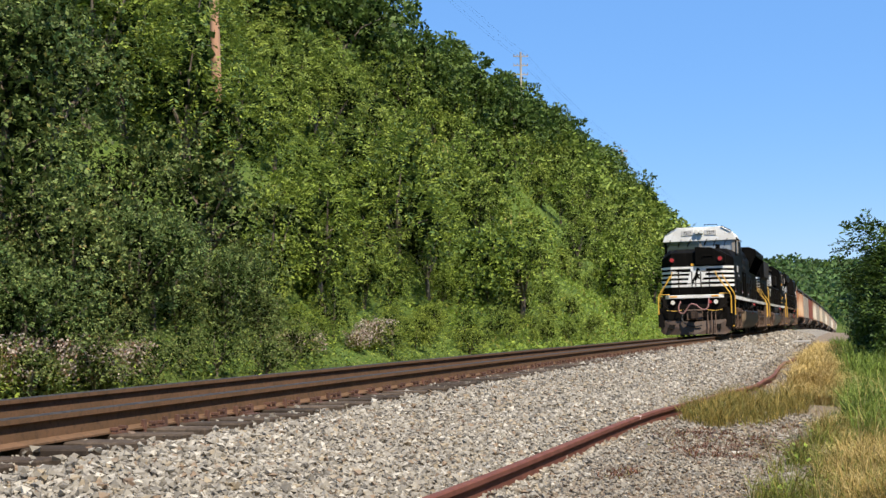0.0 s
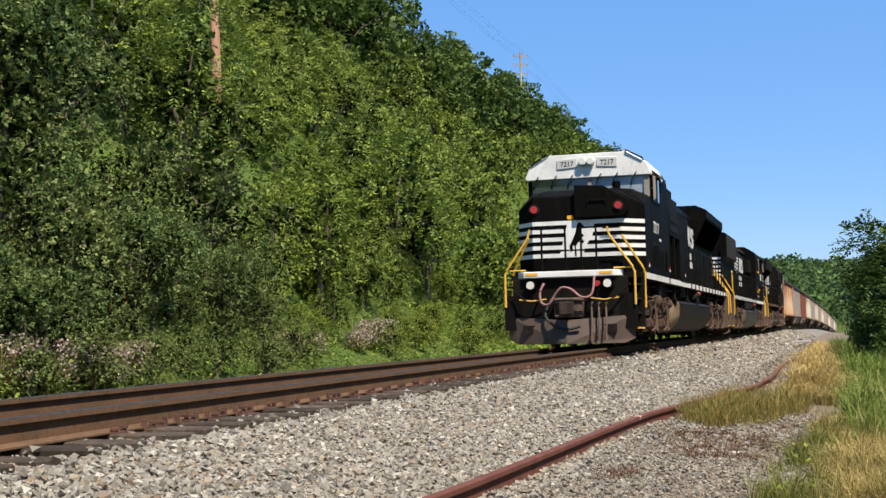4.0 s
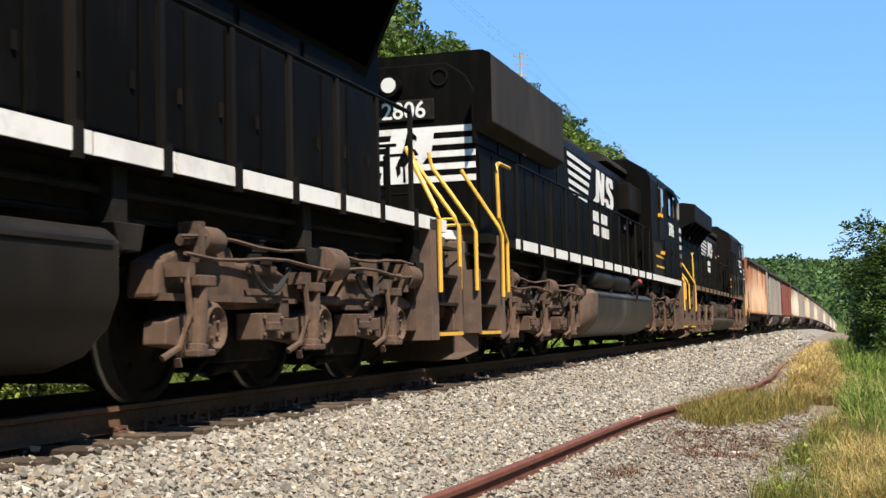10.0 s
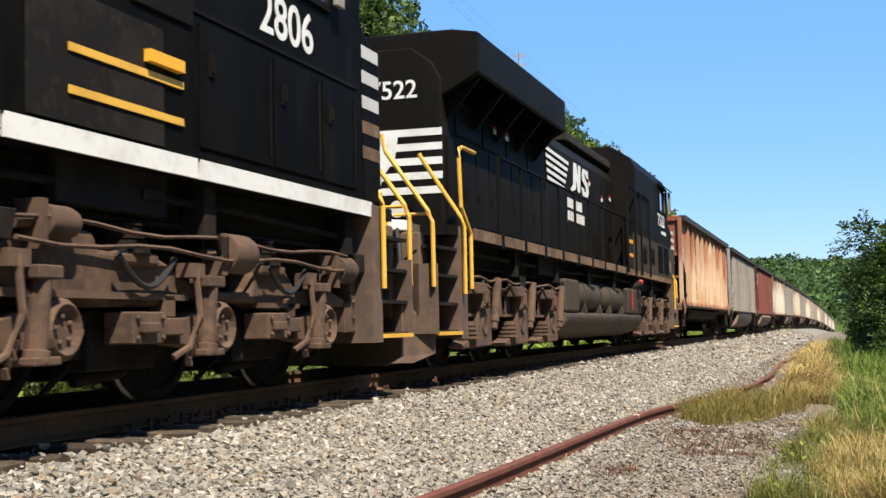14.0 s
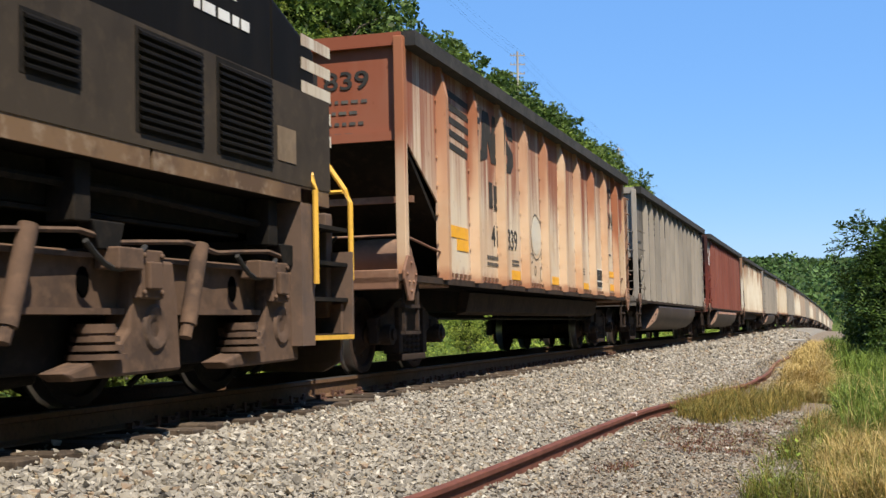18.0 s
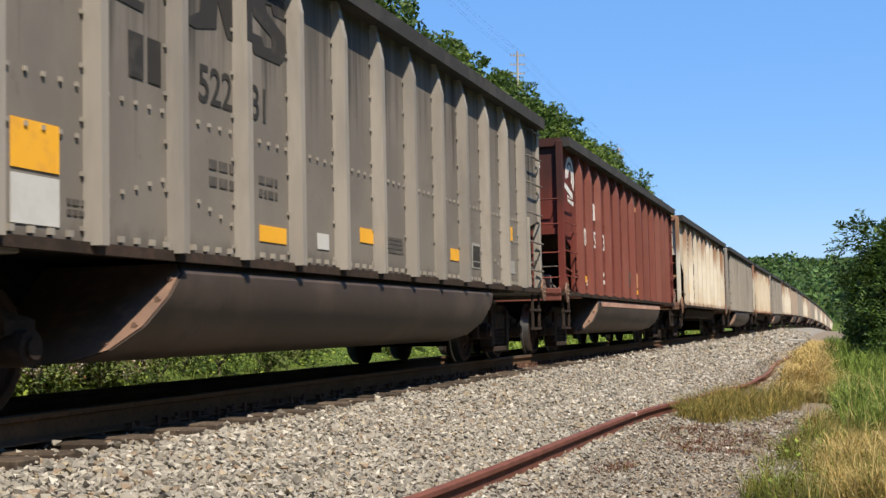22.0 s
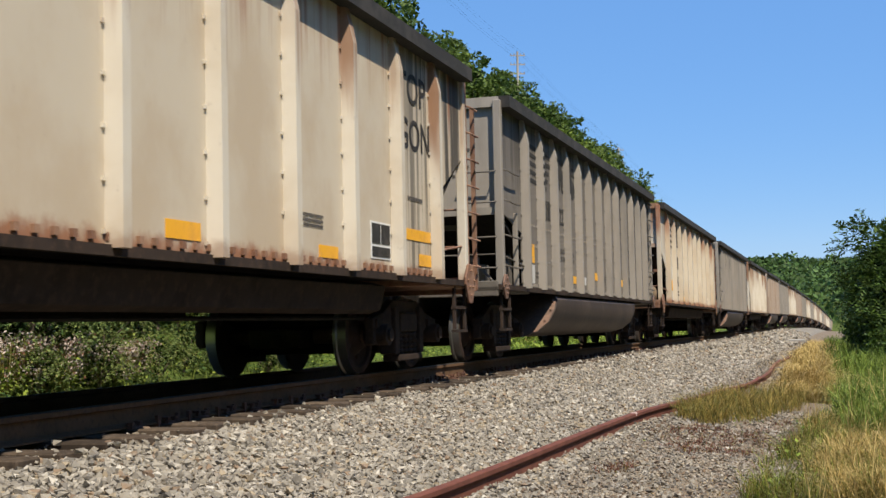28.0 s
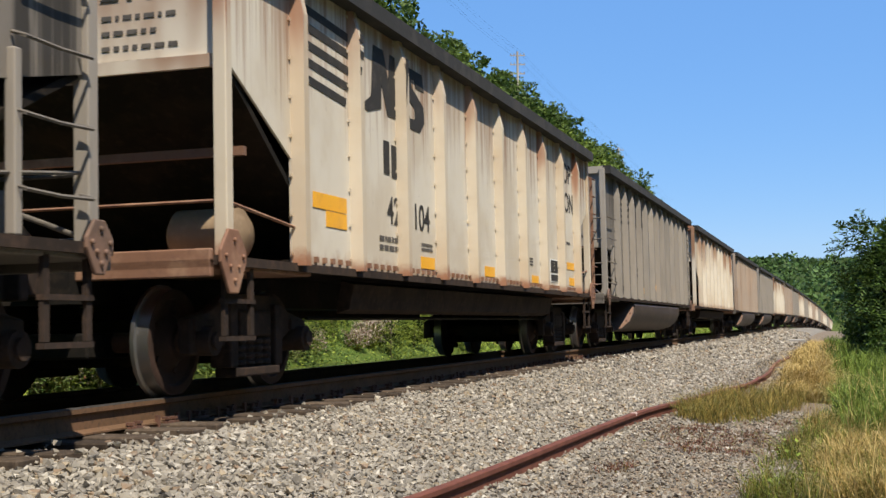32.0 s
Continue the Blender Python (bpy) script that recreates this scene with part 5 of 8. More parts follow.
def plant_bank():
    kinds = {}
    kinds["slope"] = [make_plant("slope_tree", 35, 2.8, 5.2, 0.8, 130, 0.5, 3, "broad", M_LEAF_FAR, "dark green tree on the far slope", "tree"),
                      make_plant("slope_tree", 36, 2.4, 4.4, 0.6, 120, 0.48, 3, "broad", M_LEAF, "green tree on the far slope", "tree", M_LEAF_FAR, 0.5)]
    # Row trees are added beside the line to cut sky light and reflections.
    kinds["row"] = [make_plant("lineside_tree", 37, 2.8, 5.6, 0.8, 60, 0.75, 3, "broad", M_LEAF_DARK, "dark green tree in the row beside the line", "tree", group="lineside trees"),
                    make_plant("lineside_tree", 38, 2.5, 5.0, 0.6, 60, 0.75, 3, "broad", M_LEAF_DARK, "dark green tree in the row beside the line", "tree", group="lineside trees")]
    kinds["sumac"] = [make_plant("sumac_shrub", 11, 1.7, 3.0, 0.3, 380, 0.112, 6, "pinnate", M_LEAF, "bright green shrub with feathery leaves on the bank", "shrub"),
                      make_plant("sumac_shrub", 12, 1.5, 2.6, 0.2, 360, 0.11, 6, "pinnate", M_LEAF, "bright green shrub with feathery leaves on the bank", "shrub", M_LEAF_DARK, 0.2),
                      make_plant("leafy_shrub", 13, 1.6, 2.8, 0.2, 720, 0.085, 3, "broad", M_LEAF, "dense green shrub with small oval leaves", "shrub"),
                      make_plant("locust_tree", 15, 2.2, 3.6, 0.4, 400, 0.115, 6, "pinnate", M_LEAF, "young green tree with feathery leaves on the bank", "tree", M_LEAF_DARK, 0.3)]
    kinds["dusky"] = [make_plant("dusty_shrub", 14, 1.8, 3.4, 0.3, 640, 0.072, 4, "broad", M_LEAF_DUSK, "dark grey-green shrub with small dusty leaves", "shrub", M_LEAF_DARK, 0.3),
                      make_plant("dusty_shrub", 16, 1.6, 3.0, 0.2, 600, 0.073, 4, "broad", M_LEAF_DUSK, "dark grey-green shrub with browned leaf tips", "shrub", M_OLIVE, 0.1)]
    kinds["slopeside"] = [make_plant("bank_shrub", 18, 1.7, 3.0, 0.3, 230, 0.15, 5, "pinnate", M_LEAF, "bright green feathery shrub on the bank", "shrub"),
                          make_plant("bank_shrub", 19, 1.7, 2.8, 0.2, 300, 0.135, 4, "broad", M_LEAF, "green shrub on the bank", "shrub", M_LEAF_DARK, 0.25),
                          make_plant("bank_tree", 20, 2.1, 3.6, 0.2, 280, 0.15, 4, "pinnate", M_LEAF_FAR, "dark green young tree on the bank", "tree")]
    kinds["mid"] = [make_plant("bank_shrub", 21, 1.9, 3.2, 0.2, 220, 0.2, 3, "broad", M_LEAF, "green shrub higher on the bank", "shrub"),
                    make_plant("bank_shrub", 22, 2.1, 3.6, 0.3, 190, 0.2, 4, "pinnate", M_LEAF, "green shrub higher on the bank", "shrub", M_LEAF_FAR, 0.4),
                    make_plant("bank_tree", 23, 2.4, 4.4, 0.8, 260, 0.2, 3, "broad", M_LEAF_FAR, "dark green tree on the bank", "tree")]
    kinds["far"] = [make_plant("ridge_tree", 31, 2.8, 5.6, 0.8, 330, 0.33, 3, "broad", M_LEAF_RIDGE, "dark green tree along the ridge", "tree"),
                    make_plant("ridge_tree", 32, 2.4, 4.6, 0.6, 300, 0.32, 3, "broad", M_LEAF_RIDGE, "dark green tree along the ridge", "tree"),
                    make_plant("ridge_tree", 33, 2.2, 6.4, 0.8, 320, 0.33, 3, "broad", M_LEAF_RIDGE, "tall dark green tree along the ridge", "tree")]
    first = {id(o): True for k in kinds.values() for o in k}
    rnd = random.Random(77)

    def put(ob, w, y, scale, yaw, sink=0.25, x=None):
        x = track_at(min(y, 420))[0] + w if x is None else x
        m = pose(x, y, ground_z(x, y) - sink, rnd.uniform(-6, 6), rnd.uniform(-6, 6), yaw)
        if first.pop(id(ob), False):
            ob.matrix_basis, ob.scale = m, (scale, scale, scale * rnd.uniform(0.9, 1.15))
            return ob
        new_ob = copy_thing(ob, m)
        new_ob.scale = (scale, scale, scale * rnd.uniform(0.9, 1.15))
        return new_ob

    def fill(kind, w0, w1, y0, y1, step, s0, s1, skip=None):
        w = w0
        while w < w1:
            y = y0 + rnd.uniform(0, step)
            while y < y1:
                ww, yy = w + rnd.uniform(-0.4, 0.4) * step, y + rnd.uniform(-0.35, 0.35) * step
                x = track_at(yy)[0] + ww
                if x > -0.78 * yy - 4 and not (skip and skip(ww, yy)):
                    scale = rnd.uniform(s0, s1)
                    if ww > -6.6:
                        scale *= 0.62
                    if kind == "far" and yy > 95:
                        scale *= 1.04
                    put(rnd.choice(kinds[kind]), ww, yy, scale, rnd.uniform(0, 360))
                y += step
            w += step * 0.9

    def glade(w, y):
        wob = 1.6 * noise.noise((w * 0.2, y * 0.09, 9))
        return (62 < y < 116 and abs(w + 8.3 + (y - 70) * 0.42 + wob) < 3.0) or (y > 52 and w > -9.3 + 0.05 * (y - 60) + wob) or (70 < y < 80 and abs(w + 18.5) < 1.6)

    fill("slope", -26, -18, 13, 44, 4.2, 0.6, 0.9)
    fill("dusky", -17.5, -5.6, 13, 27.5, 2.5, 0.85, 1.55)
    fill("sumac", -20, -5.6, 28.5, 44, 2.7, 0.75, 1.6)
    fill("slopeside", -27, -5.6, 45, 66, 2.7, 0.7, 1.35, glade)
    fill("dusky", -8.2, -5.5, 13, 27, 1.6, 0.42, 0.72)
    fill("dusky", -6.3, -4.5, 13.5, 25.5, 1.3, 0.55, 0.9)
    fill("sumac", -5.7, -4.7, 25.5, 44, 1.6, 0.45, 0.75)
    fill("slopeside", -5.9, -4.9, 44, 60, 2.0, 0.4, 0.65)
    fill("sumac", -7.6, -5.8, 26.5, 44, 1.9, 0.4, 0.7)
    fill("slopeside", -7.9, -5.9, 44, 62, 2.1, 0.35, 0.6)
    fill("mid", -9.5, -6.2, 60, 120, 3.4, 0.25, 0.5)
    fill("mid", -30, -7.5, 66, 130, 3.2, 0.55, 1.15, glade)
    fill("slope", -25, -9, 130, 240, 4.8, 0.8, 1.3, glade)
    fill("far", -32, -24.6, 60, 225, 3.7, 1.0, 1.4)
    fill("slope", -34, -26, 30, 62, 4.6, 0.8, 1.1)
    for w, y, k, size in ((-29.0, 200, 0, 1.4), (-28.5, 210, 2, 1.4), (-26.5, 216, 1, 1.35)):
        put(kinds["far"][k], w, y, size, rnd.uniform(0, 360))
    kinds["verge"] = [make_plant("verge_tree", 71, 2.1, 4.6, 0.3, 760, 0.17, 6, "pinnate", M_LEAF_VERGE, "dark green tree standing in the tall verge grass", "tree", M_LEAF_DARK, 0.3, "verge trees"),
                      make_plant("verge_bush", 72, 1.6, 2.2, 0.1, 650, 0.12, 4, "broad", M_LEAF_VERGE, "dark green bush in the tall verge grass", "bush", M_LEAF_DARK, 0.35, "verge trees")]
    first.update({id(o): True for o in kinds["verge"]})
    # the tree and bushes beyond the verge
    for ob, x, y, s in ((kinds["verge"][0], 2.85, 43, 1.12), (kinds["verge"][0], 2.3, 50, 0.85), (kinds["verge"][1], 1.7, 46, 0.75), (kinds["verge"][1], 2.2, 41, 0.85), (kinds["verge"][0], 5.0, 48, 1.15), (kinds["verge"][1], 2.2, 56, 1.0), (kinds["verge"][1], 2.6, 37.5, 0.8), (kinds["verge"][0], 3.2, 60, 0.95), (kinds["verge"][1], 3.4, 42, 1.15), (kinds["verge"][1], 1.9, 33, 0.5),
                        (kinds["verge"][1], 0.15, 16.6, 0.24), (kinds["verge"][1], 0.02, 15.2, 0.2), (kinds["verge"][1], 0.4, 18.6, 0.28), (kinds["verge"][1], -0.35, 12.6, 0.14)):
        put(ob, 0, y, s, rnd.uniform(0, 360), 0.2, x)
    for k in range(26):
        put(rnd.choice(kinds["row"]), 0, rnd.uniform(75, 200), rnd.uniform(0.55, 0.85), rnd.uniform(0, 360), 0.3, rnd.uniform(5.5, 9) + k * 0.3)
    # an added, unseen row of trees behind the camera that blocks sky light
    for k in range(52):
        y = -70 + k * 6 + rnd.uniform(-1.5, 1.5)
        put(rnd.choice(kinds["row"]), 0, y, rnd.uniform(1.9, 2.4), rnd.uniform(0, 360), 0.3, max(12.5, 0.06 * y + 10) + rnd.uniform(0, 3))


def scatter(name, n, seed, area, mat, label, category, blade, tall, lean=0.35, keep=None, mat2=None, share=0.0, leaf=False, swirl=0.0, clump=0.0, pull=1.4):
    """Grass blades or small leaves over a patch of ground, as one mass. area: x0, x1, y0, y1."""
    rs = np.random.RandomState(seed)
    x = rs.uniform(area[0], area[1], n)
    y = area[2] + (area[3] - area[2]) * rs.uniform(0, 1, n) ** pull
    if clump:
        pick = rs.randint(0, max(1, n // 26), n)
        x, y = x[pick] + rs.normal(scale=clump, size=n), y[pick] + rs.normal(scale=clump, size=n)
    if keep is not None:
        ok = np.array([keep(a, b) for a, b in zip(x, y)])
        x, y = x[ok], y[ok]
    n = len(x)
    z = np.array([ground_z(a, b) for a, b in zip(x, y)])
    p = np.stack([x, y, z - 0.02], 1)
    h = tall * rs.uniform(0.35, 1.15, (n, 1)) * np.array([0.75 + 0.5 * noise.noise((a * 1.1, b * 0.8, seed)) for a, b in zip(x, y)])[:, None]
    a = rs.uniform(0, 2 * np.pi, n)
    if swirl:
        a = np.array([6.5 * noise.noise((u * 1.2, v * 0.6, seed)) for u, v in zip(x, y)]) + rs.normal(scale=swirl, size=n)
    d = np.stack([np.cos(a), np.sin(a), np.zeros(n)], 1)
    turn = a + rs.normal(scale=0.7, size=n)
    s = np.stack([-np.sin(turn), np.cos(turn), np.zeros(n)], 1)
    bend = lean * rs.uniform(0.1, 1.0, (n, 1))
    up = np.array([0, 0, 1.0])
    if leaf:
        base = p + up * h * rs.uniform(0.1, 1, (n, 1))
        dd = unit(d + up * rs.uniform(-0.5, 0.8, (n, 1)))
        size = blade * rs.uniform(0.5, 1.3, (n, 1))
        q = np.stack([base, base + dd * size * 0.5 + s * size * 0.28, base + dd * size, base + dd * size * 0.5 - s * size * 0.28], 1)
    else:
        wide = blade * rs.uniform(0.5, 1.3, (n, 1))
        low = p + up * h * 0.42 + d * h * bend * 0.15
        mid = p + up * h * (0.78 - 0.12 * np.minimum(bend, 2)) + d * h * bend * 0.5
        tip = p + up * h * np.maximum(0.12, 1 - 0.34 * bend) + d * h * bend * 1.05
        q = np.concatenate([np.stack([u - s * wide * i, u + s * wide * i, v + s * wide * j, v - s * wide * j], 1) for u, v, i, j in ((p, low, 1, 0.95), (low, mid, 0.95, 0.7), (mid, tip, 0.7, 0.08))])
    return tagged(new(name, blade_mesh(name, q, mat, mat2, share, seed)), label, category, kind="stuff")


def build_verge():
    def grown(x, y):
        return x > min(0.08, -0.55 + 0.085 * max(0.0, y - 12.0)) + 0.16 * noise.noise((y * 0.9, 3, 2)) and noise.noise((x * 1.3, y * 0.7, 12)) > -0.35

    def mound(x, y):
        return abs(x + 0.46 + 0.05 * math.sin(y * 0.5)) < 0.42 + 0.1 * noise.noise((y * 0.7, 4, 1))

    scatter("verge_grass", 20000, 41, (-0.2, 2.4, 14.5, 36), M_GRASS_FRESH, "tall fresh green grass beside the stones", "grass", 0.0045, 0.72, 1.5, lambda x, y: x > 0.12 + 0.16 * noise.noise((y * 0.9, 3, 2)) and noise.noise((x * 1.3, y * 0.7, 12)) > -0.42, M_GRASS, 0.35, clump=0.08)
    scatter("yellowing_grass", 14000, 40, (-0.75, 1.6, 9.4, 16.5), M_GRASS, "yellowing green grass in the near verge", "grass", 0.0032, 0.42, 1.3, grown, M_OLIVE, 0.4, clump=0.07)
    scatter("golden_grass", 26000, 48, (-0.5, 1.6, 9.4, 16.5), M_GOLD, "golden dry grass mixed into the verge", "grass", 0.003, 0.46, 1.5, lambda x, y: grown(x, y) and (x > 0.0 or noise.noise((x * 1.1, y * 0.5, 15)) > 0.1), M_STRAW, 0.3, clump=0.08)
    scatter("far_verge_grass", 14000, 42, (-0.3, 4.5, 26, 75), M_GRASS_FRESH, "tall green grass along the line", "grass", 0.013, 0.75, 0.8, lambda x, y: x > (0.1 if y < 40 else -0.15) + 0.1 * noise.noise((y * 0.5, 1, 1)), M_GRASS, 0.4)
    scatter("dry_grass", 40000, 43, (-1.1, 0.2, 21.2, 62), M_STRAW, "thick mound of straw-yellow dry grass", "grass", 0.0075, 0.66, 1.8, mound, M_GOLD, 0.3, swirl=0.5)
    scatter("grass_tuft", 13000, 44, (-2.1, -0.2, 15.5, 24), M_OLIVE, "wispy olive grass tuft growing over the loose rail", "grass", 0.003, 0.5, 1.3, lambda x, y: ((x + 1.12 + 0.14 * (y - 19) * -1) / 0.62) ** 2 + ((y - 19.0) / 3.0) ** 2 < 1 + 0.7 * noise.noise((x * 3, y * 2, 1)), M_GOLD, 0.5, clump=0.09)
    scatter("tuft_leaves", 1500, 49, (-1.9, -0.3, 15.6, 21.5), M_GRASS, "small green leaves low in the olive tuft", "weeds", 0.05, 0.22, keep=lambda x, y: ((x + 1.2) / 0.55) ** 2 + ((y - 18.4) / 2.4) ** 2 < 1, mat2=M_OLIVE, share=0.5, leaf=True)
    scatter("straw_litter", 9000, 38, (-1.7, 0.1, 9.4, 17.5), M_STRAW, "short dry straw lying on the sandy ground", "grass", 0.0035, 0.05, 3.0, lambda x, y: x > -1.5 + 0.09 * (y - 10) + 0.25 * noise.noise((x * 2, y, 3)), M_RUSTWEED, 0.5, clump=0.07)
    scatter("brown_weeds", 15000, 45, (-1.9, -0.2, 9.6, 23), M_RUSTWEED, "dead rust-brown weeds among the stones", "weeds", 0.004, 0.13, 1.6, lambda x, y: noise.noise((x * 1.6, y * 0.9, 4)) > 0.25 or ((x + 1.34) / 0.42) ** 2 + ((y - 14.0) / 1.6) ** 2 < 1 or (abs(x + 0.5) < 0.3 and 13.0 < y < 17), M_OLIVE, 0.15, clump=0.05)
    scatter("verge_weeds", 4200, 46, (-0.75, 2.0, 9.6, 24), M_LEAF, "broad-leaved green weeds in the verge", "weeds", 0.055, 0.3, keep=lambda x, y: grown(x, y) and (x < -0.2 or noise.noise((x * 0.9, y * 0.6, 6)) > 0.05), mat2=M_OLIVE, share=0.3, leaf=True, clump=0.1)
    scatter("straw_stalks", 1000, 47, (-0.5, 3.5, 9.0, 22), M_STRAW, "tall tan seed stalks in the verge", "grass", 0.003, 0.85, 0.6, lambda x, y: x > edge(y) + 0.45)
    scatter("stray_weeds", 500, 39, (-3.0, -1.0, 8, 24), M_LEAF, "small green weeds between the stones", "weeds", 0.035, 0.07, keep=lambda x, y: noise.noise((x * 2.1, y * 1.4, 8)) > 0.25, mat2=M_OLIVE, share=0.4, leaf=True, clump=0.05)


def build_bank_cover():
    def toe(x, y):
        w = x - track_at(y)[0]
        return -9.5 < w < -4.4

    scatter("bank_undergrowth", 100000, 51, (-17, -8, 12.5, 70), M_LEAF, "low green undergrowth at the foot of the bank", "undergrowth", 0.085, 0.75, keep=toe, mat2=M_LEAF_DARK, share=0.4, leaf=True, clump=0.16)
    scatter("bank_grass", 9000, 52, (-16, -9, 14, 110), M_GRASS, "bright green grass at the foot of the bank", "grass", 0.009, 0.42, 1.2, lambda x, y: -6.4 < x - track_at(y)[0] < -3.9 and (y > 34 or noise.noise((x, y * 0.5, 3)) > 0.1))

    def slope(x, y):
        w = x - track_at(y)[0]
        return -27 < w < -6

    # the leaf colour carries the shade that falls below the shrubs
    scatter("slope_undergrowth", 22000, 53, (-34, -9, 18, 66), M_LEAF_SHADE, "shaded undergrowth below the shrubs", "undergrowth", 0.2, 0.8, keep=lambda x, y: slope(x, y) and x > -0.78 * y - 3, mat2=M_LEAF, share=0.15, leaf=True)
    def open_slope(x, y):
        w = x - track_at(y)[0]
        return -25 < w < -4.6 and (w > -9.5 or abs(w + 8.3 + (y - 70) * 0.42) < 3.6)

    scatter("slope_grass", 60000, 54, (-32, -8, 38, 118), M_SLOPE, "bright green grassy slope", "grass", 0.26, 0.3, keep=open_slope, mat2=M_LEAF, share=0.25, leaf=True, pull=1.0)
    scatter("tall_slope_grass", 16000, 57, (-30, -8, 40, 115), M_SLOPE, "tall bright grass on the slope", "grass", 0.02, 0.6, 1.0, open_slope, M_GOLD, 0.15, pull=1.0)
    scatter("dead_stalks", 260, 56, (-26, -16, 66, 84), M_STRAW, "pale dead stalks standing on the slope", "weeds", 0.04, 2.2, 0.3, lambda x, y: abs(x - track_at(y)[0] + 17) < 4 and noise.noise((x * 0.5, y * 0.3, 2)) > 0.1)
    scatter("slope_weeds", 12000, 55, (-30, -8, 50, 190), M_LEAF, "leafy weeds across the grassy slope", "weeds", 0.24, 0.6, keep=lambda x, y: slope(x, y) and noise.noise((x * 0.2, y * 0.13, 8)) > 0.0, mat2=M_LEAF_DARK, share=0.35, leaf=True, clump=0.35)
    # flowering weeds beside the track
    rs = np.random.RandomState(9)
    for x, y, s in ((-10.7, 14.6, 1.0), (-10.55, 15.4, 0.95), (-10.9, 16.3, 0.9), (-10.6, 17.0, 0.75), (-10.8, 17.9, 0.7), (-11.0, 18.7, 0.65), (-11.2, 25.2, 0.62), (-11.2, 26.6, 0.58), (-11.3, 30.5, 0.8), (-11.4, 31.6, 0.85), (-11.2, 29.4, 0.6)):
        ob = thing("flowering_weed", "clump of pale pink-white seed heads on thin stems", "weed", "weeds at the foot of the bank")
        n = 170
        a, rr = rs.uniform(0, 6.283, n), 0.55 * s * np.sqrt(rs.uniform(0, 1, n))
        foot = np.stack([x + rr * 0.5 * np.cos(a), y + rr * 0.5 * np.sin(a), np.full(n, ground_z(x, y))], 1)
        top = np.stack([x + rr * np.cos(a), y + rr * np.sin(a), ground_z(x, y) + 0.68 * s * rs.uniform(0.3, 1.15, n)], 1)
        sd = np.stack([-np.sin(a), np.cos(a), 0 * a], 1) * 0.006
        part("stem_mass", blade_mesh("stem_mass", np.stack([foot - sd, foot + sd, top + sd, top - sd], 1), M_OLIVE), M_OLIVE, ob, "thin olive stems")
        m = 6
        c = np.repeat(top, m, 0) + rs.normal(scale=0.045, size=(n * m, 3))
        d1, d2 = unit(rs.normal(size=(n * m, 3))) * 0.022, unit(rs.normal(size=(n * m, 3))) * 0.022
        part("bloom_mass", blade_mesh("bloom_mass", np.stack([c - d1, c - d2, c + d1, c + d2], 1), M_BLOOM, M_RUSTWEED, 0.25), M_BLOOM, ob, "pale fluffy seed heads")
        low = foot[:, None] + (top - foot)[:, None] * rs.uniform(0.15, 0.85, (n, 4, 1))
        low = low.reshape(-1, 3)
        e1, e2 = unit(rs.normal(size=low.shape)) * 0.045, unit(rs.normal(size=low.shape)) * 0.02
        part("foliage", blade_mesh("foliage", np.stack([low, low + e1 * 0.6 + e2, low + e1 * 1.4, low + e1 * 0.6 - e2], 1), M_LEAF), M_LEAF, ob, "small green leaves")


def build_far_woods():
    rs = np.random.RandomState(61)
    n = 34000
    x, y = rs.uniform(-110, 90, n), rs.uniform(345, 600, n)
    z = np.array([ground_z(a, b) for a, b in zip(x, y)])
    lump = np.array([noise.noise((a * 0.09, b * 0.09, 2)) for a, b in zip(x, y)])
    p = np.stack([x, y, z + (3.5 + 4 * lump) * rs.uniform(0.1, 1.0, n)], 1)
    way = unit(rs.normal(size=(n, 3)) + np.array([0, -0.5, 0.7]))
    s = unit(np.cross(way, rs.normal(size=(n, 3)))) * rs.uniform(0.5, 1.0, (n, 1))
    t = unit(np.cross(way, s)) * rs.uniform(0.5, 1.1, (n, 1))
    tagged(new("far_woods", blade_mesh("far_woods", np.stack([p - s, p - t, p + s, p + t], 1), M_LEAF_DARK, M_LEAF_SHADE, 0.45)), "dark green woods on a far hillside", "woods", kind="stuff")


def utility_pole(x, y, base, top, r, mat, lean, arms, label):
    ob = thing("utility_pole", label, "utility pole", "poles of the line on the bank", m=pose(x, y, base, lean[0], lean[1], 20))
    h = top - base
    part("pole", Mesh().cyl((0, 0, -1.0), (0, 0, h), r, 12, r * 0.72), mat, ob, "tapered wooden pole", smooth=True)
    for k in range(arms):
        z = h - 0.5 - 1.0 * k
        arm = part("crossarm", Mesh().box(-0.8, 0.8, -0.05, 0.05, z, z + 0.1), mat, ob, "wooden crossarm")
        for i in (-0.72, -0.35, 0.35, 0.72):
            part("insulator", Mesh().lathe([(z + 0.12, 0.02), (z + 0.14, 0.06), (z + 0.2, 0.05), (z + 0.22, 0.08), (z + 0.28, 0.03), (z + 0.3, 0.0)], (i, 0, 0), "z", 8), M_STEEL, arm, "grey insulator")
    part("pole_steps", Mesh().cyl((-r * 1.6, 0, h * 0.35), (r * 1.6, 0, h * 0.35), 0.012, 5).cyl((0, -r * 1.6, h * 0.42), (0, r * 1.6, h * 0.42), 0.012, 5).cyl((-r * 1.6, 0, h * 0.5), (r * 1.6, 0, h * 0.5), 0.012, 5), M_STEEL, ob)
    return ob


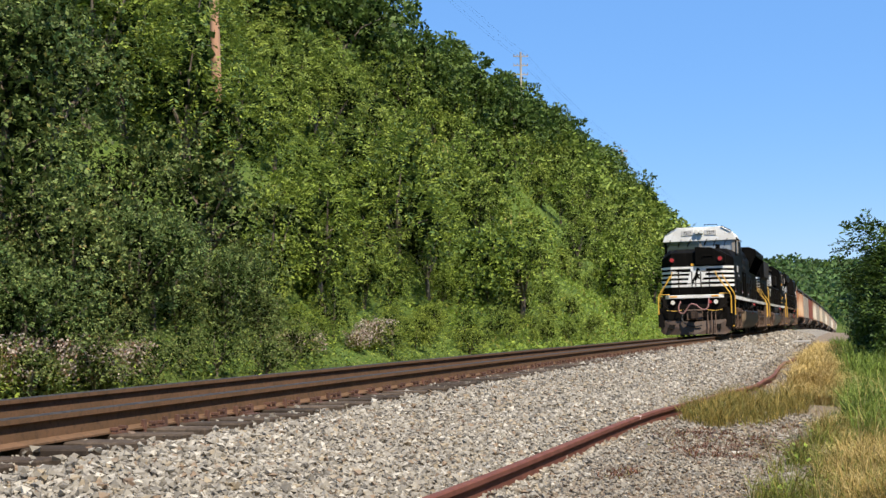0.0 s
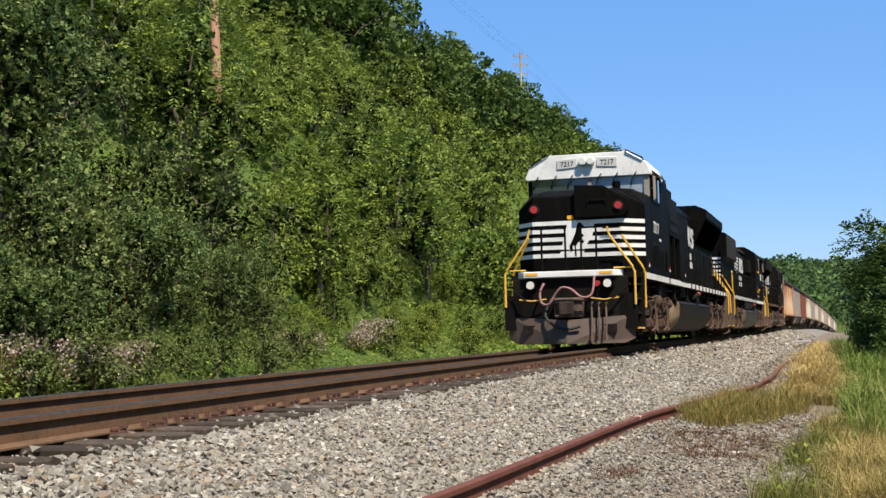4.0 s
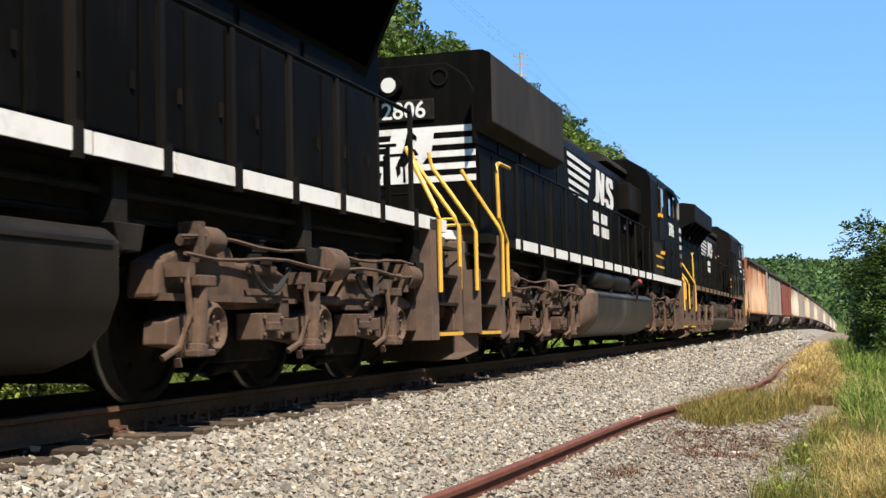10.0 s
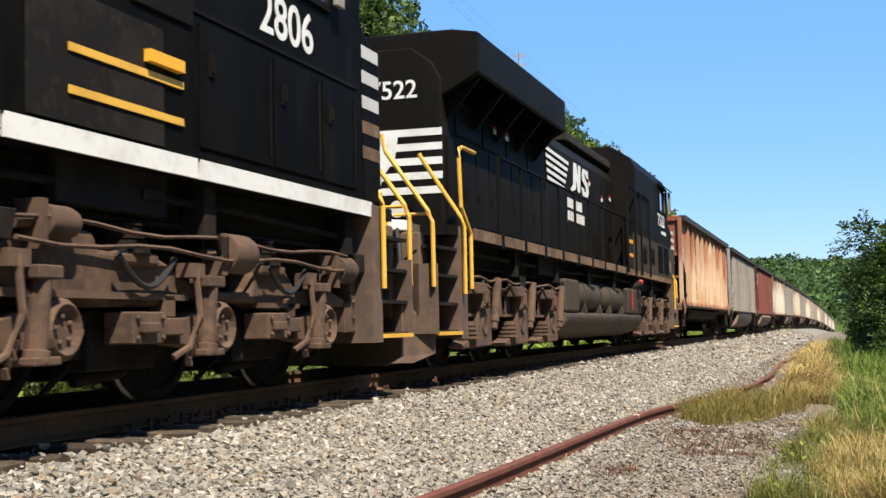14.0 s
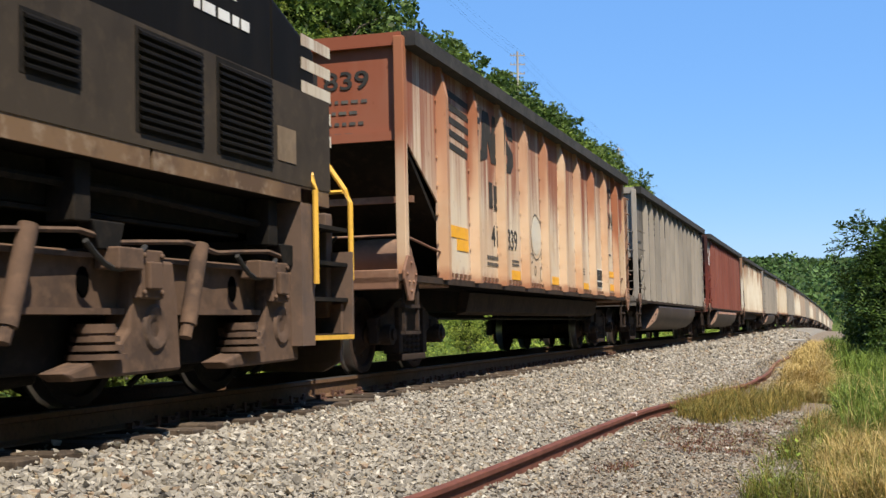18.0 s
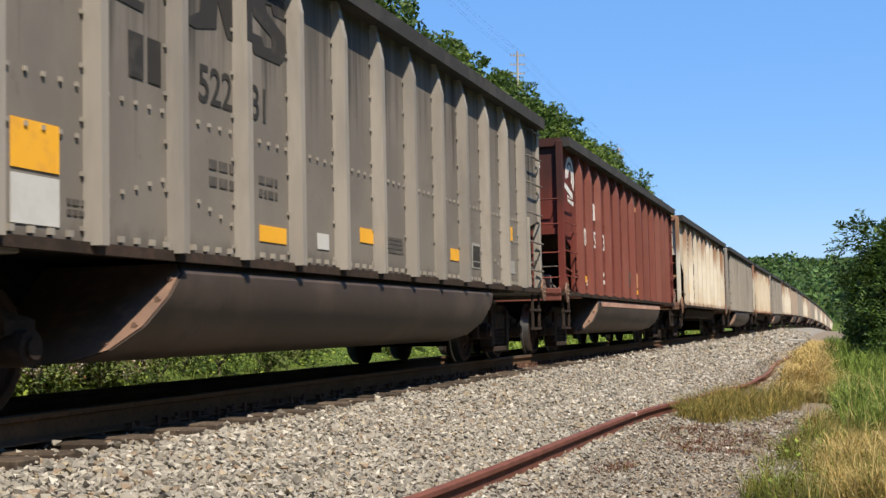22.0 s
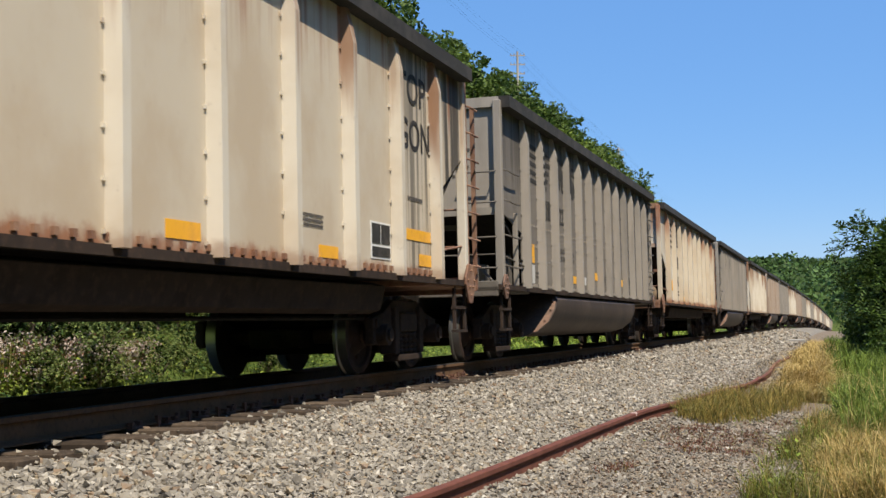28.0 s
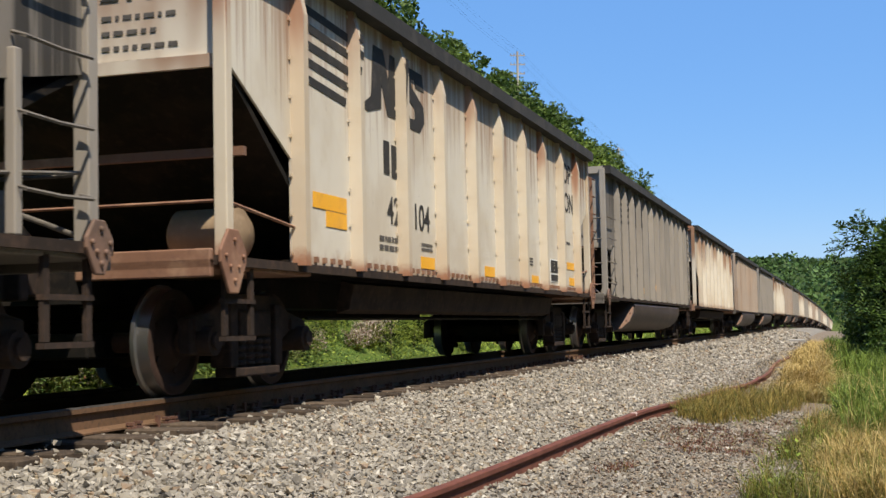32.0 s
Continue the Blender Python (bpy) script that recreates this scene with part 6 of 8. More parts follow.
def build_poles():
    utility_pole(-16.75, 33.2, ground_z(-16.75, 33.2) - 0.5, ground_z(-16.75, 33.2) + 13.0, 0.155, M_POLE, (0, -1.3), 2, "red-brown wooden utility pole rising from the shrubs")
    for y, b, t in ((88, 19.5, 31.5), (132, 19.0, 29.8), (195, 18.5, 27.4)):
        x = track_at(y)[0] - 26.6
        utility_pole(x, y, b, t, 0.16, M_POLE_GREY, (0, 0.5), 3, "weathered grey utility pole along the ridge")
    wire = Mesh()
    for k in (-0.7, -0.35, 0.35, 0.7):
        pts = []
        for (ya, ta), (yb, tb) in zip(((40, 33.0), (88, 31.3), (132, 29.6), (195, 27.2)), ((88, 31.3), (132, 29.6), (195, 27.2), (260, 24))):
            for i in range(8):
                f = i / 8
                y = ya + (yb - ya) * f
                pts.append((track_at(y)[0] - 26.6 + k, y, ta + (tb - ta) * f - 1.2 * 4 * f * (1 - f) * 0.5))
        wire.tube(pts, 0.006, 4)
    tagged(part("power_line", wire, M_SOOT_SHADE), "thin dark wires strung between the ridge poles", "power line")


TIE_ROWS = build_ties()
build_ballast()
plant_bank()
build_verge()
build_bank_cover()
build_far_woods()
build_poles()
# Pale base colour paints the sky's reflection into the windshield.
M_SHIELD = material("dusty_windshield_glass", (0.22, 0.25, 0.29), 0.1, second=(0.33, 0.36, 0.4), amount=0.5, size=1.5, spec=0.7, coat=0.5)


AXLES = (-2.04, 0.0, 2.04)


def bolts(me, x, spots, r=0.022):
    for y, z in spots:
        me.cyl((x, y, z), (x + math.copysign(0.025, x), y, z), r, 6)
    return me


def rod_truck_side(t, y, side, mat):
    """One side of a radial truck: a long humped casting, rubber cones, brake drums, pillars and axle arms."""
    x = side * 1.3

    def X(a, b):
        return sorted((side * (1.3 + a), side * (1.3 + b)))

    out = [(-2.75, 0.74), (-2.7, 1.0), (-2.5, 1.06), (-2.25, 1.14), (-1.62, 1.14), (-1.55, 1.03), (-1.2, 1.02), (-0.85, 1.02), (-0.62, 0.95), (-0.25, 0.8), (0.62, 0.8), (0.7, 1.03), (1.16, 1.03), (1.32, 0.97), (1.5, 0.84), (2.3, 0.84), (2.62, 0.78), (2.65, 0.7)]
    low = [(1.5, 0.7), (1.35, 0.66), (0.85, 0.66), (0.7, 0.72), (-0.55, 0.74), (-0.75, 0.68), (-1.45, 0.67), (-1.6, 0.72), (-2.5, 0.74)]
    fr = part("side_frame", Mesh().prism([(y + a, b) for a, b in out + low], *X(-0.24, 0.0), "x"), mat, t, "humped cast side frame", bevel=0.03)
    part("frame_flange", Mesh().prism([(y - 2.7, 0.72), (y - 0.5, 0.72), (y - 0.5, 0.76), (y - 2.7, 0.77)], *X(-0.05, 0.05), "x"), mat, fr)
    part("frame_flange", Mesh().prism([(y + 0.72, 0.68), (y + 1.45, 0.68), (y + 1.45, 0.72), (y + 0.72, 0.72)], *X(-0.05, 0.05), "x"), mat, fr)
    for a in (-1.15, 0.92):
        cone = Mesh()
        for k in range(4):
            z = 1.02 + k * 0.05
            cone.lathe([(z, 0.0), (z, 0.2 - 0.02 * k), (z + 0.035, 0.2 - 0.02 * k), (z + 0.035, 0.15), (z + 0.05, 0.15)], (side * 1.2, y + a, 0), "z", 16)
        part("rubber_spring", cone, M_SOOT_SHADE, t, "dark stacked rubber spring", smooth=True)
        part("spring_cup", Mesh().box(*X(-0.2, 0.06), y + a - 0.24, y + a + 0.24, 0.94, 1.03), mat, t, bevel=0.025)
    for a, z, r, long in ((0.2, 1.08, 0.15, 0.46), (2.42, 1.04, 0.125, 0.42), (-2.1, 1.16, 0.1, 0.34)):
        drum = Mesh().lathe([(-long / 2, 0.0), (-long / 2, r * 0.5), (-long / 2 + 0.03, r * 0.55), (-long / 2 + 0.04, r), (long / 2 - 0.06, r), (long / 2, r * 0.85), (long / 2, 0.0)], (side * 1.34, y + a, z), "y", 18)
        drum.cyl((side * 1.34, y + a - long / 2 - 0.22, z - 0.02), (side * 1.34, y + a - long / 2, z), 0.04, 8).box(*X(-0.05, 0.12), y + a - long / 2 - 0.08, y + a - long / 2, z - 0.17, z + 0.12)
        part("brake_cylinder", drum, mat, t, "round brake cylinder with a push rod", smooth=True)
    for i, a in enumerate(AXLES):
        yy = y + a
        # axle arm with a ringed hub
        hub = Mesh().lathe([(side * 1.16, 0.0), (side * 1.16, 0.2), (side * 1.36, 0.19), (side * 1.4, 0.15), (side * 1.35, 0.12), (side * 1.35, 0.0)], (0, yy, 0.53), "x", 20)
        hub.prism([(yy - 0.62, 0.42), (yy - 0.6, 0.58), (yy - 0.15, 0.68), (yy + 0.1, 0.7), (yy + 0.3, 0.52), (yy + 0.22, 0.4), (yy - 0.1, 0.37)], *X(-0.16, 0.02), "x")
        part("axle_box", bolts(hub, side * 1.35, [(yy + 0.08 * math.cos(k), 0.53 + 0.08 * math.sin(k)) for k in (0.5, 1.75, 3.0, 4.3, 5.5)]), mat, t, "axle arm with a ringed hub", bevel=0.012)
        pil = Mesh().cyl((side * 1.38, yy - 0.3, 0.4), (side * 1.38, yy - 0.24, 0.86), 0.065, 12).cyl((side * 1.38, yy - 0.31, 0.34), (side * 1.38, yy - 0.3, 0.42), 0.085, 12).box(*X(-0.02, 0.15), yy - 0.36, yy - 0.12, 0.82, 0.9).box(*X(-0.02, 0.16), yy - 0.42, yy - 0.16, 0.33, 0.38)
        part("damper", pil, mat, t, "upright damper", bevel=0.01)
        part("hanger", Mesh().tube([(side * 1.42, yy - 0.52, 0.95), (side * 1.44, yy - 0.5, 0.62), (side * 1.42, yy - 0.62, 0.4), (side * 1.36, yy - 0.74, 0.33)], 0.026, 7).box(*X(0.02, 0.14), yy - 0.62, yy - 0.42, 0.88, 0.98), mat, t, "bent brake hanger")
        if a < 1.5:
            box = Mesh().box(*X(-0.12, 0.1), yy + 0.72, yy + 1.12, 0.43, 0.64).box(*X(0.1, 0.15), yy + 0.78, yy + 0.98, 0.5, 0.57).box(*X(-0.1, 0.08), yy + 1.12, yy + 1.42, 0.48, 0.6).box(*X(-0.1, 0.05), yy + 1.2, yy + 1.36, 0.6, 0.76)
            part("brake_unit", bolts(box, side * 1.4, [(yy + 0.76, 0.47), (yy + 1.08, 0.47), (yy + 0.76, 0.6), (yy + 1.08, 0.6)]), mat, t, "boxed brake unit between the axles", bevel=0.015)
            part("brake_shoe", Mesh().prism([(yy + 0.56, 0.3), (yy + 0.66, 0.32), (yy + 0.62, 0.62), (yy + 0.5, 0.6)], *sorted((side * 0.7, side * 0.86)), "x"), M_TRUCK, t)
        ch = Mesh()
        for k in range(7):
            m = pose(side * 1.41, yy - 0.62 + 0.03 * k, 0.3 + 0.05 * k, 20, 0, 90 * (k % 2))
            ch.box(-0.024, 0.024, -0.008, 0.008, -0.032, 0.032, m)
        part("safety_chain", ch, mat, t, "hanging safety chain")
        part("sander_nozzle", Mesh().tube([(side * 1.15, yy + 0.55, 0.62), (side * 1.0, yy + 0.6, 0.3), (side * 0.85, yy + 0.52, 0.12)], 0.024, 6), M_SOOT_SHADE, t)
    for z, o, sg in ((1.16, 0.1, 1), (1.04, 0.14, -1)):
        pts = [(side * (1.3 + o), y - 2.6 + k * 0.42, z + sg * 0.025 * math.sin(k * 1.3)) for k in range(13)]
        part("air_pipe", Mesh().tube(pts, 0.016, 6), mat, t, "winding air pipe along the truck")
    for a in (0.75, -1.5):
        part("slack_hose", Mesh().tube([(side * 1.4, y + a + 0.09 * k, 1.0 - 0.2 * math.sin(math.pi * k / 8)) for k in range(9)], 0.022, 6), M_RUBBER, t, "slack black hose")
    part("end_bracket", bolts(Mesh().prism([(y + 2.58, 0.46), (y + 2.58, 0.72), (y + 2.72, 0.76), (y + 2.72, 1.08), (y + 2.86, 1.08), (y + 2.86, 0.46)], *X(-0.1, 0.02), "x"), side * 1.32, [(y + 2.78, 0.6), (y + 2.78, 0.75), (y + 2.78, 0.95)]), mat, t, "bolted end bracket", bevel=0.012)


def plate_truck_side(t, y, side, mat):
    """One side of a box-framed truck: a deep beam with oval holes painted black, pedestals and low spring plates."""
    def X(a, b):
        return sorted((side * (1.3 + a), side * (1.3 + b)))

    out = [(-2.75, 0.62), (-2.75, 0.98), (-2.3, 1.02), (2.3, 1.02), (2.75, 0.98), (2.75, 0.62)]
    part("side_frame", Mesh().prism([(y + a, b) for a, b in out], *X(-0.2, 0.0), "x"), mat, t, "deep cast side beam", bevel=0.03)
    part("frame_flange", Mesh().box(*X(-0.05, 0.06), y - 2.7, y + 2.7, 0.62, 0.66), mat, t)
    part("frame_flange", Mesh().box(*X(-0.05, 0.05), y - 2.6, y + 2.6, 0.97, 1.0), mat, t)
    for a in (-1.35, -0.7, 0.7, 1.35):
        # no hole is cut: a black oval paints its shade
        part("frame_hole", Mesh().prism([(y + a + 0.075 * math.cos(k * math.pi / 6), 0.82 + 0.1 * math.sin(k * math.pi / 6)) for k in range(12)], *X(0.0, 0.004), "x"), M_OPENING_SHADE, t, "dark oval opening")
    for a in AXLES:
        yy = y + a
        ped = Mesh().prism([(yy - 0.3, 0.66), (yy - 0.26, 0.98), (yy + 0.26, 0.98), (yy + 0.32, 0.66), (yy + 0.36, 0.24), (yy - 0.95, 0.22), (yy - 1.05, 0.27), (yy - 0.5, 0.38), (yy - 0.32, 0.52)], *X(-0.1, 0.1), "x")
        part("pedestal", ped, mat, t, "pedestal with a broad spring plate", bevel=0.02)
        ring = Mesh().lathe([(side * 1.4, 0.0), (side * 1.4, 0.06), (side * 1.42, 0.09), (side * 1.42, 0.14), (side * 1.4, 0.16)], (0, yy, 0.53), "x", 16)
        part("axle_box", ring, M_TRUCK_GREY, t, "round axle cap", smooth=True)
        st = Mesh()
        for k in range(4):
            st.lathe([(0.34 + k * 0.055, 0.0), (0.34 + k * 0.055, 0.19 - 0.02 * k), (0.375 + k * 0.055, 0.19 - 0.02 * k), (0.375 + k * 0.055, 0.12), (0.395 + k * 0.055, 0.12)], (side * 1.33, yy - 0.6, 0), "z", 14)
        part("rubber_spring", st, mat, t, "stacked ribbed spring", smooth=True)
        part("damper", Mesh().cyl((side * 1.42, yy + 0.42, 0.55), (side * 1.42, yy + 0.62, 1.12), 0.06, 12).cyl((side * 1.42, yy + 0.38, 0.46), (side * 1.42, yy + 0.43, 0.58), 0.045, 8), mat, t, "slanting damper", smooth=True)
        bx = Mesh().box(*X(0.0, 0.16), yy - 0.28, yy + 0.02, 0.72, 1.04).box(*X(0.02, 0.2), yy - 0.6, yy - 0.3, 0.9, 1.04).box(*X(0.16, 0.2), yy - 0.22, yy - 0.06, 0.78, 0.96)
        part("brake_unit", bolts(bx, side * 1.46, [(yy - 0.25, 0.76), (yy - 0.02, 0.76), (yy - 0.25, 1.0), (yy - 0.02, 1.0)]), mat, t, "boxed brake unit on the beam", bevel=0.015)
        part("brake_shoe", Mesh().prism([(yy + 0.56, 0.3), (yy + 0.66, 0.32), (yy + 0.62, 0.62), (yy + 0.5, 0.6)], *sorted((side * 0.7, side * 0.86)), "x"), M_TRUCK, t)
        part("sander_nozzle", Mesh().tube([(side * 1.15, yy + 0.75, 0.62), (side * 1.0, yy + 0.7, 0.3), (side * 0.85, yy + 0.58, 0.12)], 0.024, 6), M_SOOT_SHADE, t)
        part("slack_hose", Mesh().tube([(side * 1.45, yy - 0.9 + 0.1 * k, 1.06 - 0.16 * math.sin(math.pi * k / 7)) for k in range(8)], 0.02, 6), M_RUBBER, t, "slack black hose")
    part("air_pipe", Mesh().tube([(side * 1.4, y - 2.7 + 0.45 * k, 1.1 + 0.03 * math.sin(2.1 * k)) for k in range(13)], 0.02, 6), mat, t, "winding air pipe along the truck")


def three_axle_truck(loco, y, mat, style, d):
    """A locomotive truck with three axles."""
    t = part("truck", Mesh().box(-1.0, 1.0, y - 2.3, y + 2.3, 0.8, 1.05).box(-0.6, 0.6, y - 2.6, y + 2.6, 0.35, 0.8), M_SOOT_SHADE, loco, "rust-brown three-axle truck")
    for side in (-1, 1):
        (rod_truck_side if style == "rod" else plate_truck_side)(t, y, side, mat)
    for a in AXLES:
        yy = y + a
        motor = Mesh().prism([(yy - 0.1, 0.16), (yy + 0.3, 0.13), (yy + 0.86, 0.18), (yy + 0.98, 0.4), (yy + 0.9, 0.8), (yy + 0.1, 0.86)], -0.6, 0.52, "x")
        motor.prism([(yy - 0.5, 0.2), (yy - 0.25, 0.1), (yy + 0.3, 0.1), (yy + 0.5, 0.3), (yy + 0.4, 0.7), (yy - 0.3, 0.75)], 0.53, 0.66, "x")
        part("traction_motor", motor, M_SOOT_SHADE, t, "black motor and gear case hung on the axle", bevel=0.02)
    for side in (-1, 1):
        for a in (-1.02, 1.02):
            # black blocks added so that the gaps between the wheels stay dark
            part("brake_gear", Mesh().box(*sorted((side * 0.86, side * 1.14)), y + a - 0.42, y + a + 0.42, 0.26, 0.66).box(*sorted((side * 0.9, side * 1.1)), y + a - 0.6, y + a + 0.6, 0.34, 0.46).cyl((side * 0.95, y + a - 0.3, 0.2), (side * 0.95, y + a + 0.3, 0.24), 0.05, 8), M_SOOT_SHADE, t, "black brake gear between the wheels", bevel=0.02)
    # wheel discs are coloured black here for the shade below the frame
    return [wheelset(loco, y + a, 0.53, mat=M_SOOT_SHADE) for a in AXLES]


def loco(cfg):
    """A six-axle freight locomotive. u runs from its nose to its rear; cfg['d'] is +1 with the nose leading, -1 with the long hood leading."""
    L, d = cfg["length"], cfg["d"]

    def Y(u):
        return d * (u - L / 2)

    def span(a, b):
        return (min(Y(a), Y(b)), max(Y(a), Y(b)))

    lo = thing("locomotive", cfg["label"], "locomotive", "locomotives of the train")
    body, sillm, truckm = cfg["body"], cfg["sill"], cfg["truck"]
    deck = 1.68
    # frame, deck and sill
    part("underframe", Mesh().box(-1.2, 1.2, *span(1.2, L - 1.2), 1.28, 1.56), M_SOOT_SHADE, lo, "dark underframe")
    part("deck", Mesh().box(-1.48, 1.48, *span(0.9, L - 0.9), 1.56, deck), M_BLACK_DUSTY, lo, "walkway deck")
    a0, a1 = cfg["sill_from"], cfg["sill_to"]
    cuts = [a0] + cfg["sill_breaks"] + [a1]
    for p, q in zip(cuts, cuts[1:]):
        for s in (-1, 1) if not (cfg["nose_first"] and q == 6.24) else ():
            part("sill_strip", Mesh().box(s * 1.48, s * 1.5, *span(p + 0.02, q - 0.02), deck - 0.12, deck + 0.02), M_PLACARD if cfg["nose_first"] and q < 2.1 else sillm, lo, "white-painted sill edge" if sillm is M_WHITE else "dirt-browned sill edge")
    # fuel tank
    f0, f1 = cfg["fuel"]
    out = [(1.0, 1.16), (1.36, 1.16), (1.46, 1.08), (1.46, 0.74), (1.38, 0.54), (1.2, 0.36), (0.95, 0.27)]
    if cfg.get("tank_pockets"):
        out = [(0.7, 0.71), (1.42, 0.71), (1.46, 0.67), (1.46, 0.58), (1.38, 0.44), (1.2, 0.32), (0.95, 0.25)]
    ring = out + [(-x, z) for x, z in reversed(out)]
    tank = Mesh().prism(ring, Y(f0), Y(f1), "y")
    t = part("fuel_tank", tank, cfg["fuel_paint"], lo, "long fuel tank under the frame", bevel=0.03, smooth=True)
    part("tank_end", Mesh().prism([(x * 0.985, z * 0.985 + 0.01) for x, z in ring], *[Y(f0) - d * 0.012, Y(f0) - d * 0.002], "y"), M_FUEL_END if cfg["nose_first"] else M_PILOT, t, "dust-brown tank end plate")
    part("tank_end", Mesh().prism([(x * 0.985, z * 0.985 + 0.01) for x, z in ring], *[Y(f1) + d * 0.012, Y(f1) + d * 0.002], "y"), M_FUEL_END if cfg["nose_first"] else M_PILOT, t, "dust-brown tank end plate")
    lead, step_y = (Y(f0), -1) if d > 0 else (Y(f1), -1)
    if not cfg.get("tank_pockets"):
        rows_, m_ = [(math.cos(0.5 * math.pi * k / 7) ** 0.45 if k < 7 else 0.3, 0.012 + 0.55 * math.sin(0.5 * math.pi * k / 7)) for k in range(7)], len(ring)
        nose_end = Mesh().add([(x * (0.5 + 0.5 * k), lead + step_y * off, z) for k, off in rows_ for x, z in ring],
                              [(i + m_ * j, (i + 1) % m_ + m_ * j, (i + 1) % m_ + m_ * j + m_, i + m_ * j + m_) for j in range(6) for i in range(m_)] + [tuple(range(m_)), tuple(range(6 * m_, 7 * m_))])
        part("tank_nose", nose_end, M_FUEL_END if cfg["nose_first"] else M_PILOT, t, "rounded dust-brown end of the tank", smooth=True)
    if cfg.get("tank_pockets"):
        part("tank_core", Mesh().box(-0.7, 0.7, *span(f0 + 0.1, f1 - 0.1), 0.715, 1.4), M_SOOT_SHADE, t, "dark inner tank behind the air tanks")
        for u0, u1 in ((f0, 8.75), (14.2, f1)):
            part("tank_box", Mesh().box(0.72, 1.46, *span(u0, u1), 0.715, 1.27), cfg["fuel_paint"], t, "dust-brown upper end of the tank", bevel=0.04)
        part("tank_stain", Mesh().box(1.46, 1.466, *span(7.1, 7.42), 0.74, 1.22), M_SOOT_SHADE, t, "black spill below the filler")
    else:
        part("tank_seam", Mesh().box(1.44, 1.475, *span(f0 + 0.4, f1 - 0.1), 1.04, 1.07), cfg["fuel_paint"], t)
    fc = f0 + cfg["filler"]
    part("fuel_filler", Mesh().cyl((1.3, Y(fc) - 0.22, 1.28), (1.5, Y(fc) + 0.1, 1.4), 0.075, 10).box(1.46, 1.5, Y(fc) - 0.05, Y(fc) + 0.02, 1.05, 1.3), M_SOOT_SHADE, lo, "fuel filler neck")
    part("filler_cap", Mesh().cyl((1.47, Y(fc) + 0.05, 1.38), (1.53, Y(fc) + 0.15, 1.44), 0.065, 12), M_RED, lo, "red filler cap")
    part("fuel_gauge", Mesh().box(1.465, 1.49, Y(fc) - 0.03, Y(fc) + 0.01, 1.0, 1.24), M_RED, lo, "red sight gauge")
    part("tank_bracket", Mesh().tube([(1.3, Y(f0 - 0.25), 1.5), (1.35, Y(f0 - 0.1), 1.0), (1.2, Y(f0 - 0.15), 0.6), (1.0, Y(f0), 0.4)], 0.05, 7), truckm, lo, "hose and bracket at the tank's end")
    for u0, r in cfg.get("air_tanks", ()):
        long, big = (2.4, True) if r > 0.22 else (2.0, False)
        part("air_tank", Mesh().lathe([(0, 0.0), (0.02, r * 0.5), (0.1, r * 0.85), (0.22, r), (long - 0.22, r), (long - 0.1, r * 0.85), (long - 0.02, r * 0.5), (long, 0.0)], (1.14 if big else 1.3, min(Y(u0), Y(u0 + long)), 1.02 if big else 1.36), "y", 24), M_DUST_TANK if big else M_FUEL, lo, "dusty cylindrical air tank with domed ends", smooth=True)
        for k in (0.4, 1.9) if big else ():
            part("tank_strap", Mesh().lathe([(-0.03, r + 0.002), (-0.03, r + 0.014), (0.03, r + 0.014), (0.03, r + 0.002)], (1.14, Y(u0 + k), 1.02), "y", 24), M_DUST_TANK, lo, "strap round the air tank", smooth=True)
            part("tank_cradle", Mesh().prism([(1.18, 0.712), (1.44, 0.712), (1.42, 0.86), (1.36, 0.9)], Y(u0 + k) - 0.07, Y(u0 + k) + 0.07, "y"), M_DUST_TANK, lo, "cradle below the air tank")
    # boxes, pipes and brackets below the deck
    rnd = random.Random(cfg["seed"])
    for u in cfg["boxes"]:
        b = part("equipment_box", Mesh().box(1.1, 1.36, *span(u, u + 1.3), 1.28, 1.58).box(1.36, 1.38, *span(u + 0.1, u + 0.35), 1.38, 1.46).box(1.08, 1.38, *span(u - 0.05, u + 1.35), 1.57, 1.6), M_SOOT_SHADE, lo, "black equipment box under the deck", bevel=0.015)
    for i in range(8):
        u = 1.8 + i * (L - 3.6) / 7
        br = Mesh().box(1.2, 1.4, *span(u, u + 0.18), 1.18, 1.56).prism([(Y(u) - 0.02, 1.2), (Y(u) + 0.36, 1.2), (Y(u) + 0.3, 1.02), (Y(u) + 0.06, 1.02)], 1.3, 1.42, "x")
        part("jacking_bracket", br, M_SOOT_SHADE, lo, bevel=0.01)
    part("frame_pipe", Mesh().tube([(1.3, Y(1.8), 1.35), (1.3, Y(4), 1.42), (1.32, Y(7), 1.4), (1.3, Y(10), 1.46), (1.3, Y(15), 1.4), (1.3, Y(L - 2), 1.42)], 0.03, 6).tube([(1.22, Y(2.2), 1.25), (1.22, Y(L - 2.4), 1.25)], 0.02, 5), M_SOOT_SHADE, lo, "air pipes along the frame")
    kind = "plate" if cfg.get("tank_pockets") else "rod"
    wheels = three_axle_truck(lo, Y(cfg["trucks"][0]), truckm, kind, d) + three_axle_truck(lo, Y(cfg["trucks"][1]), truckm, kind, d)
    # hood
    h0, h1, hw = cfg["hood"]
    top = cfg["hood_top"]
    prof = [(hw, deck), (hw, top - 0.42), (hw - 0.12, top - 0.2), (hw - 0.4, top), (-hw + 0.4, top), (-hw + 0.12, top - 0.2), (-hw, top - 0.42), (-hw, deck)]
    hood = part("long_hood", Mesh().prism(prof, Y(h0), Y(h1), "y"), body, lo, "black long hood over the engine", bevel=0.02)
    u = h0 + 0.2
    while u < h1 - 0.5:
        w = 0.62
        door = Mesh().box(hw, hw + 0.03, *span(u, u + w), deck + 0.08, 2.95)
        part("hood_door", door, body, hood, bevel=0.008)
